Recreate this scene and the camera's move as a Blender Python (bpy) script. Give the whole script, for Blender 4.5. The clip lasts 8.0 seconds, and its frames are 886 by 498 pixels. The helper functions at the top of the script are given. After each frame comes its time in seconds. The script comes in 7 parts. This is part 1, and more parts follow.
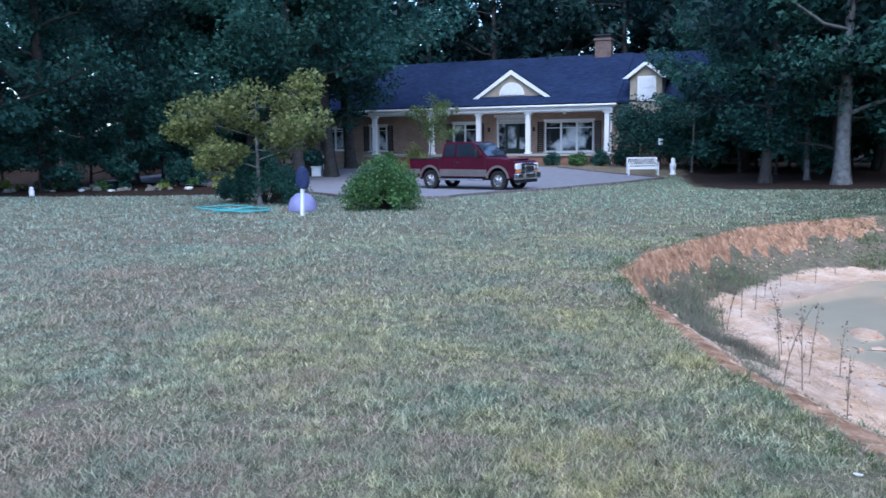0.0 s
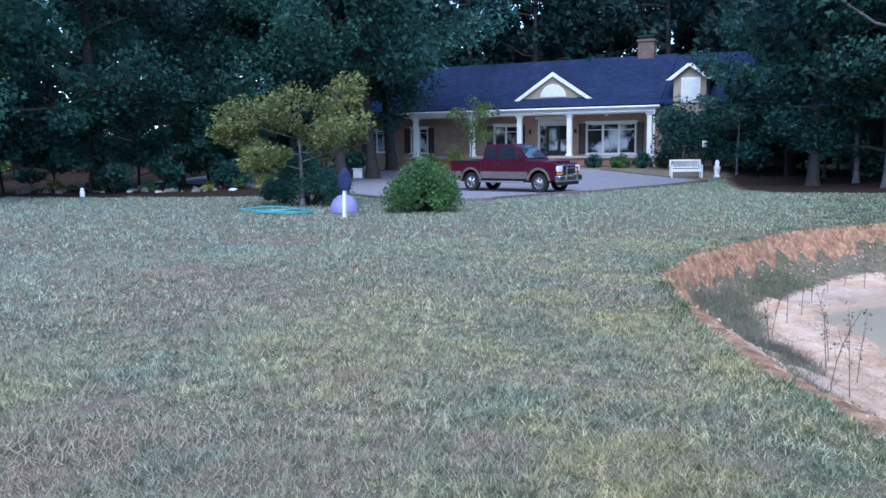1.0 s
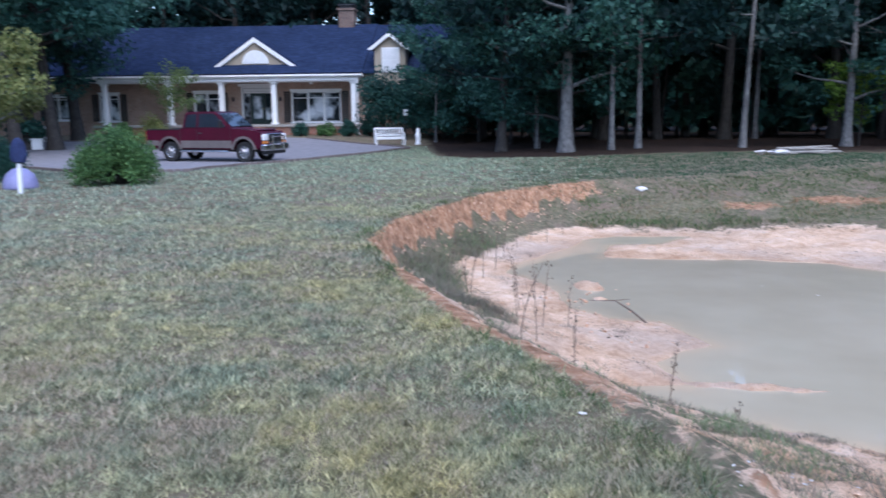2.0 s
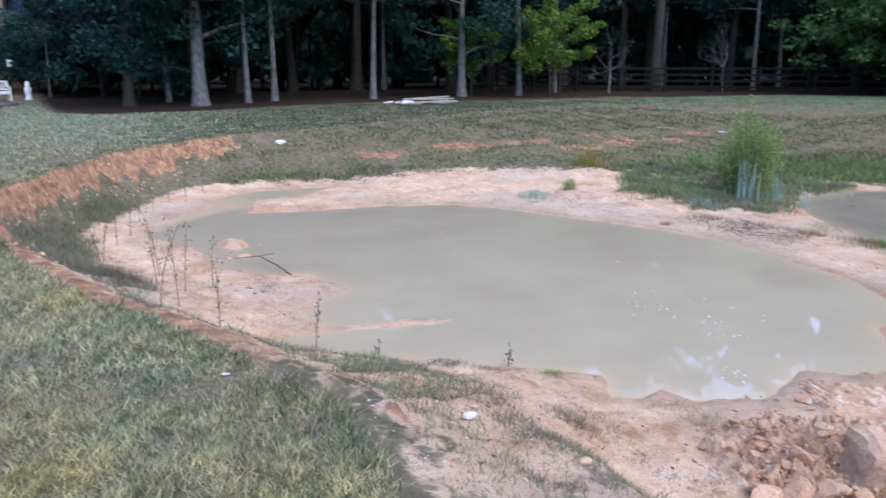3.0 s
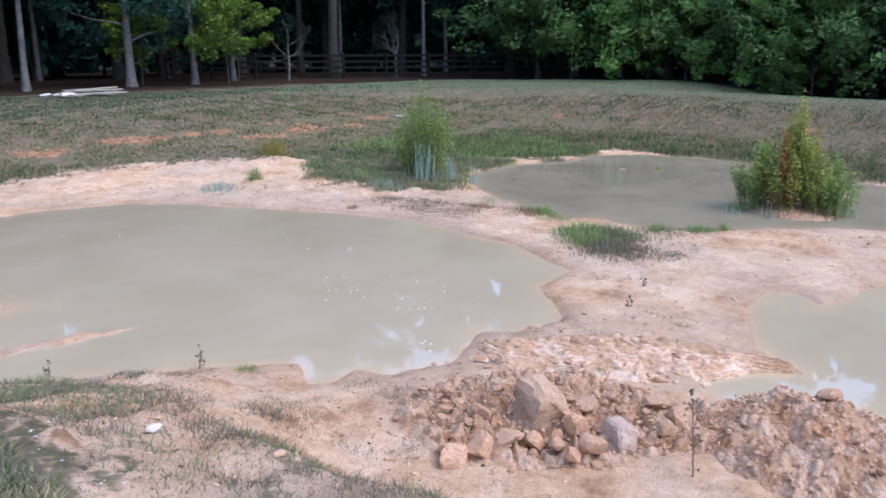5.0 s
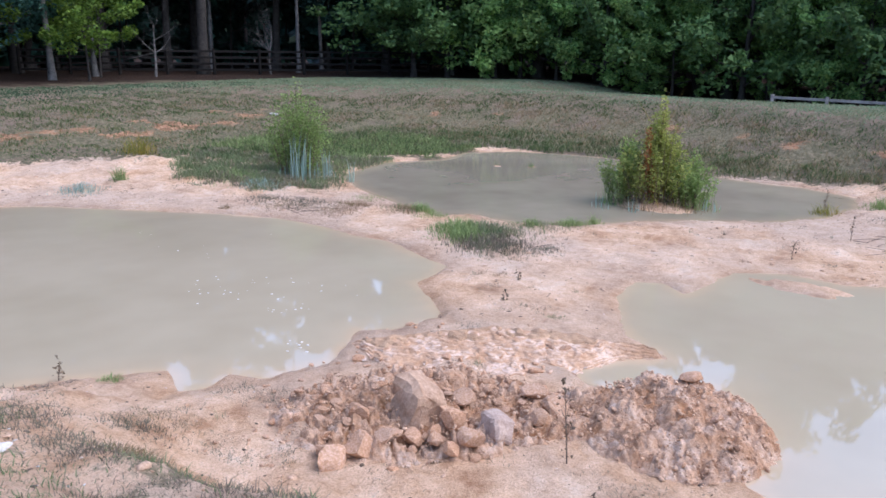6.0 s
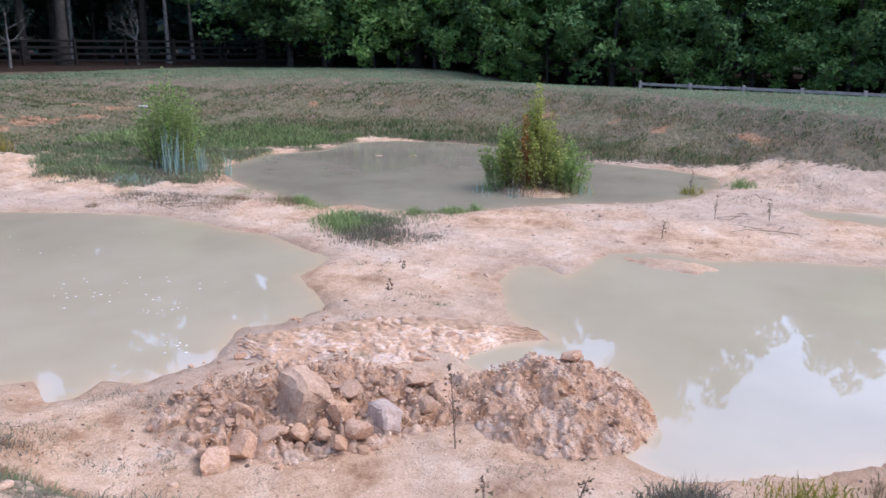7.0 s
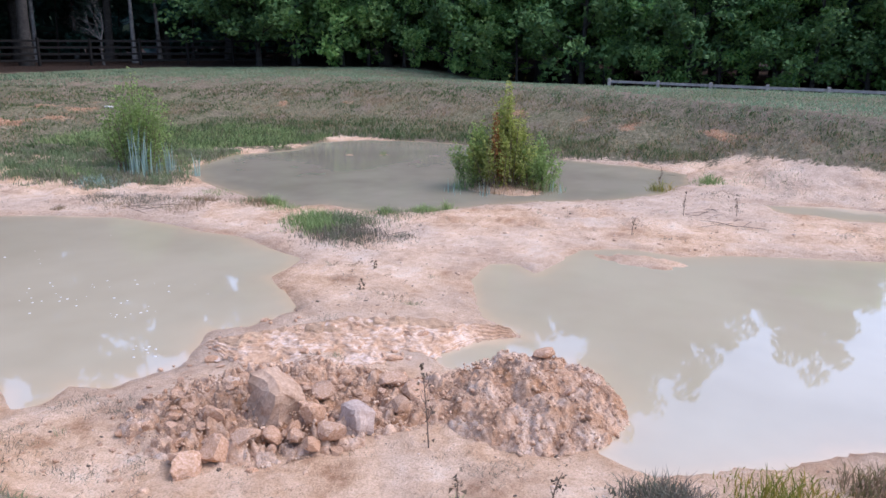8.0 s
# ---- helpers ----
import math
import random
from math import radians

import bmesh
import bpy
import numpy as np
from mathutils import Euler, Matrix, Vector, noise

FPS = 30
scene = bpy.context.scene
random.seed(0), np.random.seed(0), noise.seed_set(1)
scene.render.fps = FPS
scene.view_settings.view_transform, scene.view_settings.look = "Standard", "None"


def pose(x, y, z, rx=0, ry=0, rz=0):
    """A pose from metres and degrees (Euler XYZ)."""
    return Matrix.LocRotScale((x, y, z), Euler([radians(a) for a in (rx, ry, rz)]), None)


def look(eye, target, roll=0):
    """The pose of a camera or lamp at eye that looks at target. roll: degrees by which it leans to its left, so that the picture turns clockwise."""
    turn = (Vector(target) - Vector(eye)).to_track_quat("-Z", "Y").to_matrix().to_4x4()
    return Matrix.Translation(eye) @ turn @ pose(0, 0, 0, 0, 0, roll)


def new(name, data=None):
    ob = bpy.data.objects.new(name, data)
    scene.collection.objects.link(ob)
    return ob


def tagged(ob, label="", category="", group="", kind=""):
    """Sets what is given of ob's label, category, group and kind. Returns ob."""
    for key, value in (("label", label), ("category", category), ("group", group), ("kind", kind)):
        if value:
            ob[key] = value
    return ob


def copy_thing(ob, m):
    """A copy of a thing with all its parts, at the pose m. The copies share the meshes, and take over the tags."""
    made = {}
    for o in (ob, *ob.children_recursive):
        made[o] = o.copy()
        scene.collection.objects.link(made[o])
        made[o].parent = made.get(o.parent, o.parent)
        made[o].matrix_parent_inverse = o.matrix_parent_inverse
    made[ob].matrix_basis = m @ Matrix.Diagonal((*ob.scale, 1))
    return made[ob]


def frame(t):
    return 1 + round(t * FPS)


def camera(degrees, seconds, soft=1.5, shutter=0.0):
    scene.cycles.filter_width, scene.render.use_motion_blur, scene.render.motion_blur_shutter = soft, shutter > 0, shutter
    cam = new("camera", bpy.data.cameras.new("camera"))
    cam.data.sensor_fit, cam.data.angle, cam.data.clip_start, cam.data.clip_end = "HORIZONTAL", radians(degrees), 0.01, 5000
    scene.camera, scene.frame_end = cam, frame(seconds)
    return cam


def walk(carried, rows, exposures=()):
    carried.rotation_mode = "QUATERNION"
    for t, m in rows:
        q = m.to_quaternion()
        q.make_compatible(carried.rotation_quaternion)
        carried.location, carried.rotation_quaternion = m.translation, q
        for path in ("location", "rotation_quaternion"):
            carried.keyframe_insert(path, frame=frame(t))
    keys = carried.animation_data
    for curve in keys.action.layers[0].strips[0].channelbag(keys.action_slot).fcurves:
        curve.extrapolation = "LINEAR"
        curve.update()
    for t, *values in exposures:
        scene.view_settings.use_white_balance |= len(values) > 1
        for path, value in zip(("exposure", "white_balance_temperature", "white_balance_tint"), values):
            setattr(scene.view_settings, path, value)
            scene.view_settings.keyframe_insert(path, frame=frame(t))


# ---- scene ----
cam = camera(58.0, 8.0, 1.5, 0.2)
PATH = [
    (0, (0.329, -0.56, 1.874), (-0.194, 1.353, 1.611), -0.7),
    (0.5, (0.323, -0.625, 1.886), (-0.309, 1.257, 1.643), -0.9),
    (1, (0.326, -0.622, 1.887), (-0.292, 1.262, 1.63), -0.7),
    (1.5, (0.347, -0.614, 1.872), (-0.012, 1.333, 1.593), -0.0),
    (2, (0.383, -0.484, 1.851), (0.465, 1.485, 1.511), -0.5),
    (2.2, (0.408, -0.434, 1.827), (0.67, 1.515, 1.466), -0.4),
    (3.3, (0.502, -0.587, 1.901), (1.546, 1.045, 1.407), 0.1),
    (3.5, (0.516, -0.58, 1.896), (1.617, 1.009, 1.386), 0.2),
    (4, (0.546, -0.588, 1.898), (1.728, 0.941, 1.383), -1.1),
    (4.5, (0.576, -0.599, 1.892), (1.884, 0.827, 1.385), -1.2),
    (5, (0.602, -0.617, 1.892), (2.077, 0.642, 1.401), -0.2),
    (5.2, (0.612, -0.622, 1.89), (2.1359, 0.5785, 1.4038), 0.1),
    (6.3, (0.676, -0.64, 1.868), (2.3659, 0.3066, 1.3699), 0.7),
    (6.5, (0.687, -0.642, 1.865), (2.406, 0.25, 1.365), 0.7),
    (7, (0.709, -0.649, 1.859), (2.484, 0.115, 1.344), 0.6),
    (7.5, (0.719, -0.665, 1.866), (2.533, -0.004, 1.345), 0.4),
    (8, (0.717, -0.658, 1.864), (2.517, 0.042, 1.346), 0.4),
]
EXPOSURES = [(0.0, 1.45, 5250, 9), (0.5, 1.53, 5250, 10), (1.3, 1.52, 5350, 11), (2.2, 1.4, 5700, 14), (3.5, 1.4, 6050, 15), (8.0, 1.4, 6300, 18)]
walk(cam, [(t, look(eye, target, roll)) for t, eye, target, roll in PATH], EXPOSURES)

# ---- light ----
world = bpy.data.worlds.new("world")
scene.world = world
world.use_nodes = True
wn = world.node_tree.nodes
sky = wn.new("ShaderNodeTexSky")
sky.sky_type, sky.sun_disc = "NISHITA", False
sky.sun_elevation, sky.sun_rotation = radians(56), radians(165)
sky.air_density, sky.dust_density, sky.ozone_density = 1.0, 1.5, 1.5
world.node_tree.links.new(sky.outputs[0], wn["Background"].inputs[0])
wn["Background"].inputs[1].default_value = 0.15
sun = new("sun", bpy.data.lights.new("sun", "SUN"))
sun.data.energy, sun.data.angle, sun.data.color = 0.6, radians(60), (1.0, 0.96, 0.91)
SUN_AZ, SUN_EL = radians(165), radians(56)
sun.matrix_world = look((40 * math.sin(SUN_AZ), 40 * math.cos(SUN_AZ), 40 * math.tan(SUN_EL)), (0, 0, 0))

# ---- materials ----
def material(name, rough=0.8, metal=0.0, spec=0.3):
    m = bpy.data.materials.new(name)
    m.use_nodes = True
    b = m.node_tree.nodes["Principled BSDF"]
    b.inputs["Roughness"].default_value = rough
    b.inputs["Metallic"].default_value = metal
    b.inputs["Specular IOR Level"].default_value = spec
    return m


def node(m, kind, **settings):
    n = m.node_tree.nodes.new(kind)
    for key, value in settings.items():
        if key in n.inputs:
            n.inputs[key].default_value = value
        elif key == "blend_type":
            n.blend_type = value
        elif key == "data_type":
            n.data_type = value
        elif key == "operation":
            n.operation = value
        elif key == "attribute_name":
            n.attribute_name = value
    return n


def link(m, a, b):
    m.node_tree.links.new(a, b)


def bsdf(m):
    return m.node_tree.nodes["Principled BSDF"]


def coords(m):
    return node(m, "ShaderNodeTexCoord").outputs["Object"]


def noise_tex(m, scale, detail=6.0, rough=0.6, co=None):
    n = node(m, "ShaderNodeTexNoise", Scale=scale, Detail=detail, Roughness=rough)
    link(m, co or coords(m), n.inputs["Vector"])
    return n.outputs["Fac"]


def ramp(m, fac, stops):
    r = node(m, "ShaderNodeValToRGB")
    els = r.color_ramp.elements
    while len(els) < len(stops):
        els.new(0.5)
    for e, (p, c) in zip(els, stops):
        e.position, e.color = p, (*c, 1)
    link(m, fac, r.inputs[0])
    return r.outputs[0]


def mix(m, fac, a, b, mode="MIX"):
    n = node(m, "ShaderNodeMix", data_type="RGBA", blend_type=mode)
    for s, v in ((n.inputs[0], fac), (n.inputs[6], a), (n.inputs[7], b)):
        if isinstance(v, (int, float)):
            s.default_value = v
        elif isinstance(v, tuple):
            s.default_value = (*v, 1)
        else:
            link(m, v, s)
    return n.outputs[2]


def calc(m, op, a, b=0.0):
    n = node(m, "ShaderNodeMath", operation=op)
    for s, v in ((n.inputs[0], a), (n.inputs[1], b)):
        if isinstance(v, (int, float)):
            s.default_value = v
        else:
            link(m, v, s)
    return n.outputs[0]


def bump(m, height, strength=0.3, distance=0.02):
    b = node(m, "ShaderNodeBump", Strength=strength, Distance=distance)
    link(m, height, b.inputs["Height"])
    link(m, b.outputs[0], bsdf(m).inputs["Normal"])


def plain(name, c1, c2, scale=6.0, rough=0.7, metal=0.0, spec=0.3, relief=0.15, fine=8.0):
    """Two shades mixed by coarse and fine noise, with a little relief."""
    m = material(name, rough, metal, spec)
    co = coords(m)
    a, b = noise_tex(m, scale, co=co), noise_tex(m, scale * fine, co=co)
    f = calc(m, "ADD", calc(m, "MULTIPLY", a, 0.6), calc(m, "MULTIPLY", b, 0.4))
    link(m, ramp(m, f, [(0.35, c1), (0.65, c2)]), bsdf(m).inputs["Base Color"])
    if relief:
        bump(m, b, relief, 0.01)
    return m


def leaf_material(name, dark, light, thin=0.35):
    """Leaves: every leaf its own shade, with some light coming through."""
    m = material(name, 0.55, 0, 0.25)
    g = node(m, "ShaderNodeNewGeometry")
    o = node(m, "ShaderNodeObjectInfo")
    c = ramp(m, g.outputs["Random Per Island"], [(0.0, dark), (1.0, light)])
    big = noise_tex(m, 0.45, 3)
    c = mix(m, 0.75, c, ramp(m, big, [(0.3, (0.5, 0.5, 0.5)), (0.7, (1.35, 1.35, 1.2))]), "MULTIPLY")
    c = mix(m, 0.5, c, ramp(m, o.outputs["Random"], [(0, (0.75, 0.8, 0.85)), (1, (1.2, 1.15, 1.0))]), "MULTIPLY")
    link(m, c, bsdf(m).inputs["Base Color"])
    t = node(m, "ShaderNodeBsdfTranslucent")
    link(m, c, t.inputs[0])
    x = node(m, "ShaderNodeMixShader")
    x.inputs[0].default_value = thin
    link(m, bsdf(m).outputs[0], x.inputs[1])
    link(m, t.outputs[0], x.inputs[2])
    link(m, x.outputs[0], m.node_tree.nodes["Material Output"].inputs[0])
    return m


# ---- making meshes ----
def mesh_from(name, verts, faces, mats=(), smooth=False):
    me = bpy.data.meshes.new(name)
    me.from_pydata([tuple(v) for v in verts], [], [tuple(f) for f in faces])
    for m in mats:
        me.materials.append(m)
    if smooth:
        me.shade_smooth()
    me.update()
    return me


def quick_mesh(name, verts, faces, mats=()):
    """verts (n, 3) and faces (k, 3 or 4) as arrays."""
    me = bpy.data.meshes.new(name)
    k, c = faces.shape
    me.vertices.add(len(verts))
    me.vertices.foreach_set("co", np.ascontiguousarray(verts, dtype=np.float32).ravel())
    me.loops.add(k * c)
    me.loops.foreach_set("vertex_index", np.ascontiguousarray(faces, dtype=np.int32).ravel())
    me.polygons.add(k)
    me.polygons.foreach_set("loop_start", np.arange(0, k * c, c, dtype=np.int32))
    for m in mats:
        me.materials.append(m)
    me.update(calc_edges=True)
    me.validate()
    return me


def part(name, bm, mat, parent, label=""):
    """Links a bmesh as one mesh object under a thing or a part."""
    me = bpy.data.meshes.new(name)
    bm.to_mesh(me)
    bm.free()
    me.materials.append(mat)
    ob = new(name, me)
    ob.parent = parent
    if label:
        ob["label"] = label
    return ob


def part_mesh(name, me, parent, label=""):
    ob = new(name, me)
    ob.parent = parent
    if label:
        ob["label"] = label
    return ob


def thing(name, m, label, category, group="", kind=""):
    ob = new(name)
    ob.matrix_basis = m
    ob.empty_display_size = 0.2
    return tagged(ob, label, category, group, kind)


def box(bm, lo, hi, bevel=0.0):
    """A box between two corners, with bevelled edges."""
    size = [max(b - a, 1e-4) for a, b in zip(lo, hi)]
    mid = [(a + b) / 2 for a, b in zip(lo, hi)]
    r = bmesh.ops.create_cube(bm, size=1, matrix=Matrix.LocRotScale(mid, None, size))
    if bevel:
        edges = list({e for v in r["verts"] for e in v.link_edges})
        bmesh.ops.bevel(bm, geom=edges, offset=bevel, segments=1, profile=0.5, affect="EDGES")
    return bm


def boxes(*ends, bevel=0.0):
    bm = bmesh.new()
    for lo, hi in ends:
        box(bm, lo, hi, bevel)
    return bm


def prism(outline, y0, y1, bm=None):
    """An outline of (x, z) pushed from y0 to y1."""
    bm = bm or bmesh.new()
    a = [bm.verts.new((x, y0, z)) for x, z in outline]
    b = [bm.verts.new((x, y1, z)) for x, z in outline]
    bm.faces.new(a)
    bm.faces.new(b[::-1])
    for i in range(len(a)):
        j = (i + 1) % len(a)
        bm.faces.new((a[j], a[i], b[i], b[j]))
    bmesh.ops.recalc_face_normals(bm, faces=bm.faces)
    return bm


def rod(bm, a, b, r0, r1=None, sides=8):
    """A tapered round bar from a to b."""
    a, b = Vector(a), Vector(b)
    d = b - a
    q = d.to_track_quat("Z", "Y").to_matrix().to_4x4()
    bmesh.ops.create_cone(bm, cap_ends=True, segments=sides, radius1=r0, radius2=r0 if r1 is None else r1, depth=d.length,
                          matrix=Matrix.Translation((a + b) / 2) @ q)
    return bm


def tubes(paths, sides=6):
    """Tapered bent tubes: each path is a list of (point, radius). Returns arrays of verts and faces."""
    verts, faces = [], []
    for path in paths:
        start = len(verts)
        for i, (p, r) in enumerate(path):
            q = path[min(i + 1, len(path) - 1)][0] - path[max(i - 1, 0)][0]
            q = q / (np.linalg.norm(q) + 1e-9)
            u = np.cross(q, (0.3, 0.9, 0.1))
            u /= np.linalg.norm(u) + 1e-9
            w = np.cross(q, u)
            for k in range(sides):
                a = 2 * math.pi * k / sides
                verts.append(p + r * (math.cos(a) * u + math.sin(a) * w))
        for i in range(len(path) - 1):
            for k in range(sides):
                a, b = start + i * sides + k, start + i * sides + (k + 1) % sides
                faces.append((a, b, b + sides, a + sides))
    return np.array(verts), np.array(faces)


# ---- the lie of the land ----
WATER = -1.0
RIM = [(1.72, 2.2), (1.84, 2.7), (1.73, 3.5), (1.57, 4.2), (1.3, 4.95), (0.88, 6.2), (0.46, 7.6), (0.0, 9.5), (-0.26, 11.4), (-0.05, 12.9), (0.78, 15.3),
       (2.0, 17.6), (3.6, 19.4), (5.2, 20.8), (8.0, 21.4), (12.0, 22.0), (19.0, 24.2), (25.0, 22.0), (28.4, 15.0), (28.0, 9.5),
       (26.4, 5.0), (23.2, 1.4), (20.8, -1.4), (18.6, -5.0), (15.0, -9.0), (9.0, -9.5), (4.5, -7.0), (2.5, -3.5), (1.75, -0.5)]
POND_A = [(2.1, 13.4), (2.36, 14.26), (3.04, 15.09), (3.94, 16.29), (4.38, 17.03), (5.06, 17.37), (6.75, 17.18), (5.72, 16.15), (4.62, 16.15), (4.25, 15.2),
          (4.21, 14.77), (5.32, 14.43), (6.88, 14.26), (8.13, 13.74), (8.89, 12.78), (9.54, 11.21), (10.17, 9.79), (10.46, 8.8), (10.42, 7.74), (10.06, 6.0),
          (9.47, 4.74), (8.65, 4.64), (8.06, 4.03), (7.65, 3.65), (7.03, 3.9), (6.85, 4.22), (6.35, 4.04), (5.99, 3.87), (5.45, 4.15), (5.33, 4.5), (5.06, 4.43),
          (4.8, 4.53), (5.05, 4.96), (4.47, 5.54), (3.79, 6.01), (3.09, 6.44), (2.79, 6.68), (2.5, 7.39), (3.3, 7.42), (3.16, 8.15), (3.66, 8.6),
          (4.08, 8.75), (3.79, 9.83), (3.12, 10.1), (2.69, 10.78), (2.68, 12.2)]
POND_B = [(14.43, 10.6), (15.7, 10.95), (16.9, 11.15), (18.3, 10.3), (19.8, 10.5), (20.9, 9.5), (21.2, 7.6), (21.0, 6.2), (19.4, 3.5), (19.15, 1.8), (18.4, 0.63),
          (17.3, 0.49), (16.0, 0.85), (15.0, 1.57), (14.35, 2.75), (13.55, 3.65), (12.7, 4.4), (12.42, 5.25), (12.6, 6.2), (12.13, 6.6), (12.6, 7.6), (13.5, 9.28)]
POND_C = [(9.4, 2.35), (10.2, 2.36), (10.35, 2.1), (9.98, 1.72), (10.78, 1.52), (11.3, 1.41), (11.69, 0.85), (11.5, 0.07), (11.8, -0.4), (12.1, -1.41), (12.3, -2.4),
          (11.8, -4.4), (9.0, -5.4), (7.3, -3.6), (6.7, -1.75), (6.1, -0.9), (5.73, -0.3), (5.9, 0.14), (6.4, 0.12), (6.93, 0.37), (7.44, 0.72), (7.08, 1.2), (6.85, 1.63),
          (7.14, 1.97), (7.5, 1.7), (7.86, 1.25), (8.2, 1.76), (8.7, 2.05)]


def ragged(outline, amount, seed, step=0.25):
    """The outline with its sides cut short and shaken, as a shore is."""
    pts = np.array(outline)
    out = []
    for i, a in enumerate(pts):
        b = pts[(i + 1) % len(pts)]
        n = max(1, int(np.linalg.norm(b - a) / step))
        for k in range(n):
            p = a + (b - a) * k / n
            o = noise.noise_vector((p[0] * 1.3, p[1] * 1.3, seed)) + 0.5 * noise.noise_vector((p[0] * 3.7, p[1] * 3.7, seed))
            out.append((p[0] + amount * o[0], p[1] + amount * o[1]))
    return np.array(out)


def inside_by(P, poly):
    """Distance of points P (n, 2) from the outline; positive inside."""
    d = np.full(len(P), 1e9)
    ins = np.zeros(len(P), bool)
    for i in range(len(poly)):
        a, b = poly[i], poly[(i + 1) % len(poly)]
        ab = b - a
        t = np.clip(((P - a) @ ab) / (ab @ ab), 0, 1)
        d = np.minimum(d, np.hypot(*(P - a - t[:, None] * ab).T))
        cross = ((a[1] > P[:, 1]) != (b[1] > P[:, 1]))
        ins ^= cross & (P[:, 0] < (b[0] - a[0]) * (P[:, 1] - a[1]) / (b[1] - a[1] + 1e-12) + a[0])
    return np.where(ins, d, -d)


def wave(P, size, seed):
    """Smooth uneven field in -1..1 by sums of sines."""
    r = np.random.RandomState(seed)
    out = np.zeros(len(P))
    for k in range(7):
        a, f, ph = r.uniform(0, 6.28), r.uniform(0.6, 1.8) / size, r.uniform(0, 6.28, 2)
        out += np.sin(6.28 * f * (P[:, 0] * math.cos(a) + P[:, 1] * math.sin(a)) + ph[0])
    return out / 3.5


def ease(a, b, v):
    t = np.clip((v - a) / (b - a), 0, 1)
    return t * t * (3 - 2 * t)


PUDDLE = [(15.6, -0.9), (15.9, -2.0), (15.6, -3.6), (14.9, -3.6), (14.8, -2.2), (15.1, -1.2)]
# bars and islets of mud that stand out of the water: place, half sizes, turn, height
BARS = [(3.9, 7.28, 0.68, 0.075, -14, 0.04), (3.28, 12.15, 0.2, 0.3, 20, 0.08), (3.27, 11.3, 0.1, 0.1, 0, 0.03), (11.1, 0.6, 0.24, 0.5, 0, 0.03), (15.35, 3.9, 0.5, 0.85, -25, 0.06),
        (10.9, 0.32, 0.12, 0.16, 0, 0.02), (18.05, 8.6, 0.1, 0.1, 0, 0.008), (18.4, 7.8, 0.1, 0.1, 0, 0.008)]
SHORE = [ragged(p, 0.07, i, 0.15) for i, p in enumerate((POND_A, POND_B, POND_C, PUDDLE))]
EDGE = ragged(RIM, 0.12, 9, 0.5)


def land(P):
    """Height of the ground at points P (n, 2), with the distances inside the rim and the ponds."""
    P = np.asarray(P, float)
    x, y = P[:, 0], P[:, 1]
    base = 0.26 * ease(12, 21, x + 0.25 * y) * ease(60, 40, y) + 0.45 * ease(40, 50, y) * ease(8, 0, x) + 0.03 * wave(P, 7, 1) * ease(24, 16, np.hypot(x, y))
    base += 0.10 * np.exp(-(x * x + (y + 1) ** 2) / 18)
    base -= 0.08 * ease(24, 30, y) * ease(-2, -6, x) * ease(40, 34, y)
    near = (x > -3) & (x < 32) & (y > -12) & (y < 27)
    rim, wet = np.full(len(P), -9.0), np.full(len(P), -9.0)
    Q = P[near]
    if len(Q):
        rim[near] = inside_by(Q, EDGE)
        wet[near] = np.max([inside_by(Q, s) for s in SHORE], axis=0)
    lip = np.clip(rim - 0.2 * ease(10.5, 8, y) * ease(7, 4, x) * ease(1.5, 3.5, y), 0, None)
    t = lip / (lip + np.clip(-wet, 0, None) + 1e-6)
    dam = ease(10, 18, x + 0.4 * y)
    power = 2.0 - 0.55 * dam
    power = power - (power - 1.05) * ease(10, 7, y) * ease(7, 4, x)
    z = WATER + (base - WATER) * (1 - t) ** power
    cut = 0.3 * ease(8, 12, y) * ease(8, 4, x) * ease(0.0, 0.42, rim)
    z -= cut * np.clip((1 - t) * 1.6 - 0.3, 0, 1) * (rim > 0)
    z += 0.035 * wave(P, 1.1, 3) * ease(0.1, 0.8, rim) * ease(0, -0.6, wet)
    z += (0.02 * wave(P, 0.35, 4) + 0.012 * wave(P, 0.19, 16)) * ease(0.05, 0.4, rim) * ease(0.0, -0.3, wet)
    z = np.where(wet > 0, WATER - np.minimum(0.35, 0.1 * wet + 0.01), z)
    z = np.where((wet <= 0) & (rim > 0), np.maximum(z, WATER + ease(0, 0.1, -wet) * (0.03 + 0.016 * wave(P, 0.35, 14))), z)
    for bx, by, rx, ry, turn, top in BARS:
        c, s = math.cos(radians(turn)), math.sin(radians(turn))
        u, v = ((x - bx) * c + (y - by) * s) / rx, (-(x - bx) * s + (y - by) * c) / ry
        hump = WATER + top * (1.25 - (u * u + v * v)) + 0.016 * wave(P, 0.25, 5)
        z = np.where((u * u + v * v < 2.2) & (rim > 0), np.maximum(z, hump), z)
    z += 0.10 * np.exp(-((x - 7.7) ** 2 + (y - 2.9) ** 2) / 0.9) * (wet < 0)
    q = np.clip(((x - 4.9) * 1.3 - (y - 2.7) * 2.0) / (1.3 ** 2 + 2.0 ** 2), 0, 1)
    flat = ease(1.9, 0.9, np.hypot(x - 4.9 - 1.3 * q, y - 2.7 + 2.0 * q)) * (wet < 0)
    z = np.where(z > -0.93, z + flat * (-0.93 + 0.02 * wave(P, 0.5, 6) - z), z)
    z = np.where(rim > 0, z, base)
    # the far side of the dam falls away to the paddock
    z -= 0.9 * ease(28.5, 31.5, x + 0.12 * (6 - y)) * ease(17, 9, y)
    return z, rim, wet


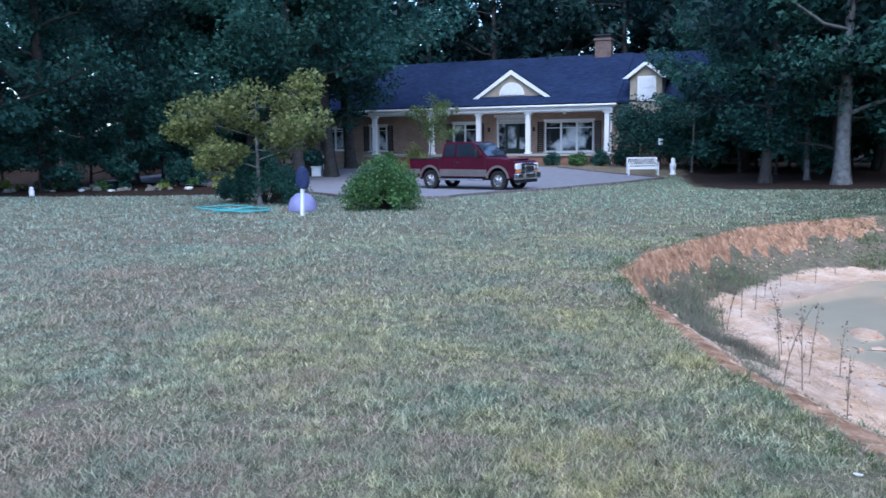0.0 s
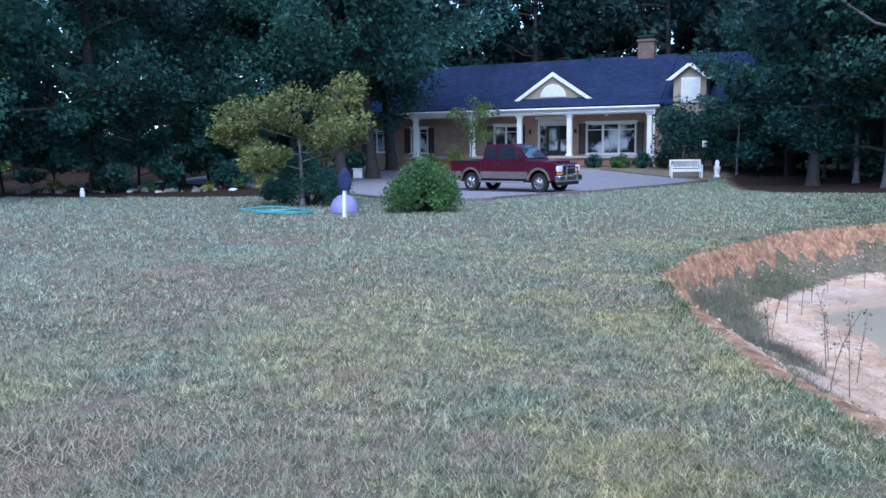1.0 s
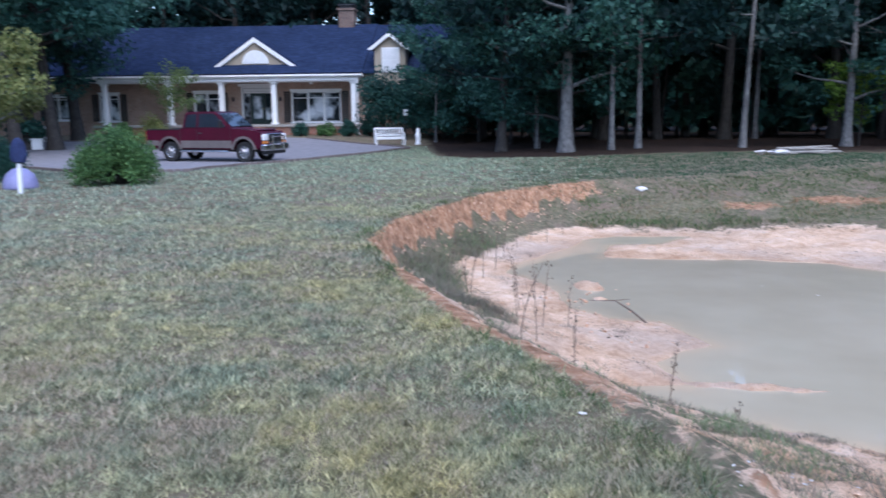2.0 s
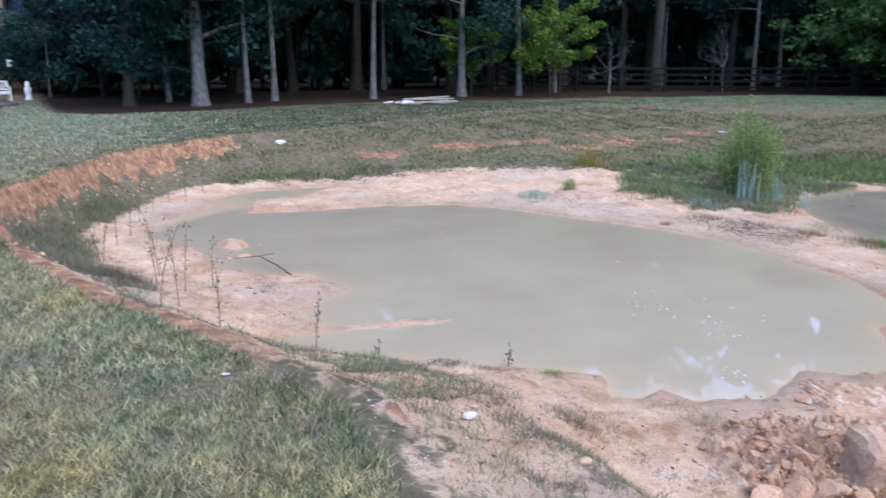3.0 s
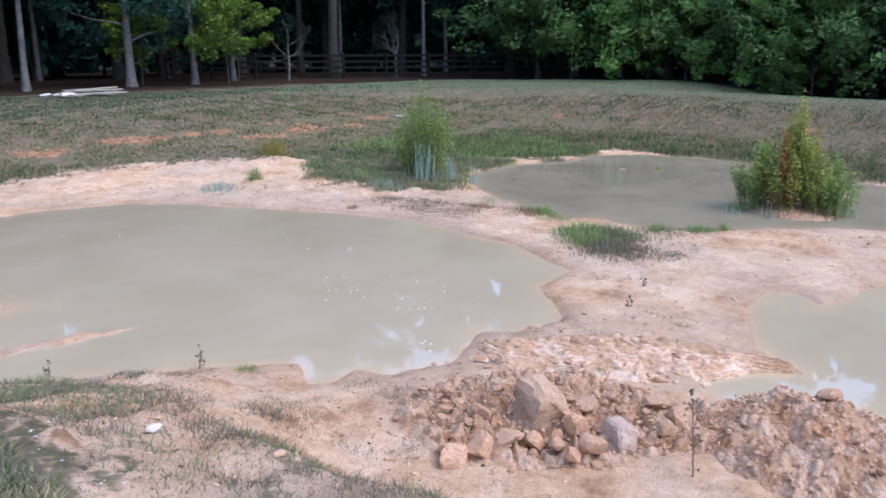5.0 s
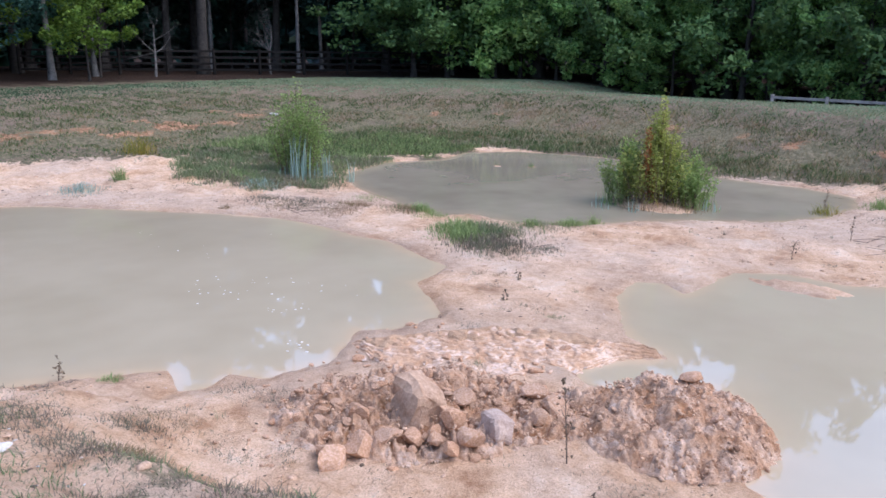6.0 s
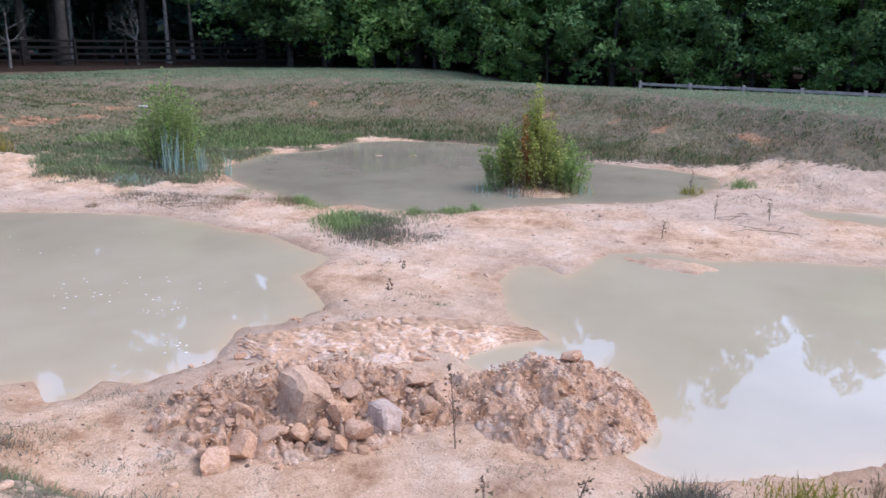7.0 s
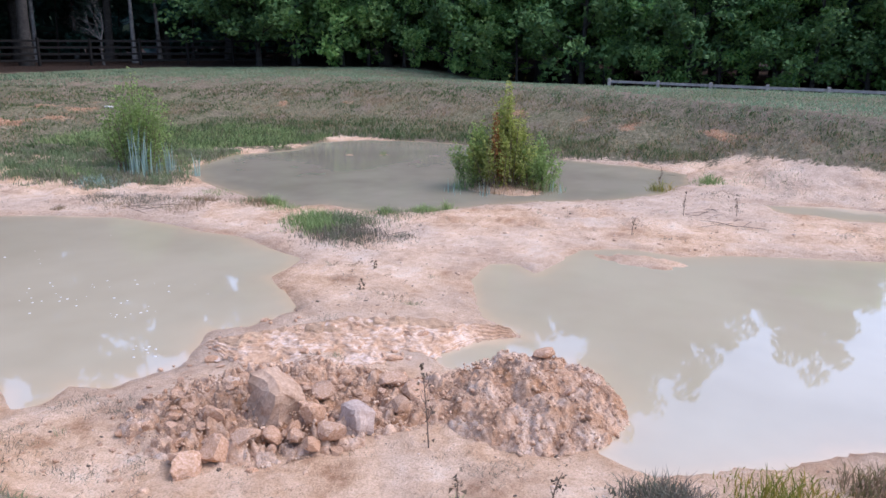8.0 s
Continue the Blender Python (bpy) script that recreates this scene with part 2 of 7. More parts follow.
# ---- ground ----
def steps(fine, lo, hi, far):
    """Grid lines: fine between lo and hi, growing outwards to far."""
    mid = list(np.arange(lo, hi + fine / 2, fine))
    d, out = fine, []
    v = hi
    while v < far:
        d *= 1.22
        v += d
        out.append(v)
    d, v, left = fine, lo, []
    while v > -far:
        d *= 1.22
        v -= d
        left.append(v)
    return np.array(left[::-1] + mid + out)


def ground_material():
    m = material("ground_earth_and_turf", 0.95, 0, 0.15)
    co = coords(m)
    at = node(m, "ShaderNodeAttribute", attribute_name="cover")
    sep = node(m, "ShaderNodeSeparateColor")
    link(m, at.outputs["Color"], sep.inputs[0])
    big, mid, fine, grit = noise_tex(m, 0.35, 4, co=co), noise_tex(m, 1.7, 6, co=co), noise_tex(m, 9, 8, 0.7, co=co), noise_tex(m, 60, 6, 0.7, co=co)
    turf = ramp(m, fine, [(0.3, (0.075, 0.07, 0.04)), (0.5, (0.155, 0.14, 0.085)), (0.7, (0.29, 0.24, 0.16))])
    turf = mix(m, ramp(m, mid, [(0.42, (0, 0, 0)), (0.62, (1, 1, 1))]), turf, mix(m, fine, (0.13, 0.1, 0.068), (0.33, 0.25, 0.185)))
    mud = ramp(m, calc(m, "ADD", calc(m, "MULTIPLY", mid, 0.6), calc(m, "MULTIPLY", fine, 0.4)),
               [(0.33, (0.38, 0.21, 0.115)), (0.44, (0.6, 0.395, 0.25)), (0.56, (0.76, 0.55, 0.385)), (0.68, (0.84, 0.69, 0.545))])
    mud = mix(m, 0.7, mud, ramp(m, grit, [(0.32, (0.6, 0.54, 0.48)), (0.55, (1.08, 1.06, 1.06))]), "MULTIPLY")
    fleck = noise_tex(m, 22, 5, 0.75, co)
    mud = mix(m, ramp(m, fleck, [(0.30, (1, 1, 1)), (0.40, (0, 0, 0))]), mud, (0.3, 0.17, 0.1))
    clay = ramp(m, fine, [(0.3, (0.18, 0.095, 0.055)), (0.46, (0.4, 0.22, 0.125)), (0.6, (0.52, 0.325, 0.205)), (0.75, (0.62, 0.45, 0.33))])
    mud = mix(m, ramp(m, big, [(0.46, (0, 0, 0)), (0.62, (0.55, 0.55, 0.55))]), mud, mix(m, fine, (0.36, 0.28, 0.215), (0.66, 0.54, 0.45)))
    clay = mix(m, 0.85, clay, ramp(m, noise_tex(m, 3.5, 5, 0.7, co), [(0.36, (0.5, 0.46, 0.44)), (0.6, (1.12, 1.1, 1.08))]), "MULTIPLY")
    # fallen leaves and needles, taken nearly black to hold the trees' shade
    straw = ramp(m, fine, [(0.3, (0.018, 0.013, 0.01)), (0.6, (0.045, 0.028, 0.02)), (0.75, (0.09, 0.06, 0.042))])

    def edge(v, spread=0.5):
        s = calc(m, "ADD", v, calc(m, "MULTIPLY", calc(m, "SUBTRACT", fine, 0.5), spread))
        s = calc(m, "ADD", s, calc(m, "MULTIPLY", calc(m, "SUBTRACT", mid, 0.5), spread))
        return ramp(m, s, [(0.42, (0, 0, 0)), (0.58, (1, 1, 1))])

    c = mix(m, edge(sep.outputs[0], 1.1), turf, mud)
    c = mix(m, edge(sep.outputs[1], 1.4), c, clay)
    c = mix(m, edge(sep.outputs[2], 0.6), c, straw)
    brush = ramp(m, fine, [(0.3, (0.085, 0.08, 0.045)), (0.5, (0.17, 0.152, 0.09)), (0.7, (0.33, 0.265, 0.18))])
    c = mix(m, edge(at.outputs["Alpha"], 1.2), c, brush)
    damp = node(m, "ShaderNodeAttribute", attribute_name="damp")
    c = mix(m, calc(m, "MULTIPLY", damp.outputs["Fac"], 0.55), c, mix(m, 1.0, c, (0.74, 0.66, 0.58), "MULTIPLY"))
    link(m, c, bsdf(m).inputs["Base Color"])
    link(m, ramp(m, damp.outputs["Fac"], [(0, (0.95, 0.95, 0.95)), (1, (0.45, 0.45, 0.45))]), bsdf(m).inputs["Roughness"])
    bump(m, calc(m, "ADD", fine, calc(m, "MULTIPLY", grit, 0.5)), 0.8, 0.06)
    return m


def cover_at(P, rim, wet):
    """How much mud, raw clay and shade-darkened leaf fall lies at each place."""
    x, y = P[:, 0], P[:, 1]
    dam = ease(9, 15, x + 0.4 * y) * ease(8, 14, x + 0.9 * y - 6)
    t = np.clip(rim, 0, None) / (np.clip(rim, 0, None) + np.clip(-wet, 0, None) + 1e-6)
    near = ease(10, 7, y) * ease(7, 4, x)
    mud = np.where(rim > 0, ease(0.30 - 0.3 * near, 0.62 - 0.46 * near, t), 0.0)
    mud = np.maximum(mud, near * ease(0.02, 0.14, rim))
    # the far bank is grown over down to the water, but for bare patches
    far = ease(14.5, 17.5, np.hypot(x - 3, y - 2) * 0.98) * (rim > 0)
    bare = np.clip(0.5 + 0.6 * wave(P, 3.2, 12), 0, 1)
    mud = mud * (1 - far) + far * ease(0.80, 1.0, t) * bare * 0.9
    wide = 0.2 + 0.07 * wave(P, 0.9, 23) + 0.03 * near
    clay = np.where(rim > 0, ease(1.0, 0.4, np.abs(rim - wide * 0.8) / wide), 0) * ease(6.2, 4.4, x) * ease(2.3, 3.2, y) * (1 - 0.25 * near)
    bearing = np.degrees(np.arctan2(x - 0.4, y + 0.6))
    seam = ease(26, 31, bearing) * ease(50, 45, bearing) * ease(-0.55, 0.1, wave(P, 1.6, 22)) + ease(0.15, 0.6, wave(P, 3.5, 21))
    clay = np.maximum(clay, 0.85 * far * ease(0.28, 0.36, t) * ease(0.54, 0.44, t) * np.clip(seam, 0, 1))
    shaded_litter = ease(29, 33, np.hypot(x, y)) * ease(-1, 4, x) * ease(0.0, 1.0, y / 20 - 0.9 + 0 * x)
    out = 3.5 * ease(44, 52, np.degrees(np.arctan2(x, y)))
    shaded_litter = np.maximum(shaded_litter * (out < 1), ease(36 + out, 40 + out, np.hypot(x, y)) * ease(0, 3, x))
    shaded_litter = np.maximum(shaded_litter, ease(35, 38, np.hypot(x, y)) * ease(-25, -29, np.degrees(np.arctan2(x, y))) * (y > 0))
    shaded_litter = np.maximum(shaded_litter, ease(2.5, 1.0, np.hypot((x + 25) / 6.0, (y - 31) / 3.4)))
    damp = np.where(rim > 0, ease(-0.5, 0.0, wet), 0) * np.where(wet > 0.15, 0.35, 1)
    dead = far * ease(0.22, 0.36, t) * ease(1.0, 0.8, t) * 0.8 * np.clip(0.75 + 0.5 * wave(P, 2.4, 31), 0, 1)
    dead = np.maximum(dead, np.where(rim > 0, ease(0.25, 0.5, rim) * ease(0.66, 0.4, t), 0) * (0.6 - 0.25 * near) * (1 - far))
    # the grey gritty strip just below the near edge
    strip = near * ease(0.0, 0.08, rim) * ease(0.55, 0.3, rim + 0.12 * wave(P, 0.6, 24)) * ease(5.0, 4.0, y)
    return mud * (1 - 0.55 * strip), clay * (1 - 0.6 * strip), shaded_litter, damp, np.maximum(dead * (1 - 0.6 * strip), 0.5 * strip * np.clip(0.8 + 0.7 * wave(P, 0.3, 25), 0, 1))


gx, gy = steps(0.085, -2.5, 22, 420), steps(0.085, -3.0, 23, 420)
GX, GY = np.meshgrid(gx, gy)
GP = np.stack([GX.ravel(), GY.ravel()], 1)
gz, grim, gwet = land(GP)
GRIDS = [g.reshape(GX.shape) for g in (gz, grim, gwet)]


def lie(P):
    """Height, and distance inside rim and ponds, read between the ground's own points."""
    P = np.asarray(P, float)
    i = np.clip(np.searchsorted(gx, P[:, 0]) - 1, 0, len(gx) - 2)
    j = np.clip(np.searchsorted(gy, P[:, 1]) - 1, 0, len(gy) - 2)
    u, v = (P[:, 0] - gx[i]) / (gx[i + 1] - gx[i]), (P[:, 1] - gy[j]) / (gy[j + 1] - gy[j])
    return [(g[j, i] * (1 - u) + g[j, i + 1] * u) * (1 - v) + (g[j + 1, i] * (1 - u) + g[j + 1, i + 1] * u) * v for g in GRIDS]


def ground_z(x, y):
    return float(lie([(x, y)])[0][0])


idx = np.arange(len(GP)).reshape(GX.shape)
gfaces = np.stack([idx[:-1, :-1], idx[:-1, 1:], idx[1:, 1:], idx[1:, :-1]], -1).reshape(-1, 4)
gme = quick_mesh("ground", np.c_[GP, gz], gfaces, [ground_material()])
gme.shade_smooth()
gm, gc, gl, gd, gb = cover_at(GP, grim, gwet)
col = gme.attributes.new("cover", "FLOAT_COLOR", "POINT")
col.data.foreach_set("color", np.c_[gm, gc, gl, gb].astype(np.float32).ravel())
dmp = gme.attributes.new("damp", "FLOAT", "POINT")
dmp.data.foreach_set("value", gd.astype(np.float32))
ground = tagged(new("ground", gme), "patchy autumn lawn falling into a dug red clay basin", "ground", kind="structure")


def water_material(name, dark, light, rough=0.02):
    m = material(name, rough, 0, 0.5)
    co = coords(m)
    c = ramp(m, noise_tex(m, 0.5, 3, co=co), [(0.35, dark), (0.65, light)])
    # stirred-up silt in the shallows
    deep = node(m, "ShaderNodeAttribute", attribute_name="deep").outputs["Fac"]
    deep = calc(m, "ADD", deep, calc(m, "MULTIPLY", calc(m, "SUBTRACT", noise_tex(m, 1.6, 4, co=co), 0.5), 0.35))
    c = mix(m, ramp(m, deep, [(0.0, (0.75, 0.75, 0.75)), (0.16, (0.22, 0.22, 0.22)), (0.5, (0, 0, 0))]), c, (0.56, 0.41, 0.265))
    link(m, c, bsdf(m).inputs["Base Color"])
    bsdf(m).inputs["IOR"].default_value = 1.65
    bump(m, calc(m, "ADD", noise_tex(m, 5, 3, co=co), calc(m, "MULTIPLY", noise_tex(m, 23, 2, co=co), 0.12)), 0.02, 0.01)
    return m


MUDDY = water_material("muddy_water", (0.4, 0.34, 0.235), (0.46, 0.395, 0.28))
GREY_WATER = water_material("grey_scummy_water", (0.27, 0.235, 0.17), (0.36, 0.315, 0.235), 0.08)
for name, shore, words in (("water_a", SHORE[0], "pale brown muddy water in the main basin"), ("water_b", SHORE[1], "still grey muddy water of the far pool"),
                           ("water_c", SHORE[2], "still muddy water mirroring trees and bright sky"),
                           ("water_d", SHORE[3], "shallow puddle on the pale mud")):
    lo, hi = shore.min(0) - 0.4, shore.max(0) + 0.4
    near_ = (GP[:, 0] > lo[0]) & (GP[:, 0] < hi[0]) & (GP[:, 1] > lo[1]) & (GP[:, 1] < hi[1])
    depth = np.full(len(GP), -9.0)
    depth[near_] = inside_by(GP[near_], shore)
    f = gfaces[(depth[gfaces] > -0.16).all(1)]
    used = np.unique(f)
    remap = np.zeros(len(GP), int)
    remap[used] = np.arange(len(used))
    me = quick_mesh(name, np.c_[GP[used], np.full(len(used), WATER)], remap[f], [GREY_WATER if name == "water_b" else MUDDY])
    me.shade_smooth()
    at = me.attributes.new("deep", "FLOAT", "POINT")
    at.data.foreach_set("value", depth[used].astype(np.float32))
    tagged(new(name, me), words, "water", kind="structure")
    if me.polygons[0].normal.z < 0:
        me.flip_normals()

# ---- trees ----
BARK = plain("bark_grey_brown", (0.024, 0.022, 0.02), (0.07, 0.062, 0.055), 5, 0.95, relief=0.8, fine=5)
BARK_PALE = plain("bark_pale_grey", (0.06, 0.058, 0.056), (0.24, 0.232, 0.222), 4, 0.9, relief=0.5, fine=6)
LEAF_DARK = leaf_material("leaf_dark_green", (0.022, 0.072, 0.066), (0.07, 0.175, 0.142))
LEAF_MID = leaf_material("leaf_green", (0.045, 0.115, 0.045), (0.16, 0.28, 0.105))
LEAF_BRIGHT = leaf_material("leaf_bright_green", (0.07, 0.15, 0.03), (0.24, 0.38, 0.07), 0.4)
LEAF_FRESH = leaf_material("leaf_fresh_green", (0.11, 0.26, 0.095), (0.38, 0.58, 0.21), 0.5)
LEAF_GOLD = leaf_material("leaf_turning_yellow", (0.11, 0.145, 0.045), (0.31, 0.31, 0.115), 0.4)
# the wood's gloom and its blue skylight are put into this leaf colour
LEAF_SHADED = leaf_material("leaf_shaded_blue", (0.009, 0.03, 0.033), (0.03, 0.075, 0.07))


def leaves(centres, radii, count, size, rng, flat=0.75, droop=0.35):
    """Pointed leaves scattered about clump centres, each turned its own way."""
    which = rng.randint(0, len(centres), count)
    d = rng.normal(size=(count, 3))
    d /= np.linalg.norm(d, axis=1)[:, None]
    d *= (rng.uniform(0.15, 1, count) ** 0.5)[:, None]
    p = centres[which] + d * radii[which][:, None] * np.array([1, 1, flat])
    n = rng.normal(size=(count, 3)) + np.array([0, 0, 0.8])
    n /= np.linalg.norm(n, axis=1)[:, None]
    u = np.cross(n, rng.normal(size=(count, 3)))
    u /= np.linalg.norm(u, axis=1)[:, None] + 1e-9
    w = np.cross(n, u)
    s = size * rng.uniform(0.6, 1.35, count)[:, None]
    u, w = u * s * 0.6, w * s * 0.42
    verts = np.stack([p - u * 0.8 - w, p - u * 0.6 + w, p + u - np.array([0, 0, 1]) * s * droop * 0.4], 1).reshape(-1, 3)
    return verts, np.arange(count * 3).reshape(-1, 3)


def grow_tree(name, rng, height, girth, clear, spread, count, leaf, leaf_mat, bark, limbs=9, clumps=40, lean=0.03, top=0.5, lump=0.24):
    """A tree standing at the origin: tapered trunk, limbs, and a crown of leaf clumps with gaps. Returns an Empty with trunk and crown."""
    trunk = []
    tilt = rng.normal(size=2) * lean
    for f in (0, 0.015, 0.04, 0.09, 0.2, 0.35, 0.5, 0.7, 1.0):
        p = np.array([tilt[0] * height * f + 0.02 * height * math.sin(3 * f + girth) * f, tilt[1] * height * f, height * 0.92 * f])
        flare = 1 + 0.45 * max(0, 0.06 - f) / 0.06
        trunk.append((p, girth * (1 - 0.88 * f) * flare))
    paths, tips = [trunk], []
    for k in range(limbs):
        f = clear / height + (0.9 - clear / height) * (k + rng.uniform(0, 0.8)) / limbs
        f = min(f, 0.92)
        a = np.array([np.interp(f * height * 0.92, [q[0][2] for q in trunk], [q[0][i] for q in trunk]) for i in range(3)])
        r = girth * (1 - 0.88 * f)
        az = k * 2.4 + rng.uniform(-0.5, 0.5)
        span = spread * (0.55 + 0.45 * math.sin(math.pi * min(1, max(0.08, (f * height - clear) / (height - clear) * (1.35 - top) + top * 0.55)))) * rng.uniform(0.75, 1.1)
        rise = rng.uniform(0.15, 0.6) * span
        path = []
        for i in range(5):
            g = i / 4
            path.append((a + np.array([math.cos(az) * span * g, math.sin(az) * span * g, rise * g ** 1.4 + 0.05 * span * math.sin(5 * g + k)]), max(0.012, r * 0.42 * (1 - 0.85 * g))))
        paths.append(path)
        tips += [path[4][0], path[3][0], path[2][0] + rng.normal(size=3) * 0.12 * span]
        for s in (2, 3):
            b = path[s][0]
            q = b + np.array([math.cos(az + rng.uniform(-1.2, 1.2)), math.sin(az + rng.uniform(-1.2, 1.2)), 0.5]) * span * 0.4
            paths.append([(b, r * 0.16 + 0.008), ((b + q) / 2 + rng.normal(size=3) * 0.05, r * 0.1 + 0.006), (q, 0.006)])
            tips.append(q)
    tips.append(trunk[-1][0])
    tips.append(trunk[-2][0])
    tips = np.array(tips)
    extra = tips[rng.randint(0, len(tips), max(0, clumps - len(tips)))] + rng.normal(size=(max(0, clumps - len(tips)), 3)) * spread * 0.22
    centres = np.concatenate([tips, extra])
    centres[:, 2] = np.maximum(centres[:, 2], clear * 0.9)
    radii = spread * lump * rng.uniform(0.6, 1.35, len(centres))
    v, f = tubes(paths)
    trunk_me = quick_mesh("trunk", v, f, [bark])
    trunk_me.shade_smooth()
    v, f = leaves(centres, radii, count, leaf, rng)
    crown_me = quick_mesh("crown", v, f, [leaf_mat])
    tree = new(name)
    part_mesh("trunk", trunk_me, tree)
    part_mesh("crown", crown_me, tree)
    return tree


def plant(kind, x, y, turn=0.0, size=1.0, tall=1.0, sink=0.05):
    """Sets a copy of a grown tree on the ground."""
    m = pose(x, y, ground_z(x, y) - sink, 0, 0, turn) @ Matrix.Diagonal((size, size, size * tall, 1))
    return copy_thing(kind, m)


R = np.random.RandomState
WOOD = "trees of the wood"
oak = tagged(grow_tree("oak_tree", R(1), 15, 0.34, 1.9, 5.6, 23000, 0.2, LEAF_DARK, BARK, 14, 80), "large dark green oak with a dense low crown", "tree", WOOD)
oak_b = tagged(grow_tree("oak_tree", R(2), 17, 0.36, 2.4, 5.2, 22000, 0.2, LEAF_SHADED, BARK, 14, 76), "tall hardwood with a deep dense crown in shade-blue colour", "tree", WOOD)
oak_w = tagged(grow_tree("oak_tree", R(12), 17, 0.33, 3.6, 5.0, 4200, 0.44, LEAF_SHADED, BARK, 12, 60), "tall hardwood standing deep in the shaded wood", "tree", WOOD)
pine = tagged(grow_tree("pine_tree", R(3), 22, 0.24, 8.5, 3.1, 2400, 0.44, LEAF_SHADED, BARK, 13, 44, 0.012, 0.3), "tall straight pine with a bare lower trunk", "tree", WOOD)
oak_h = tagged(grow_tree("oak_tree", R(14), 15, 0.34, 4.4, 5.2, 17000, 0.22, LEAF_DARK, BARK, 14, 80), "large dark oak with a high dense crown", "tree", WOOD)
maple = tagged(grow_tree("maple_tree", R(4), 13, 0.13, 3.7, 3.2, 5600, 0.27, LEAF_SHADED, BARK_PALE, 11, 40), "slim pale-trunked hardwood with a shade-dark crown", "tree", WOOD)
sapling = tagged(grow_tree("sapling", R(5), 4.6, 0.06, 1.3, 1.9, 3400, 0.15, LEAF_BRIGHT, BARK, 11, 34, 0.03, 0.7, 0.2), "slender young tree with bright green leaves", "tree", WOOD)
thicket = tagged(grow_tree("understory_tree", R(6), 9, 0.12, 0.5, 3.2, 10000, 0.19, LEAF_MID, BARK, 18, 150, 0.03, 0.5, 0.19), "leafy understory tree green down to the ground", "tree", WOOD)
thicket_b = tagged(grow_tree("understory_tree", R(7), 7, 0.1, 0.4, 2.6, 5600, 0.24, LEAF_DARK, BARK, 12, 48), "dark leafy shrub tree at the edge of the wood", "tree", WOOD)
thicket_c = tagged(grow_tree("understory_tree", R(9), 8, 0.1, 0.4, 2.8, 10000, 0.18, LEAF_FRESH, BARK, 18, 150, 0.03, 0.5, 0.19), "fresh green leafy tree at the edge of the wood", "tree", WOOD)
thicket_d = tagged(grow_tree("understory_tree", R(10), 8, 0.1, 0.4, 3.0, 1900, 0.55, LEAF_DARK, BARK, 7, 40), "dark undergrowth deep in the shaded wood", "tree", WOOD)
oak_e = tagged(grow_tree("oak_tree", R(15), 15, 0.3, 2.9, 5.0, 9000, 0.22, LEAF_DARK, BARK_PALE, 12, 60), "pale-trunked oak with a flared foot at the wood's edge", "tree", WOOD)
crest = tagged(grow_tree("poplar_tree", R(16), 16, 0.2, 1.5, 2.5, 9000, 0.34, LEAF_MID, BARK, 18, 70, 0.01, 0.4, 0.34), "tall narrow leafy tree at the edge of the wood", "tree", WOOD)
SOURCES = [oak_e, crest, oak, oak_b, oak_h, oak_w, pine, maple, sapling, thicket, thicket_b, thicket_c, thicket_d]
rw = R(11)


def from_camera(az, d):
    """A place by bearing (degrees right of north) and distance from the walk's start."""
    return 0.4 + d * math.sin(radians(az)), -0.6 + d * math.cos(radians(az))


# the wood behind the far bank: leafy edge, then tall trees, row behind row
def edge_distance(az):
    return float(np.interp(az, [6, 14, 30, 45, 55, 65, 75, 85, 100, 125], [36, 36, 38, 42, 43, 41, 40, 39, 38, 36]))


def crown_top(az, d):
    """How high the tree tops may stand at that bearing and distance."""
    rise = float(np.interp(az, [70, 76, 80, 83, 86, 89, 91, 95, 97, 98.5, 125], [24, 23, 21.5, 23, 21.5, 19, 17.5, 18.5, 16, 13.5, 13]))
    return math.tan(radians(rise)) * d - 3.9


for az in np.arange(56, 125, 2.7):
    d = edge_distance(az) + rw.uniform(0.5, 2.5)
    plant((thicket, thicket_c, thicket_c, thicket_c)[rw.randint(4)], *from_camera(az + rw.uniform(-1, 1), d), rw.uniform(0, 360), rw.uniform(0.7, 1.25), rw.uniform(0.8, 1.1))
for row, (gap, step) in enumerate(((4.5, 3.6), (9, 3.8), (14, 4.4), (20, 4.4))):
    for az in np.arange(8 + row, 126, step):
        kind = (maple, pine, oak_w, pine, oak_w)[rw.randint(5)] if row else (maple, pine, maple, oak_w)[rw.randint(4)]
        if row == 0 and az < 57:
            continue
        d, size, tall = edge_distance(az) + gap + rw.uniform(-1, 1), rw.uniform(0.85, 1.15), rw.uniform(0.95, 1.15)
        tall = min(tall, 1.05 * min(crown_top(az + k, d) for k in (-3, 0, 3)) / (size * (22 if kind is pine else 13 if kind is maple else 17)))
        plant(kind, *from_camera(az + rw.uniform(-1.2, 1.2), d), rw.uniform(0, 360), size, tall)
for az, d, rise, size in ((83.0, 43, 28.6, 0.85), (84.9, 43.5, 26.6, 0.8), (86.9, 43, 25.4, 0.8), (88.7, 43, 23.2, 0.7), (81.3, 46, 26.4, 0.8), (91.0, 44, 20.6, 0.8), (95.4, 43, 23.2, 0.8), (96.6, 44, 21.4, 0.65),
                          (93.4, 44, 22, 0.8), (78.5, 44, 21.5, 0.8), (75.5, 44, 23, 0.9), (72.3, 44, 24, 0.9), (69.0, 44, 23, 0.8)):
    plant(crest, *from_camera(az, d), az * 50, size, (math.tan(radians(rise)) * d - 3.9) / (15.6 * size))
for az, d in ((-16, 64), (-11.5, 65), (-6.5, 65), (-2.5, 63), (1, 62)):
    plant((pine, oak_w)[int(d) % 2], *from_camera(az, d), az * 37, 1.05, 1.1)
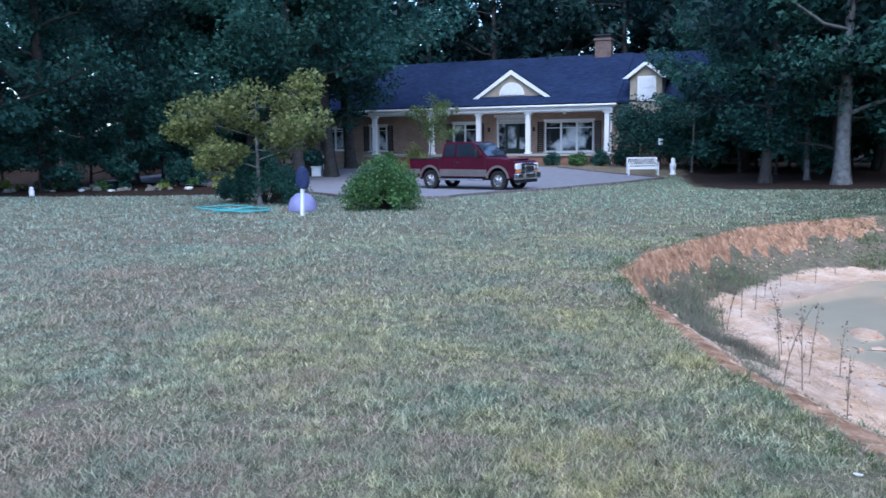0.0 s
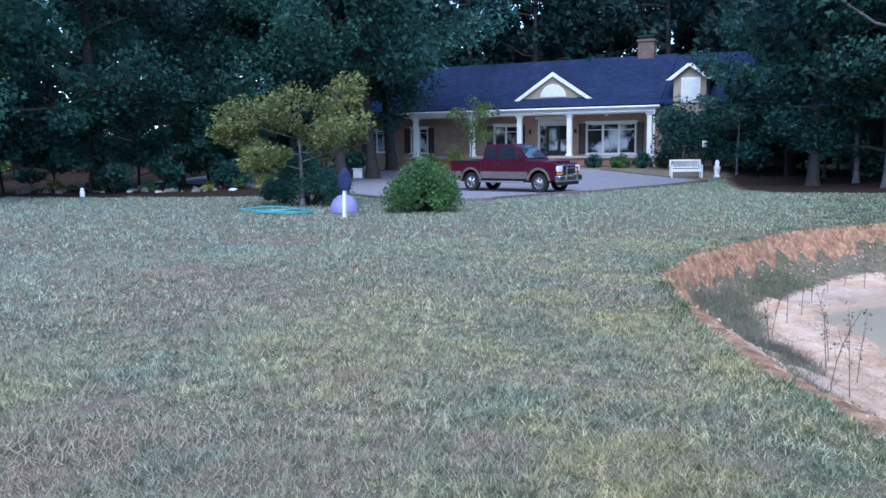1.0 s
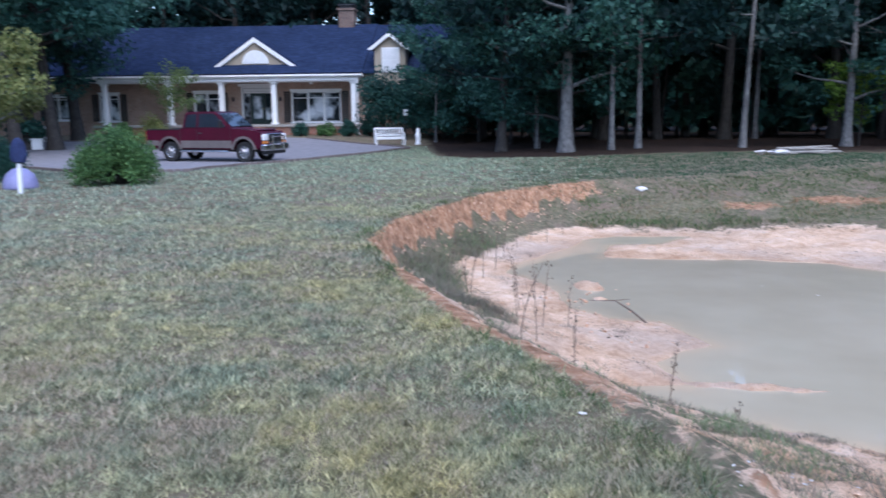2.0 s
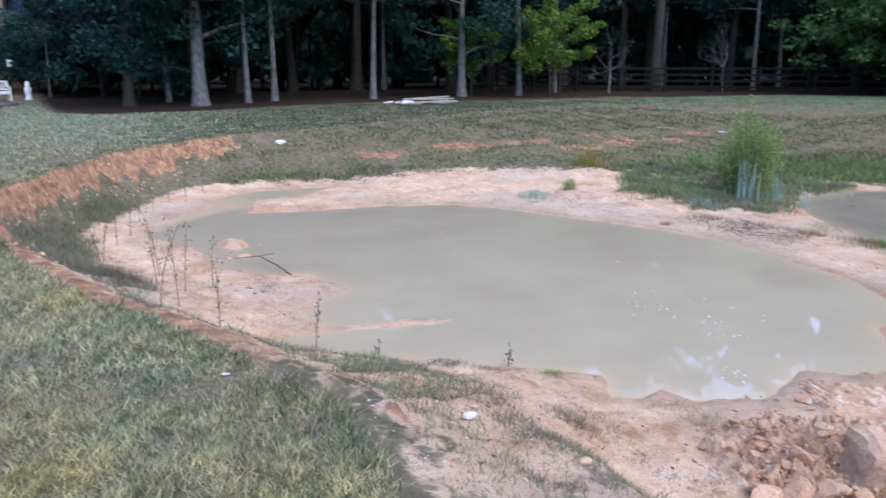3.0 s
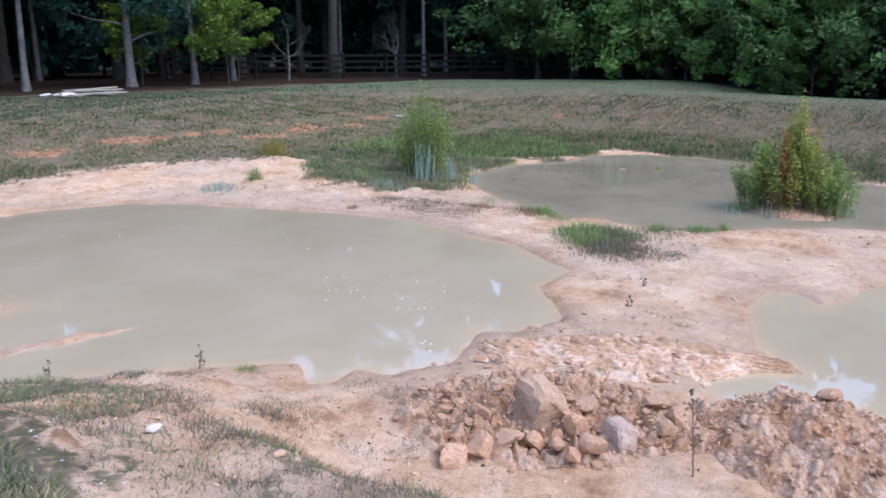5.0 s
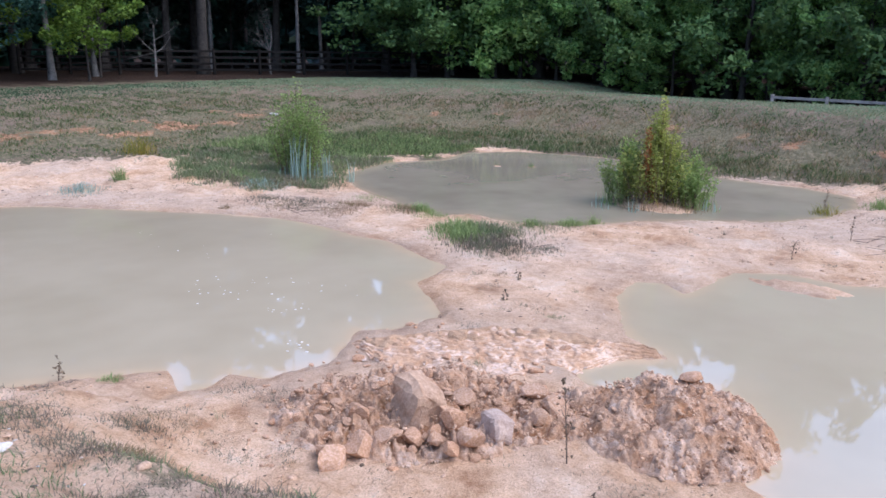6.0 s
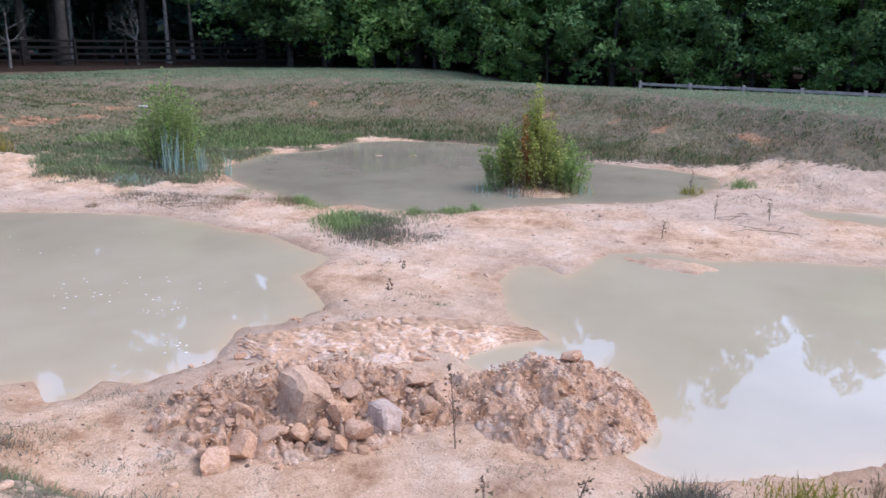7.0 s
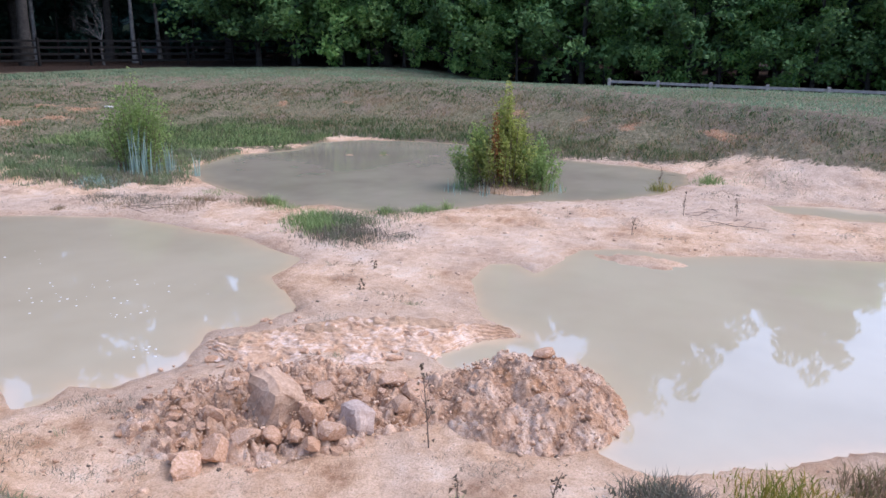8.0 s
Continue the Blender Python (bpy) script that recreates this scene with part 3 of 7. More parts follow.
# shade-loving growth deep in the wood
for az in np.arange(7, 126, 3.4):
    for gap in (13, 19):
        plant(thicket_d, *from_camera(az + rw.uniform(-1.5, 1.5), edge_distance(az) + gap + rw.uniform(-2, 2)), rw.uniform(0, 360), rw.uniform(0.8, 1.2))
for az, d in ((-47, 42), (-44, 44), (-42, 40), (-39, 46), (-37, 42), (-34.5, 48), (-32, 45), (-29, 52), (-26.5, 47), (2.8, 50), (5.0, 45), (7.2, 43), (9.0, 40), (11.5, 42), (4.0, 54), (8, 50)):
    plant(thicket_b, *from_camera(az, d), rw.uniform(0, 360), rw.uniform(0.6, 0.9) if az < 0 else rw.uniform(0.7, 1.0))
# behind and beside the house, round to the back of the walk
for az in np.arange(-60, 9, 4.0):
    for d in (70, 79):
        plant((pine, oak_w, pine)[rw.randint(3)], *from_camera(az + rw.uniform(-1, 1), d + rw.uniform(-2, 2)), rw.uniform(0, 360), rw.uniform(0.95, 1.2), rw.uniform(0.95, 1.15))
for az, d, kind, size in ((-48, 37, oak, 1.0), (-41.5, 41, oak_b, 0.95), (-36.5, 45, oak, 1.0), (-32.5, 50, oak_b, 1.0), (-28.5, 47, oak, 0.95), (-24.5, 49.5, oak, 1.0), (-23.2, 45.5, oak_h, 1.0), (-21.8, 51.0, oak_h, 1.1), (-25.0, 46.5, oak_h, 1.08), (-27, 44, oak_h, 1.0), (-25.4, 43, oak_h, 1.0),
                          (-53, 36, oak, 1.0), (-62, 38, oak_b, 1.0), (5.2, 47, oak, 0.8), (9.5, 44, oak_b, 0.85), (11, 37, oak, 0.75)):
    plant(kind, *from_camera(az, d), rw.uniform(0, 360), size)
for az in np.arange(130, 295, 9):
    plant((oak_w, pine)[rw.randint(2)], *from_camera(az, 50 + rw.uniform(-4, 4)), rw.uniform(0, 360), rw.uniform(0.5, 0.7))
# the trunks that stand out at the wood's edge
for x, y, kind, size, turn in ((7.1, 33.6, oak_e, 1.0, 20), (9.0, 33.4, maple, 0.95, 60), (10.2, 33.6, maple, 1.05, 200), (6.4, 37, maple, 0.9, 90), (4.6, 36, oak_w, 0.7, 0),
                               (14.2, 32.3, maple, 1.05, 300), (18.6, 32.3, oak_e, 0.7, 10), (19.5, 33, sapling, 0.8, 30), (21.4, 31.8, maple, 1.1, 120),
                               (30.6, 32.8, pine, 1.25, 0), (25, 34, maple, 1.0, 45), (36, 31, maple, 1.0, 15), (22.2, 30.4, sapling, 1.0, 150), (24.6, 33, sapling, 0.9, 33)):
    plant(kind, x, y, turn, size)
for s in SOURCES:
    s.matrix_basis = pose(*from_camera(180 + 12 * SOURCES.index(s), 60), -0.1)

# ---- house ----
def brick_material(name, c1, c2, mortar):
    m = material(name, 0.9, 0, 0.15)
    co = coords(m)
    mp = node(m, "ShaderNodeMapping")
    mp.inputs["Rotation"].default_value = (radians(90), 0, 0)
    link(m, co, mp.inputs[0])
    b = node(m, "ShaderNodeTexBrick", Scale=1.0, **{"Brick Width": 0.215, "Row Height": 0.075, "Mortar Size": 0.008})
    b.inputs["Color1"].default_value, b.inputs["Color2"].default_value, b.inputs["Mortar"].default_value = (*c1, 1), (*c2, 1), (*mortar, 1)
    link(m, mp.outputs[0], b.inputs["Vector"])
    c = mix(m, 0.6, b.outputs[0], ramp(m, noise_tex(m, 1.2, 5, co=co), [(0.3, (0.7, 0.7, 0.7)), (0.7, (1.2, 1.18, 1.15))]), "MULTIPLY")
    link(m, c, bsdf(m).inputs["Base Color"])
    bump(m, b.outputs["Fac"], -0.4, 0.01)
    return m


def shingle_material():
    m = material("roof_shingles_blue_black", 0.95, 0, 0.1)
    co = coords(m)
    b = node(m, "ShaderNodeTexBrick", Scale=1.0, **{"Brick Width": 0.3, "Row Height": 0.13, "Mortar Size": 0.006})
    b.inputs["Color1"].default_value, b.inputs["Color2"].default_value = (0.014, 0.024, 0.058, 1), (0.026, 0.041, 0.09, 1)
    b.inputs["Mortar"].default_value = (0.012, 0.014, 0.022, 1)
    link(m, co, b.inputs["Vector"])
    c = mix(m, 0.7, b.outputs[0], ramp(m, noise_tex(m, 0.7, 5, co=co), [(0.3, (0.75, 0.75, 0.78)), (0.7, (1.2, 1.2, 1.2))]), "MULTIPLY")
    link(m, c, bsdf(m).inputs["Base Color"])
    bump(m, b.outputs["Fac"], -0.3, 0.01)
    return m


def glass_material(name, tint, rough=0.03):
    m = material(name, rough, 0, 0.9)
    link(m, ramp(m, noise_tex(m, 1.5, 3), [(0.3, tint), (0.7, tuple(1.5 * v for v in tint))]), bsdf(m).inputs["Base Color"])
    return m


BRICK = brick_material("brick_tan_red", (0.32, 0.2, 0.15), (0.42, 0.28, 0.21), (0.42, 0.37, 0.32))
BRICK_RED = brick_material("brick_red", (0.22, 0.09, 0.06), (0.3, 0.13, 0.09), (0.3, 0.26, 0.22))
BRICK_DARK = brick_material("brick_brown_weathered", (0.13, 0.085, 0.07), (0.2, 0.13, 0.105), (0.22, 0.2, 0.18))
WHITE = plain("white_paint", (0.8, 0.8, 0.79), (0.88, 0.88, 0.87), 3, 0.5, relief=0.05)
SIDING = plain("tan_siding", (0.36, 0.3, 0.22), (0.44, 0.37, 0.28), 4, 0.7)
ROOF = shingle_material()
def glass_with_reflections():
    """Glossy panes: pale blotches in the dark colour stand for reflected sky and curtains."""
    m = material("glass_with_reflections", 0.04, 0, 0.8)
    link(m, ramp(m, noise_tex(m, 1.4, 2, 0.4), [(0.48, (0.02, 0.025, 0.03)), (0.58, (0.3, 0.33, 0.36)), (0.68, (0.7, 0.73, 0.76))]), bsdf(m).inputs["Base Color"])
    return m


PANE = glass_with_reflections()
GLASS = glass_material("window_glass_dark", (0.02, 0.025, 0.03))
CURTAIN = plain("pale_curtain", (0.7, 0.7, 0.7), (0.85, 0.85, 0.85), 8, 0.9)
SHUTTER = plain("black_green_shutter", (0.012, 0.016, 0.018), (0.03, 0.035, 0.035), 9, 0.55)
DOOR = plain("dark_green_door", (0.015, 0.03, 0.028), (0.03, 0.05, 0.045), 6, 0.4)
METAL_DARK = plain("dark_metal", (0.02, 0.02, 0.022), (0.05, 0.05, 0.055), 20, 0.45, 0.6)
BRASS = plain("brass", (0.5, 0.36, 0.12), (0.62, 0.46, 0.18), 20, 0.35, 0.9)

house = thing("house", pose(-3.0, 50.8, 0.45, 0, 0, -7), "tan brick ranch house with white porch columns and blue-black shingle roof", "house")
WALL_Y = 2.5
# front wall, with openings for three windows and the door
OPEN = [(-21.6, -20.0, 1.0, 2.6), (-17.9, -16.5, 0.9, 2.7), (-11.3, -9.5, 0.75, 2.75), (-8.05, -5.9, 0.65, 3.12), (-4.66, -1.35, 0.75, 2.78)]
x = -27.0
for a, b, lo, hi in OPEN:
    part("wall", boxes(((x, WALL_Y, 0), (a, WALL_Y + 0.24, 3.4))), BRICK, house)
    part("wall", boxes(((a, WALL_Y, 0), (b, WALL_Y + 0.24, lo))), BRICK, house)
    part("wall", boxes(((a, WALL_Y, hi), (b, WALL_Y + 0.24, 3.4))), BRICK, house)
    x = b
part("wall", boxes(((x, WALL_Y, 0), (0.2, WALL_Y + 0.24, 3.4))), BRICK, house)
for lo, hi in (((-0.04, WALL_Y + 0.24, 0), (0.2, 12.5, 3.4)), ((-27, 12.5, 0), (0.2, 12.74, 3.4)), ((-27, WALL_Y + 0.24, 0), (-26.76, 12.5, 3.4))):
    part("wall", boxes((lo, hi)), BRICK, house)
part("room_back", boxes(((-26.7, 6.0, 0), (-0.1, 6.1, 3.4))), plain("dim_room_wall", (0.12, 0.1, 0.09), (0.2, 0.18, 0.16), 2, 0.9), house)
part("porch_floor", boxes(((-17.0, -0.4, 0.5), (0.45, WALL_Y, 0.65)), bevel=0.02), plain("porch_slab", (0.3, 0.28, 0.26), (0.42, 0.4, 0.37), 3, 0.85), house)
part("foundation", boxes(((-16.9, -0.3, 0), (0.35, WALL_Y - 0.01, 0.5))), BRICK_RED, house)
for i in range(3):
    part("step", boxes(((-8.2, -0.4 - 0.32 * (3 - i), 0.0 if i == 0 else 0.165 * i), (-5.6, -0.4 - 0.32 * (2 - i), 0.165 * (i + 1))), bevel=0.012), BRICK_RED, house)
part("porch_ceiling", boxes(((-17.0, -0.35, 3.36), (0.4, WALL_Y, 3.4))), WHITE, house)


def column(x):
    bm = boxes(((x - 0.15, -0.15, 0.79), (x + 0.15, 0.15, 3.16)), bevel=0.015)
    box(bm, (x - 0.21, -0.21, 0.65), (x + 0.21, 0.21, 0.79), 0.02)
    box(bm, (x - 0.2, -0.2, 3.16), (x + 0.2, 0.2, 3.22), 0.01)
    box(bm, (x - 0.24, -0.24, 3.22), (x + 0.24, 0.24, 3.3), 0.01)
    return bm


for x in (0.0, -5.1, -8.5, -11.9, -16.2):
    part("column", column(x), WHITE, house)
part("beam", boxes(((-16.6, -0.22, 3.3), (0.36, 0.22, 3.52)), ((-16.75, -0.34, 3.52), (0.5, 0.3, 3.58)), ((-16.75, -0.46, 3.58), (0.62, 0.3, 3.66)), bevel=0.01), WHITE, house)
part("gutter", boxes(((-26.8, -0.56, 3.62), (0.66, -0.46, 3.73)), bevel=0.02), WHITE, house)


def slope_roof(x0, x1, y0, z0, y1, z1, thick=0.16):
    """Two slopes with a ridge at y1, z1, over the stretch x0 to x1."""
    back = 2 * y1 - y0
    out = [(y0, z0), (y1, z1), (back, z0), (back, z0 - thick), (y1, z1 - thick), (y0, z0 - thick)]
    bm = bmesh.new()
    a = [bm.verts.new((x0, y, z)) for y, z in out]
    b = [bm.verts.new((x1, y, z)) for y, z in out]
    bm.faces.new((a[0], a[1], a[4], a[5])), bm.faces.new((a[1], a[2], a[3], a[4]))
    bm.faces.new((b[0], b[1], b[4], b[5])), bm.faces.new((b[1], b[2], b[3], b[4]))
    for i in range(6):
        j = (i + 1) % 6
        bm.faces.new((a[i], a[j], b[j], b[i]))
    bmesh.ops.recalc_face_normals(bm, faces=bm.faces)
    return bm


part("roof", slope_roof(-27.3, 0.62, -0.52, 3.82, 6.4, 7.42), ROOF, house)
part("roof", slope_roof(0.63, 9.0, -0.2, 3.92, 6.4, 7.34), ROOF, house)
bm = bmesh.new()
for x in (0.02,):
    vs = [bm.verts.new(v) for v in ((x, 0.0, 3.4), (x, 6.4, 7.2), (x, 12.7, 3.4), (x + 0.2, 0.0, 3.4), (x + 0.2, 6.4, 7.2), (x + 0.2, 12.7, 3.4))]
    bm.faces.new(vs[:3]), bm.faces.new(vs[3:][::-1])
    bm.faces.new((vs[0], vs[1], vs[4], vs[3])), bm.faces.new((vs[1], vs[2], vs[5], vs[4]))
part("gable_end", bm, SIDING, house)
part("wall", boxes(((0.2, 0.4, 0), (8.6, 0.64, 3.7)), ((8.36, 0.64, 0), (8.6, 12, 3.7))), BRICK, house)


def rake(pts, y0, y1, wide):
    """A trim board that follows a gable from foot to top to foot."""
    (ax, az), (tx, tz), (bx, bz) = pts
    return prism([(ax, az), (tx, tz), (bx, bz), (bx - wide * 1.6, bz), (tx, tz - wide * 1.2), (ax + wide * 1.6, az)], y0, y1)


# pediment over the porch
GX, GZ = -6.4, 4.22
part("pediment", prism([(GX - 2.55, GZ), (GX, GZ + 1.72), (GX + 2.55, GZ)], 0.62, 0.8), SIDING, house)
roof_p = bmesh.new()
for side in (-1, 1):
    v = [roof_p.verts.new(p) for p in ((GX + side * 2.85, 0.42, GZ - 0.03), (GX, 0.42, GZ + 1.9), (GX, 4.3, GZ + 1.9), (GX + side * 2.85, 0.6, GZ - 0.03))]
    w = [roof_p.verts.new(q.co + Vector((0, 0, 0.09))) for q in v]
    for i in range(4):
        roof_p.faces.new((v[i], v[(i + 1) % 4], w[(i + 1) % 4], w[i]))
    roof_p.faces.new(v), roof_p.faces.new(w)
bmesh.ops.recalc_face_normals(roof_p, faces=roof_p.faces)
part("pediment_roof", roof_p, ROOF, house)
part("rake_trim", rake([(GX - 2.95, GZ - 0.12), (GX, GZ + 1.88), (GX + 2.95, GZ - 0.12)], 0.40, 0.62, 0.24), WHITE, house)
part("pediment_trim", boxes(((GX - 2.6, 0.56, GZ - 0.1), (GX + 2.6, 0.64, GZ + 0.04)), bevel=0.01), WHITE, house)
arc = [(GX + 0.86 * math.cos(a), GZ + 0.26 + 0.84 * math.sin(a)) for a in np.linspace(0, math.pi, 15)]
fan = part("fan_window", prism(arc, 0.56, 0.63), WHITE, house, "white half-round fan window")
arc = [(GX + 0.78 * math.cos(a), GZ + 0.31 + 0.74 * math.sin(a)) for a in np.linspace(0, math.pi, 15)]
part("pane", prism(arc, 0.545, 0.565), CURTAIN, fan)

chim = part("chimney", boxes(((-2.05, 5.9, 6.2), (-0.95, 6.9, 8.3)), ((-2.12, 5.83, 8.3), (-0.88, 6.97, 8.45)), bevel=0.02), BRICK_DARK, house)
part("chimney_cap", boxes(((-2.0, 5.95, 8.45), (-1.0, 6.85, 8.6)), ((-2.1, 5.85, 8.6), (-0.9, 6.95, 8.72)), bevel=0.02), METAL_DARK, chim)

# dormer on the wing
DX, DY = 2.35, -0.2
dormer = part("dormer", boxes(((DX - 0.95, DY, 2.7), (DX + 0.95, DY + 4.6, 5.75))), SIDING, house, "tan sided dormer with a white window")
dormer.location.z = -0.3
part("dormer_face", prism([(DX - 0.95, 5.75), (DX, 6.42), (DX + 0.95, 5.75)], DY, DY + 5.4), SIDING, dormer)
part("dormer_roof", prism([(DX - 1.3, 5.52), (DX, 6.46), (DX + 1.3, 5.52), (DX + 1.3, 5.64), (DX, 6.6), (DX - 1.3, 5.64)], DY - 0.25, DY + 6.0), ROOF, dormer)
part("dormer_trim", rake([(DX - 1.36, 5.46), (DX, 6.5), (DX + 1.36, 5.46)], DY - 0.32, DY - 0.24, 0.2), WHITE, dormer)
part("window_frame", boxes(((DX - 0.5, DY - 0.1, 4.1), (DX + 0.62, DY, 5.6)), bevel=0.02), WHITE, dormer)
part("pane", boxes(((DX - 0.4, DY - 0.12, 4.2), (DX + 0.52, DY - 0.097, 4.82)), ((DX - 0.4, DY - 0.12, 4.88), (DX + 0.52, DY - 0.097, 5.5))), CURTAIN, dormer)


def front_window(a, b, lo, hi, bays, shutters=True):
    w = part("window", boxes(((a, WALL_Y - 0.04, hi - 0.09), (b, WALL_Y + 0.1, hi)), ((a, WALL_Y - 0.04, lo), (b, WALL_Y + 0.1, lo + 0.07)),
                             ((a, WALL_Y - 0.04, lo), (a + 0.08, WALL_Y + 0.1, hi)), ((b - 0.08, WALL_Y - 0.04, lo), (b, WALL_Y + 0.1, hi))), WHITE, house)
    part("sill", boxes(((a - 0.1, WALL_Y - 0.12, lo - 0.09), (b + 0.1, WALL_Y + 0.02, lo)), bevel=0.01), WHITE, w)
    part("head_trim", boxes(((a - 0.08, WALL_Y - 0.08, hi), (b + 0.08, WALL_Y - 0.003, hi + 0.14)), bevel=0.01), WHITE, w)
    n = len(bays)
    x = a + 0.08
    span = b - a - 0.16
    for i, f in enumerate(bays):
        x1 = x + span * f
        part("pane", boxes(((x + 0.05, WALL_Y + 0.03, lo + 0.12), (x1 - 0.05, WALL_Y + 0.045, hi - 0.14))), PANE, w)
        if i < n - 1:
            part("mullion", boxes(((x1 - 0.07, WALL_Y - 0.03, lo + 0.07), (x1 + 0.07, WALL_Y + 0.08, hi - 0.09)), bevel=0.008), WHITE, w)
        part("sash", boxes(((x + 0.02, WALL_Y + 0.01, (lo + hi) / 2 + 0.55), (x1 - 0.02, WALL_Y + 0.06, (lo + hi) / 2 + 0.6))), WHITE, w)
        x = x1
    if shutters:
        for s in (a - 0.5, b + 0.1):
            sh = boxes(((s, WALL_Y - 0.05, lo - 0.02), (s + 0.06, WALL_Y - 0.003, hi)), ((s + 0.34, WALL_Y - 0.05, lo - 0.02), (s + 0.4, WALL_Y - 0.003, hi)))
            for k in range(14):
                z = lo + (hi - lo) * (k + 0.5) / 14
                box(sh, (s + 0.06, WALL_Y - 0.04, z - 0.05), (s + 0.34, WALL_Y - 0.012, z + 0.05))
            part("shutter", sh, SHUTTER, w, "dark louvred shutter")
    return w


front_window(-4.66, -1.35, 0.75, 2.78, (0.33, 0.34, 0.33))
front_window(-11.3, -9.5, 0.75, 2.75, (0.5, 0.5))
front_window(-17.9, -16.5, 0.9, 2.7, (0.5, 0.5))
front_window(-21.6, -20.0, 1.0, 2.6, (0.5, 0.5))
for x in (-4.4, -2.4):
    part("curtain", boxes(((x, WALL_Y + 0.3, 0.8), (x + 0.7, WALL_Y + 0.34, 2.7)), bevel=0.01), CURTAIN, house)
entry = part("door_frame", boxes(((-8.05, WALL_Y - 0.04, 0.65), (-7.93, WALL_Y + 0.12, 3.12)), ((-6.02, WALL_Y - 0.04, 0.65), (-5.9, WALL_Y + 0.12, 3.12)),
                                 ((-8.05, WALL_Y - 0.04, 3.02), (-5.9, WALL_Y + 0.12, 3.12)), ((-8.05, WALL_Y - 0.03, 2.68), (-5.9, WALL_Y + 0.1, 2.76)),
                                 ((-8.25, WALL_Y - 0.06, 3.12), (-5.7, WALL_Y - 0.003, 3.3)), bevel=0.008), WHITE, house)
door = part("door", boxes(((-7.45, WALL_Y + 0.03, 0.67), (-7.28, WALL_Y + 0.08, 2.68)), ((-6.67, WALL_Y + 0.03, 0.67), (-6.5, WALL_Y + 0.08, 2.68)),
                          ((-7.28, WALL_Y + 0.03, 0.67), (-6.67, WALL_Y + 0.08, 1.0)), ((-7.28, WALL_Y + 0.03, 2.5), (-6.67, WALL_Y + 0.08, 2.68))), DOOR, entry, "dark door with a tall glass panel")
part("pane", boxes(((-7.28, WALL_Y + 0.05, 1.0), (-6.67, WALL_Y + 0.06, 2.5))), PANE, door)
part("handle", rod(bmesh.new(), (-6.6, WALL_Y - 0.03, 1.6), (-6.6, WALL_Y - 0.03, 1.75), 0.014), BRASS, door)
for a in (-7.9, -6.45):
    part("sidelight", boxes(((a, WALL_Y + 0.04, 0.95), (a + 0.4, WALL_Y + 0.055, 2.66))), PANE, entry)
    part("panel", boxes(((a, WALL_Y + 0.02, 0.66), (a + 0.42, WALL_Y + 0.07, 0.95)), bevel=0.006), DOOR, entry)
part("transom", boxes(((-7.9, WALL_Y + 0.04, 2.78), (-6.05, WALL_Y + 0.055, 3.0))), CURTAIN, entry)
for x in (-8.6, -5.4):
    l = part("wall_lantern", boxes(((x - 0.07, WALL_Y - 0.17, 2.15), (x + 0.07, WALL_Y - 0.03, 2.42)), bevel=0.015), METAL_DARK, house)
    part("bracket", rod(bmesh.new(), (x, WALL_Y, 2.45), (x, WALL_Y - 0.1, 2.45), 0.015), METAL_DARK, l)
part("downpipe", rod(rod(bmesh.new(), (0.3, -0.3, 0.1), (0.3, -0.3, 3.5), 0.045), (0.3, -0.3, 0.1), (0.42, -0.5, 0.02), 0.045), WHITE, house)
part("ceiling_lamp", rod(rod(bmesh.new(), (-3.0, 1.2, 3.36), (-3.0, 1.2, 3.3), 0.1), (-3.0, 1.2, 3.3), (-3.0, 1.2, 3.18), 0.13, 0.09), WHITE, house)

# ---- pickup ----
RED = plain("dark_red_car_paint", (0.07, 0.006, 0.02), (0.1, 0.009, 0.028), 2, 0.25, 0.3, 0.6, 0.0)
TAN = plain("beige_metallic_paint", (0.17, 0.145, 0.135), (0.24, 0.205, 0.19), 2, 0.35, 0.4, 0.5, 0.02)
CHROME = plain("chrome", (0.6, 0.6, 0.62), (0.75, 0.75, 0.77), 8, 0.18, 1.0, 0.5, 0.02)
RUBBER = plain("tyre_rubber", (0.012, 0.012, 0.012), (0.03, 0.03, 0.03), 20, 0.85)
TRIM = plain("black_plastic", (0.015, 0.015, 0.016), (0.03, 0.03, 0.032), 15, 0.6)
CARGLASS = glass_material("car_glass", (0.03, 0.04, 0.055))
LAMP = plain("headlamp_lens", (0.7, 0.7, 0.7), (0.85, 0.85, 0.85), 12, 0.12)
truck = thing("pickup_truck", pose(-6.0, 31.0, -0.07, 0, 0, -20) @ Matrix.Diagonal((0.93, 0.95, 1.02, 1)), "dark red pickup truck with beige lower panels parked on drive", "pickup truck")
WB, W = 3.6, 1.92


def arch(cx, r=0.5, cz=0.42, lo=0.52):
    a0 = math.asin((lo - cz) / r)
    return [(cx + r * math.cos(a), cz + r * math.sin(a)) for a in np.linspace(math.pi - a0, a0, 12)]


side = [(-4.78, 0.62), (-4.78, 1.24), (-3.08, 1.26), (-3.06, 1.3), (-0.7, 1.3), (-0.5, 1.28), (0.2, 1.25), (0.72, 1.18), (0.88, 1.08), (0.92, 0.62), (0.85, 0.5)]
under = arch(0.0)[::-1] + [(-0.55, 0.5)] + arch(-WB)[::-1] + [(-4.6, 0.55)]
bm = prism(side + under, 0.0, W)
bmesh.ops.bevel(bm, geom=[e for e in bm.edges if abs(e.verts[0].co.y - e.verts[1].co.y) < 1e-6], offset=0.035, segments=2, affect="EDGES", clamp_overlap=True)
part("body", bm, RED, truck)
cab = bmesh.new()
low = [(-3.0, 1.29), (-2.9, 1.86), (-2.78, 1.93), (-1.5, 1.95), (-1.32, 1.89), (-0.55, 1.27)]
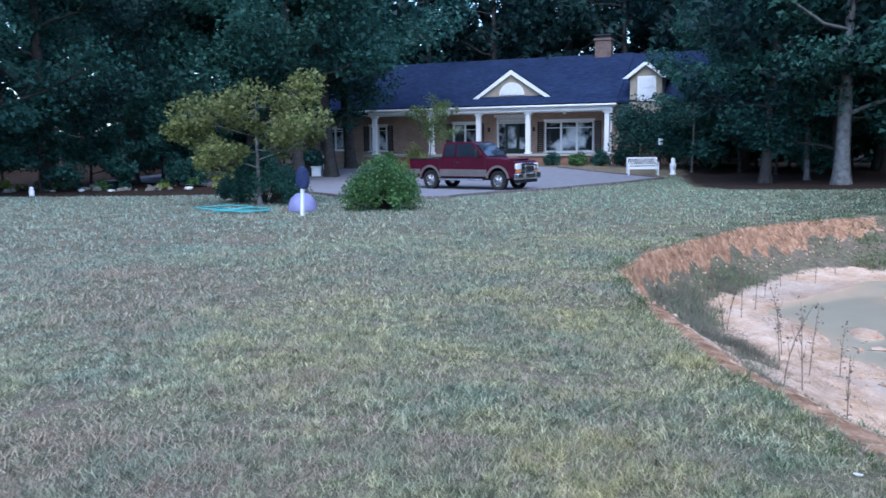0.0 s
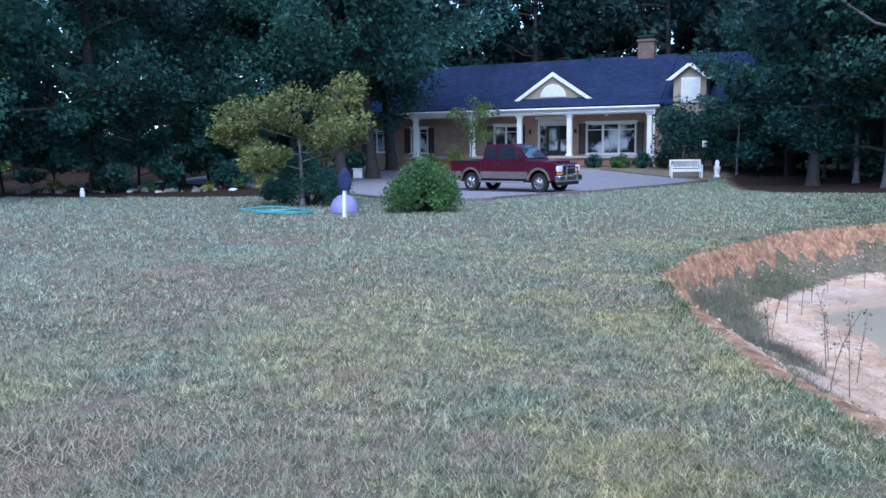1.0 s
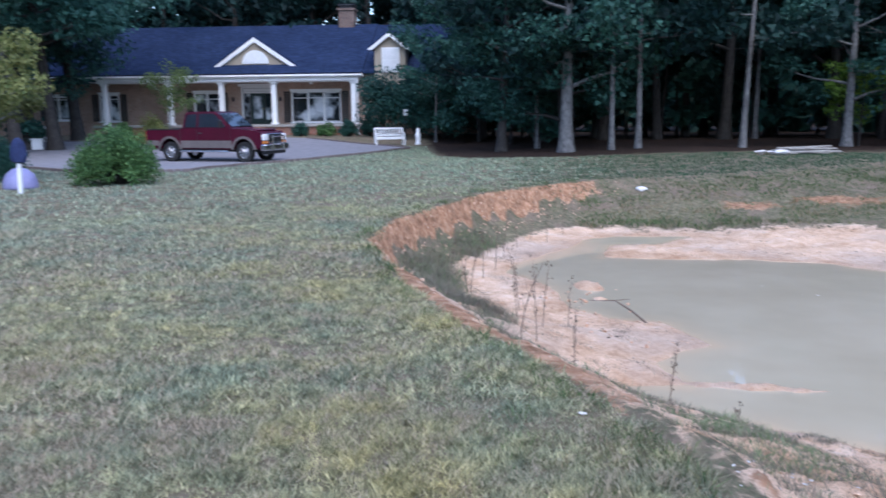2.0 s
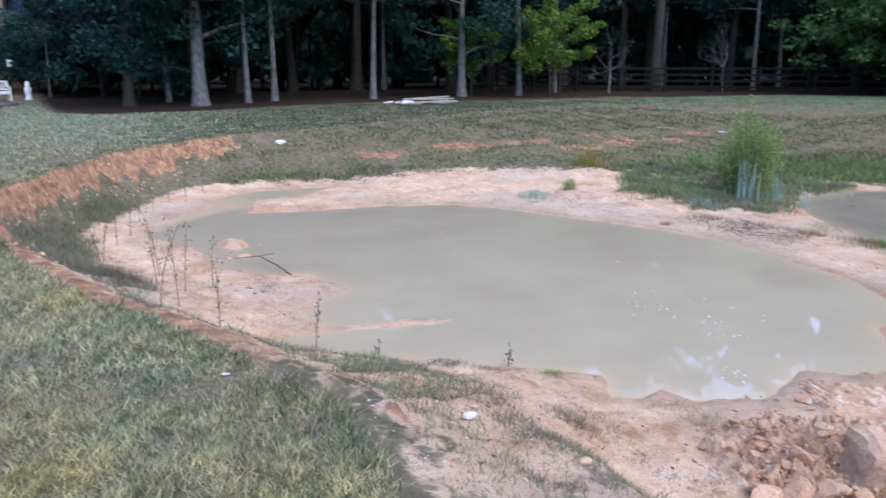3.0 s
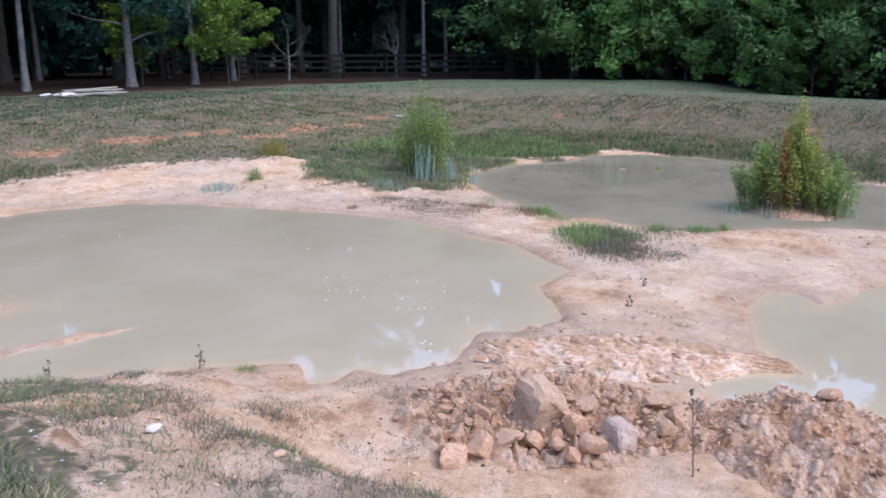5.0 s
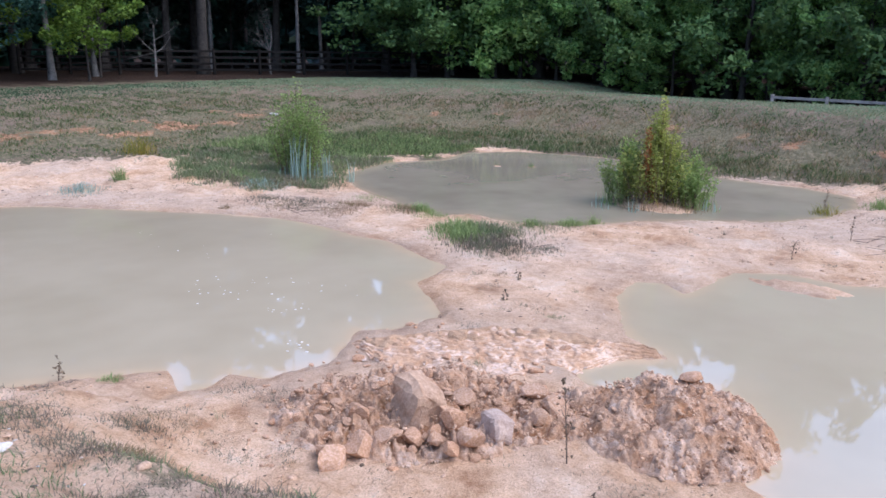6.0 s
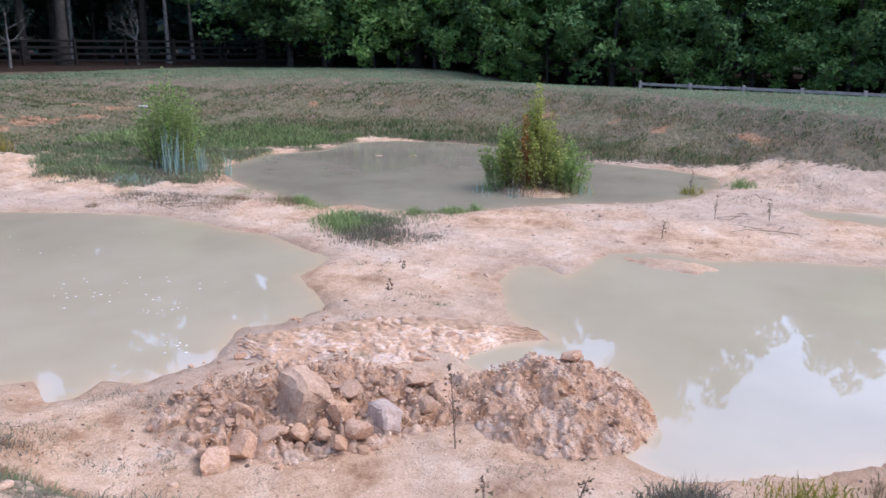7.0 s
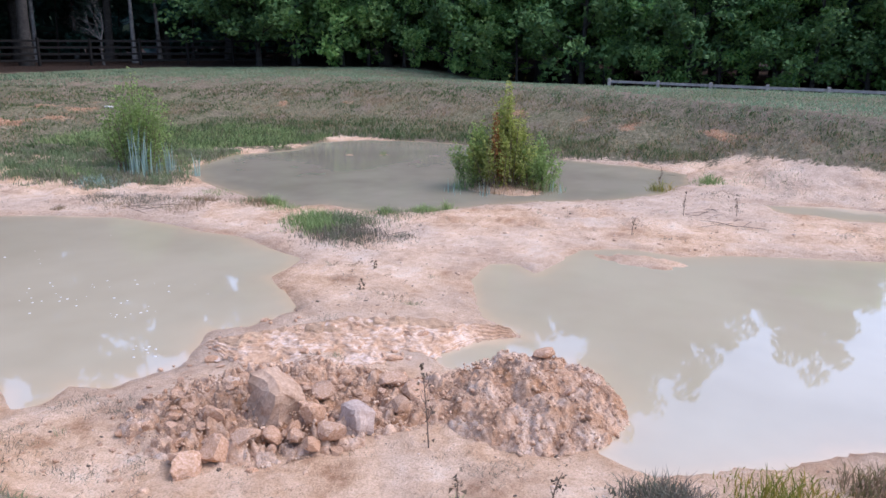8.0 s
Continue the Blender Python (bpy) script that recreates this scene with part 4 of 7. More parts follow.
a = [cab.verts.new((x, 0.05 + 0.2 * (z - 1.27), z)) for x, z in low]
b = [cab.verts.new((x, W - 0.05 - 0.2 * (z - 1.27), z)) for x, z in low]
cab.faces.new(a), cab.faces.new(b[::-1])
for i in range(6):
    j = (i + 1) % 6
    cab.faces.new((a[j], a[i], b[i], b[j]))
bmesh.ops.recalc_face_normals(cab, faces=cab.faces)
bmesh.ops.bevel(cab, geom=list(cab.edges), offset=0.03, segments=2, affect="EDGES", clamp_overlap=True)
part("cab", cab, RED, truck)


def cab_pane(pts, s, out=0.012):
    """Side glass on one flank, following the cab's inward slope."""
    bm, vs = bmesh.new(), []
    for x, z in pts:
        y = 0.05 + 0.2 * (z - 1.27) - out
        vs.append(bm.verts.new((x, y if s == 0 else W - y, z)))
    bm.faces.new(vs if s == 0 else vs[::-1])
    bmesh.ops.solidify(bm, geom=bm.faces[:], thickness=0.008)
    return bm


for s in (0, 1):
    part("side_window", cab_pane([(-2.86, 1.35), (-2.78, 1.82), (-2.28, 1.86), (-2.28, 1.35)], s), CARGLASS, truck)
    part("side_window", cab_pane([(-2.18, 1.35), (-2.18, 1.86), (-1.5, 1.87), (-1.38, 1.82), (-0.82, 1.35)], s), CARGLASS, truck)
ws = bmesh.new()
vs = [ws.verts.new(v) for v in ((-0.64, 0.16, 1.355), (-0.64, W - 0.16, 1.355), (-1.27, W - 0.24, 1.865), (-1.27, 0.24, 1.865))]
ws.faces.new(vs)
bmesh.ops.translate(ws, verts=ws.verts, vec=(0.02, 0, 0.02))
bmesh.ops.solidify(ws, geom=ws.faces[:], thickness=0.01)
part("windscreen", ws, CARGLASS, truck)
for y0, y1 in ((-0.012, 0.01), (W - 0.01, W + 0.012)):
    part("lower_panel", boxes(((-3.05, y0, 0.56), (-0.56, y1, 0.84)), ((-4.74, y0, 0.64), (-4.15, y1, 0.84)), bevel=0.005), TAN, truck)
    for cx in (0.0, -WB):
        ring = bmesh.new()
        pts = arch(cx, 0.5, 0.42, 0.5)
        outer = arch(cx, 0.59, 0.42, 0.5)
        prism(pts + outer[::-1], y0 - 0.02, y1 + 0.02, ring)
        part("wheel_flare", ring, TAN, truck)
    part("door_seam", boxes(((-3.06, y0 + 0.004, 0.6), (-3.04, y1 - 0.004, 1.26)), ((-2.24, y0 + 0.004, 0.6), (-2.23, y1 - 0.004, 1.28)), ((-0.62, y0 + 0.004, 0.6), (-0.61, y1 - 0.004, 1.27))), TRIM, truck)
    part("door_handle", boxes(((-2.14, y0 - 0.02, 1.1), (-1.98, y1, 1.15)), bevel=0.01), TRIM, truck)
    sy = -0.14 if y0 < 0.5 else W + 0.14
    part("running_board", rod(rod(rod(bmesh.new(), (-3.0, sy, 0.44), (-0.66, sy, 0.44), 0.04), (-2.7, sy, 0.44), (-2.7, W / 2, 0.55), 0.02), (-1.0, sy, 0.44), (-1.0, W / 2, 0.55), 0.02), CHROME, truck)
    my = -0.2 if y0 < 0.5 else W + 0.2
    mir = part("wing_mirror", boxes(((-1.0, my - 0.1, 1.34), (-0.88, my + 0.1, 1.62)), bevel=0.03), TRIM, truck)
    part("mirror_arm", rod(bmesh.new(), (-0.9, my, 1.42), (-0.88, 0.06 if y0 < 0.5 else W - 0.06, 1.4), 0.02), TRIM, mir)
part("bed_inside", boxes(((-4.68, 0.12, 1.0), (-3.14, W - 0.12, 1.262))), TRIM, truck)
for y in (0.01, W - 0.12):
    part("bed_rail", boxes(((-4.76, y, 1.25), (-3.1, y + 0.11, 1.285)), bevel=0.01), TRIM, truck)
part("bonnet_bulge", boxes(((-0.1, 0.35, 1.2), (0.66, W - 0.35, 1.275)), bevel=0.03), RED, truck)
part("grille", boxes(((0.86, 0.42, 0.74), (0.95, W - 0.42, 1.1)), bevel=0.02), CHROME, truck)
for k in range(4):
    part("grille_slot", boxes(((0.95, 0.48, 0.78 + 0.08 * k), (0.957, W - 0.48, 0.82 + 0.08 * k))), TRIM, truck)
for y in (0.03, W - 0.39):
    part("headlight", boxes(((0.76, y, 0.84), (0.945, y + 0.36, 1.08)), bevel=0.03), LAMP, truck)
    part("turn_signal", boxes(((0.8, y, 0.72), (0.94, y + 0.36, 0.82)), bevel=0.02), plain("amber_lens", (0.5, 0.16, 0.03), (0.6, 0.22, 0.05), 9, 0.2), truck)
part("front_bumper", boxes(((0.8, -0.03, 0.46), (1.05, W + 0.03, 0.7)), bevel=0.04), CHROME, truck)
part("air_dam", boxes(((0.78, 0.1, 0.32), (0.95, W - 0.1, 0.46)), bevel=0.02), TRIM, truck)
bm = bmesh.new()
for y in (0.5, W - 0.5):
    rod(bm, (1.08, y, 0.45), (1.1, y, 1.0), 0.035)
rod(bm, (1.1, 0.5, 1.0), (1.1, W - 0.5, 1.0), 0.035), rod(bm, (1.1, 0.5, 0.72), (1.1, W - 0.5, 0.72), 0.03)
part("brush_guard", bm, CHROME, truck)
part("rear_bumper", boxes(((-4.98, 0.0, 0.5), (-4.76, W, 0.68)), bevel=0.03), CHROME, truck)
part("chassis", boxes(((-4.5, 0.45, 0.4), (0.7, W - 0.45, 0.56))), TRIM, truck)
for y in (0.02, W - 0.14):
    part("tail_light", boxes(((-4.8, y, 0.86), (-4.76, y + 0.12, 1.2)), bevel=0.01), plain("red_lens", (0.3, 0.01, 0.01), (0.4, 0.02, 0.02), 9, 0.2), truck)


def wheel(cx, cy, face):
    """Tyre as a thick ring, with rim, hub and spokes facing out."""
    R_, n = 0.4, 28
    bm = bmesh.new()
    prof = [(0.24, -0.11), (0.34, -0.13), (0.385, -0.12), (0.4, -0.08), (0.4, 0.08), (0.385, 0.12), (0.34, 0.13), (0.24, 0.11)]
    rings = []
    for k in range(n):
        a = 2 * math.pi * k / n
        rings.append([bm.verts.new((cx + r * math.cos(a), cy + w, 0.4 + r * math.sin(a))) for r, w in prof])
    for k in range(n):
        p, q = rings[k], rings[(k + 1) % n]
        for i in range(len(prof)):
            j = (i + 1) % len(prof)
            bm.faces.new((p[i], p[j], q[j], q[i]))
    bmesh.ops.recalc_face_normals(bm, faces=bm.faces)
    w = part("wheel", bm, RUBBER, truck)
    y = cy + face * 0.08
    rim = bmesh.new()
    rod(rim, (cx, y - face * 0.1, 0.4), (cx, y - face * 0.05, 0.4), 0.24, 0.24, 24)
    for k in range(8):
        a = 2 * math.pi * k / 8
        rod(rim, (cx, y + face * 0.01, 0.4), (cx + 0.225 * math.cos(a), y, 0.4 + 0.225 * math.sin(a)), 0.035, 0.045, 6)
    for k in range(24):
        a, b2 = 2 * math.pi * k / 24, 2 * math.pi * (k + 1) / 24
        rod(rim, (cx + 0.23 * math.cos(a), y, 0.4 + 0.23 * math.sin(a)), (cx + 0.23 * math.cos(b2), y, 0.4 + 0.23 * math.sin(b2)), 0.02, 0.02, 5)
    part("rim", rim, CHROME, w)
    part("hub", rod(bmesh.new(), (cx, y, 0.4), (cx, y + face * 0.05, 0.4), 0.065, 0.05, 14), CHROME, w)


for cx in (0.0, -WB):
    wheel(cx, 0.15, -1)
    wheel(cx, W - 0.15, 1)

# ---- grass and weeds ----
def see_through(m, c):
    """Lets some light through a blade."""
    t = node(m, "ShaderNodeBsdfTranslucent")
    link(m, c, t.inputs[0])
    x = node(m, "ShaderNodeMixShader")
    x.inputs[0].default_value = 0.3
    link(m, bsdf(m).outputs[0], x.inputs[1])
    link(m, t.outputs[0], x.inputs[2])
    link(m, x.outputs[0], m.node_tree.nodes["Material Output"].inputs[0])


def grass_material(name, green1, green2, straw1, straw2, scale=0.5, bias=0.5):
    m = material(name, 0.9, 0, 0.04)
    co = coords(m)
    g = node(m, "ShaderNodeNewGeometry").outputs["Random Per Island"]
    f = calc(m, "ADD", calc(m, "MULTIPLY", noise_tex(m, scale, 5, 0.65, co), 1.5), calc(m, "MULTIPLY", g, 0.55))
    f = calc(m, "SUBTRACT", f, 0.75 + bias - 0.5)
    green = mix(m, g, green1, green2)
    straw = mix(m, noise_tex(m, 40, 2, co=co), straw1, straw2)
    c = mix(m, ramp(m, f, [(0.12, (0, 0, 0)), (0.45, (1, 1, 1))]), green, straw)
    link(m, c, bsdf(m).inputs["Base Color"])
    see_through(m, c)
    return m


def lawn_material():
    """Patches of olive, blue-green and withered pinkish brown, each blade its own shade."""
    m = material("lawn_blades", 0.9, 0, 0.04)
    co = coords(m)
    g = node(m, "ShaderNodeNewGeometry").outputs["Random Per Island"]
    hue = ramp(m, noise_tex(m, 0.45, 5, 0.7, co), [(0.40, (0.3, 0.33, 0.225)), (0.5, (0.41, 0.395, 0.235)), (0.6, (0.5, 0.445, 0.225))])
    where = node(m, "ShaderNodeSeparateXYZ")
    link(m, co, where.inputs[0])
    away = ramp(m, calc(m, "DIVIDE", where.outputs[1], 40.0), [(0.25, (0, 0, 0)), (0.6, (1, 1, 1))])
    # bluer towards the flower bed
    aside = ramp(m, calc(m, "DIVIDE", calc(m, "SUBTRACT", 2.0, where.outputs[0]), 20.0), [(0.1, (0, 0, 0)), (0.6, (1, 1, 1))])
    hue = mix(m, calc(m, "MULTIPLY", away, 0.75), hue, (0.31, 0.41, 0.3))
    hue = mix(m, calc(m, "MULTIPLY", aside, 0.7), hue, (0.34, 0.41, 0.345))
    hue = mix(m, 0.9, hue, ramp(m, noise_tex(m, 7, 5, 0.75, co), [(0.34, (0.4, 0.44, 0.42)), (0.5, (0.96, 0.96, 0.96)), (0.66, (1.6, 1.55, 1.48))]), "MULTIPLY")
    c = mix(m, 1.0, hue, ramp(m, g, [(0, (0.34, 0.36, 0.34)), (0.6, (1.05, 1.05, 1.05)), (1, (1.75, 1.7, 1.65))]), "MULTIPLY")
    dead = mix(m, g, (0.21, 0.155, 0.1), (0.6, 0.5, 0.37))
    f = calc(m, "ADD", noise_tex(m, 0.7, 6, 0.65, co), calc(m, "MULTIPLY", calc(m, "SUBTRACT", noise_tex(m, 5.5, 4, 0.6, co), 0.5), 0.8))
    f = calc(m, "ADD", f, calc(m, "MULTIPLY", calc(m, "SUBTRACT", g, 0.5), 0.35))
    f = calc(m, "SUBTRACT", f, calc(m, "MULTIPLY", away, 0.16))
    f = calc(m, "ADD", f, calc(m, "MULTIPLY", node(m, "ShaderNodeAttribute", attribute_name="dry").outputs["Fac"], 0.22))
    c = mix(m, ramp(m, f, [(0.54, (0, 0, 0)), (0.74, (1, 1, 1))]), c, dead)
    link(m, c, bsdf(m).inputs["Base Color"])
    see_through(m, c)
    return m


# patches where the lawn has withered: place and size
WITHERED = [(-5.7, 8.0, 1.3), (-5.0, 6.3, 0.7), (-3.2, 3.4, 0.9), (-2.3, 3.1, 0.5), (-7.0, 9.5, 1.0), (-0.9, 4.0, 0.3)]


def dryness(P):
    return np.max([np.exp(-((P[:, 0] - x) ** 2 + ((P[:, 1] - y) / 0.8) ** 2) / (r * r)) for x, y, r in WITHERED], axis=0)


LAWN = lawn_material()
LUSH = grass_material("lush_blades", (0.06, 0.13, 0.04), (0.2, 0.33, 0.11), (0.2, 0.22, 0.1), (0.4, 0.4, 0.25), 1.6, 0.7)
TEAL = grass_material("dam_blades", (0.15, 0.23, 0.135), (0.34, 0.46, 0.28), (0.22, 0.24, 0.13), (0.32, 0.33, 0.19), 0.35, 0.65)
# grass by the wood: the trees' shade is put into these darker greens
SHADED = grass_material("shaded_blades", (0.035, 0.075, 0.04), (0.1, 0.17, 0.095), (0.08, 0.12, 0.07), (0.15, 0.19, 0.115), 0.4, 0.7)
BANK_GREEN = grass_material("bank_weeds_green", (0.065, 0.11, 0.045), (0.165, 0.225, 0.095), (0.14, 0.14, 0.07), (0.27, 0.25, 0.135), 0.7, 0.6)
BANK_BROWN = grass_material("bank_weeds_brown", (0.2, 0.175, 0.085), (0.36, 0.31, 0.165), (0.25, 0.175, 0.105), (0.47, 0.345, 0.225), 0.7, 0.4)
TWIGGY = grass_material("grey_withered_twigs", (0.14, 0.145, 0.1), (0.27, 0.27, 0.2), (0.15, 0.115, 0.085), (0.31, 0.25, 0.2), 2.5, 0.52)
DULL = grass_material("dull_weeds", (0.135, 0.195, 0.09), (0.29, 0.365, 0.19), (0.2, 0.17, 0.12), (0.36, 0.31, 0.23), 0.8, 0.55)
DRY = grass_material("dry_weeds", (0.2, 0.17, 0.08), (0.3, 0.26, 0.13), (0.24, 0.155, 0.095), (0.44, 0.31, 0.21), 0.8, 0.4)
GREEN = grass_material("green_weeds", (0.16, 0.24, 0.085), (0.37, 0.46, 0.2), (0.22, 0.2, 0.1), (0.3, 0.3, 0.14), 0.8, 0.85)
BLUISH = grass_material("cattail_blades", (0.2, 0.31, 0.26), (0.44, 0.58, 0.52), (0.36, 0.36, 0.22), (0.45, 0.44, 0.3), 2.0, 0.8)
GOLD = grass_material("golden_weeds", (0.15, 0.17, 0.04), (0.34, 0.33, 0.07), (0.36, 0.24, 0.05), (0.42, 0.3, 0.08), 2.0, 0.6)


def blades(at, height, width, lean, rng, bend=0.5):
    """One bent tapering blade at each place (n, 3)."""
    n = len(at)
    az = rng.uniform(0, 2 * math.pi, n)
    d = np.stack([np.cos(az), np.sin(az), np.zeros(n)], 1)
    turn = rng.uniform(0, 2 * math.pi, n)
    s = np.stack([np.cos(turn), np.sin(turn), np.zeros(n)], 1) * (width / 2)[:, None]
    up = np.array([0, 0, 1.0])
    l = (rng.uniform(0.2, 1, n) * lean)[:, None]
    h = height[:, None]
    mid = at + up * h * 0.6 + d * h * l * 0.35
    tip = at + up * h * (1 - bend * l * 0.5) + d * h * l
    verts = np.stack([at - s, at + s, mid + s * 0.7, mid - s * 0.7, tip], 1).reshape(-1, 3)
    i = np.arange(n)[:, None] * 5
    faces = np.concatenate([i + np.array([[0, 1, 2]]), i + np.array([[0, 2, 3]]), i + np.array([[3, 2, 4]])])
    return verts, faces


def spikes(at, height, width, lean, rng):
    """The plainest blade, one pointed triangle, for turf seen by the thousand."""
    n = len(at)
    az, turn = rng.uniform(0, 2 * math.pi, n), rng.uniform(0, 2 * math.pi, n)
    s = np.stack([np.cos(turn), np.sin(turn), np.zeros(n)], 1) * (width / 2)[:, None]
    l = rng.uniform(0.1, 1, n) * lean
    tip = at + np.stack([np.cos(az) * l, np.sin(az) * l, np.full(n, 1.0)], 1) * (height / np.sqrt(1 + 0.5 * l * l))[:, None]
    return np.stack([at - s, at + s, tip], 1).reshape(-1, 3), np.arange(3 * n).reshape(-1, 3)


def meadow(name, P, height, width, lean, mat, label, seed, per=3, spread=0.03, category="grass", shape=None):
    """Many blades as one piece of stuff, standing on the ground at P."""
    r = R(seed)
    n = len(P)
    Q = np.repeat(P, per, 0) + r.normal(size=(n * per, 2)) * spread
    h = np.repeat(height, per) * r.uniform(0.55, 1.25, n * per)
    w = np.repeat(width, per) * r.uniform(0.7, 1.3, n * per)
    z = lie(Q)[0] - 0.01
    v, f = (shape or blades)(np.c_[Q, z], h, w, lean, r)
    me = quick_mesh(name, v, f, [mat])
    if mat is LAWN:
        at = me.attributes.new("dry", "FLOAT", "POINT")
        at.data.foreach_set("value", np.repeat(dryness(Q), len(v) // len(Q)).astype(np.float32))
    return tagged(new(name, me), label, category, kind="stuff")


def fan_points(count, az0, az1, d0, d1, seed):
    r = R(seed)
    az = np.radians(r.uniform(az0, az1, count))
    d = np.sqrt(r.uniform(d0 * d0, d1 * d1, count))
    return np.stack([0.4 + d * np.sin(az), -0.6 + d * np.cos(az)], 1)


def on_lawn(P):
    rim = lie(P)[1]
    shaded_litter = cover_at(P, rim, rim)[2]
    bare = np.clip(0.66 + 0.2 * wave(P, 1.3, 41) + 0.35 * wave(P, 0.45, 42) + 0.5 * wave(P, 0.17, 43) - 0.3 * dryness(P), 0.25, 1)
    keep = (rim < 0.03) & (shaded_litter < 0.45) & (inside_by(P, DRIVE) < 0.05) & (R(int(abs(P[0, 0]) * 1000) % 999).uniform(size=len(P)) < bare)
    return P[keep]


DRIVE = ragged([(0.4, 40.0), (-1.6, 34.8), (-3.6, 31.6), (-5.6, 29.6), (-6.6, 27.4), (-6.7, 25.8), (-8.6, 25.2), (-11.0, 26.6), (-14.0, 29.6), (-19.0, 33.0),
                (-30.0, 38.0), (-30.0, 44.5), (-16.0, 46.5), (-9.0, 48.6), (-5.6, 46.8), (-1.6, 42.6)], 0.12, 17, 1.0)

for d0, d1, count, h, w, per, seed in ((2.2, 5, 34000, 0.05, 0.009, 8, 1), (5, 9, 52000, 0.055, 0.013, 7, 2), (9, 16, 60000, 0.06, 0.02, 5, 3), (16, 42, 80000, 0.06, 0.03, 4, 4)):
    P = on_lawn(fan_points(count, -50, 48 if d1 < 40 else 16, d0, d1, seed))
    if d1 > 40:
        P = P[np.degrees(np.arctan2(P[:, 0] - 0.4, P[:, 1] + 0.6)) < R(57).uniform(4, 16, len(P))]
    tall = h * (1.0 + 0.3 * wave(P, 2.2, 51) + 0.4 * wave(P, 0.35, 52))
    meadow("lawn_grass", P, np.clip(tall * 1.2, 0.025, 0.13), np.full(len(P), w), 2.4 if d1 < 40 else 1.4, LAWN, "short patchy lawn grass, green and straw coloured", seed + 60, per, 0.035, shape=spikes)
# greener strip along the edge of the cut
P = fan_points(26000, 2, 100, 1.6, 11, 8)
r_ = lie(P)[1]
P = P[(-r_ < 2.2 * R(18).uniform(0, 1, len(P)) ** 2 + 0.5 * wave(P, 1.2, 90)) & (r_ < -0.02)]
P = P[R(181).uniform(size=len(P)) < 0.6 + 0.6 * wave(P, 0.3, 182)]
meadow("lawn_grass", P, np.clip(0.06 * (0.8 + 0.4 * wave(P, 1.0, 3) + 0.4 * wave(P, 0.25, 4)), 0.02, 0.1), np.full(len(P), 0.008), 1.5, LUSH, "longer green grass along the cut edge", 71, 7, 0.05, shape=spikes)
# ragged sods hanging over the lip of the cut
P = fan_points(60000, -4, 60, 3, 24, 19)
r_ = lie(P)[1]
P = P[(r_ > -0.2) & (r_ < 0.03) & (P[:, 0] < 7) & (wave(P, 0.8, 91) + 0.6 * wave(P, 0.3, 92) > 0.1)]
meadow("lip_grass", P, np.clip(0.1 + 0.05 * wave(P, 0.7, 93), 0.04, 0.2), np.full(len(P), 0.009), 1.7, BANK_GREEN, "dark ragged sods hanging over the cut", 78, 5, 0.05)
# grass on top of the dam and before the wood
P = fan_points(60000, 3, 102, 19, 43, 9)
z_, r_, w_ = lie(P)
t_ = np.clip(r_, 0, None) / (np.clip(r_, 0, None) + np.clip(-w_, 0, None) + 1e-6)
crest_p = P[(t_ < 0.1 + 0.05 * wave(P, 2.0, 5)) & (cover_at(P, r_, w_)[2] < 0.4)]
crest_p = crest_p[np.degrees(np.arctan2(crest_p[:, 0] - 0.4, crest_p[:, 1] + 0.6)) > R(58).uniform(4, 16, len(crest_p))]
# blades left of this ragged bearing take the colour that carries tree shade
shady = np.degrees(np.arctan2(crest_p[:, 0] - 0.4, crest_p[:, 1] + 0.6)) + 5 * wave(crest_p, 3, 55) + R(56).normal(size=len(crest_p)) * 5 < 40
for P_, mat, words, seed in ((crest_p[~shady], TEAL, "mown blue-green grass on the dam top", 72), (crest_p[shady], SHADED, "grass coloured dark for tree shade before the wood", 82)):
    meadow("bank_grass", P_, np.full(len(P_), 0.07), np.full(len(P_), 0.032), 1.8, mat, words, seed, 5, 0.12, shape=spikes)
# rough growth down the far bank
P = fan_points(60000, 12, 102, 13, 31, 10)
z_, r_, w_ = lie(P)
t_ = np.clip(r_, 0, None) / (np.clip(r_, 0, None) + np.clip(-w_, 0, None) + 1e-6)
cov = cover_at(P, r_, w_)
bank = (r_ > 0) & (w_ < -0.1) & (cov[0] < 0.45)
raw = cov[1]
bear = np.degrees(np.arctan2(P[:, 0] - 0.4, P[:, 1] + 0.6))
some = bank & (t_ > 0.2) & (t_ < 0.85) & (R(5).uniform(size=len(P)) < (0.18 + 0.35 * wave(P, 2.6, 61) + 0.4 * ease(48, 72, bear)) * (1 - 0.9 * raw))
meadow("bank_weeds", P[some], np.clip(0.09 + 0.06 * wave(P[some], 2.5, 7), 0.03, 0.22), np.full(some.sum(), 0.016), 1.3, BANK_BROWN, "dead brown and grey weeds on the clay bank", 73, 4, 0.1)
some = bank & (t_ > 0.06) & (R(15).uniform(size=len(P)) < (0.3 + 0.45 * wave(P, 3.1, 62) + 0.35 * ease(70, 45, bear) + 0.8 * ease(0.42, 0.2, t_) + 0.55 * ease(0.55, 0.72, t_)) * (1 - 0.85 * raw))
meadow("bank_weeds", P[some], np.clip(0.08 + 0.05 * wave(P[some], 2, 8) + 0.12 * ease(0.55, 0.8, t_[some]), 0.03, 0.3), np.full(some.sum(), 0.02), 1.3, BANK_GREEN, "dull green weeds on the clay bank", 74, 3, 0.1)
some = bank & (t_ > 0.62) & (P[:, 1] > 6) & (wave(P, 3.7, 63) > -0.3) & (np.hypot(P[:, 0] - 16, P[:, 1] - 12) < 5)
meadow("bank_weeds", P[some], np.full(some.sum(), 0.17), np.full(some.sum(), 0.016), 1.0, GREEN, "fresh green weeds at the pool's edge", 75, 5, 0.1)
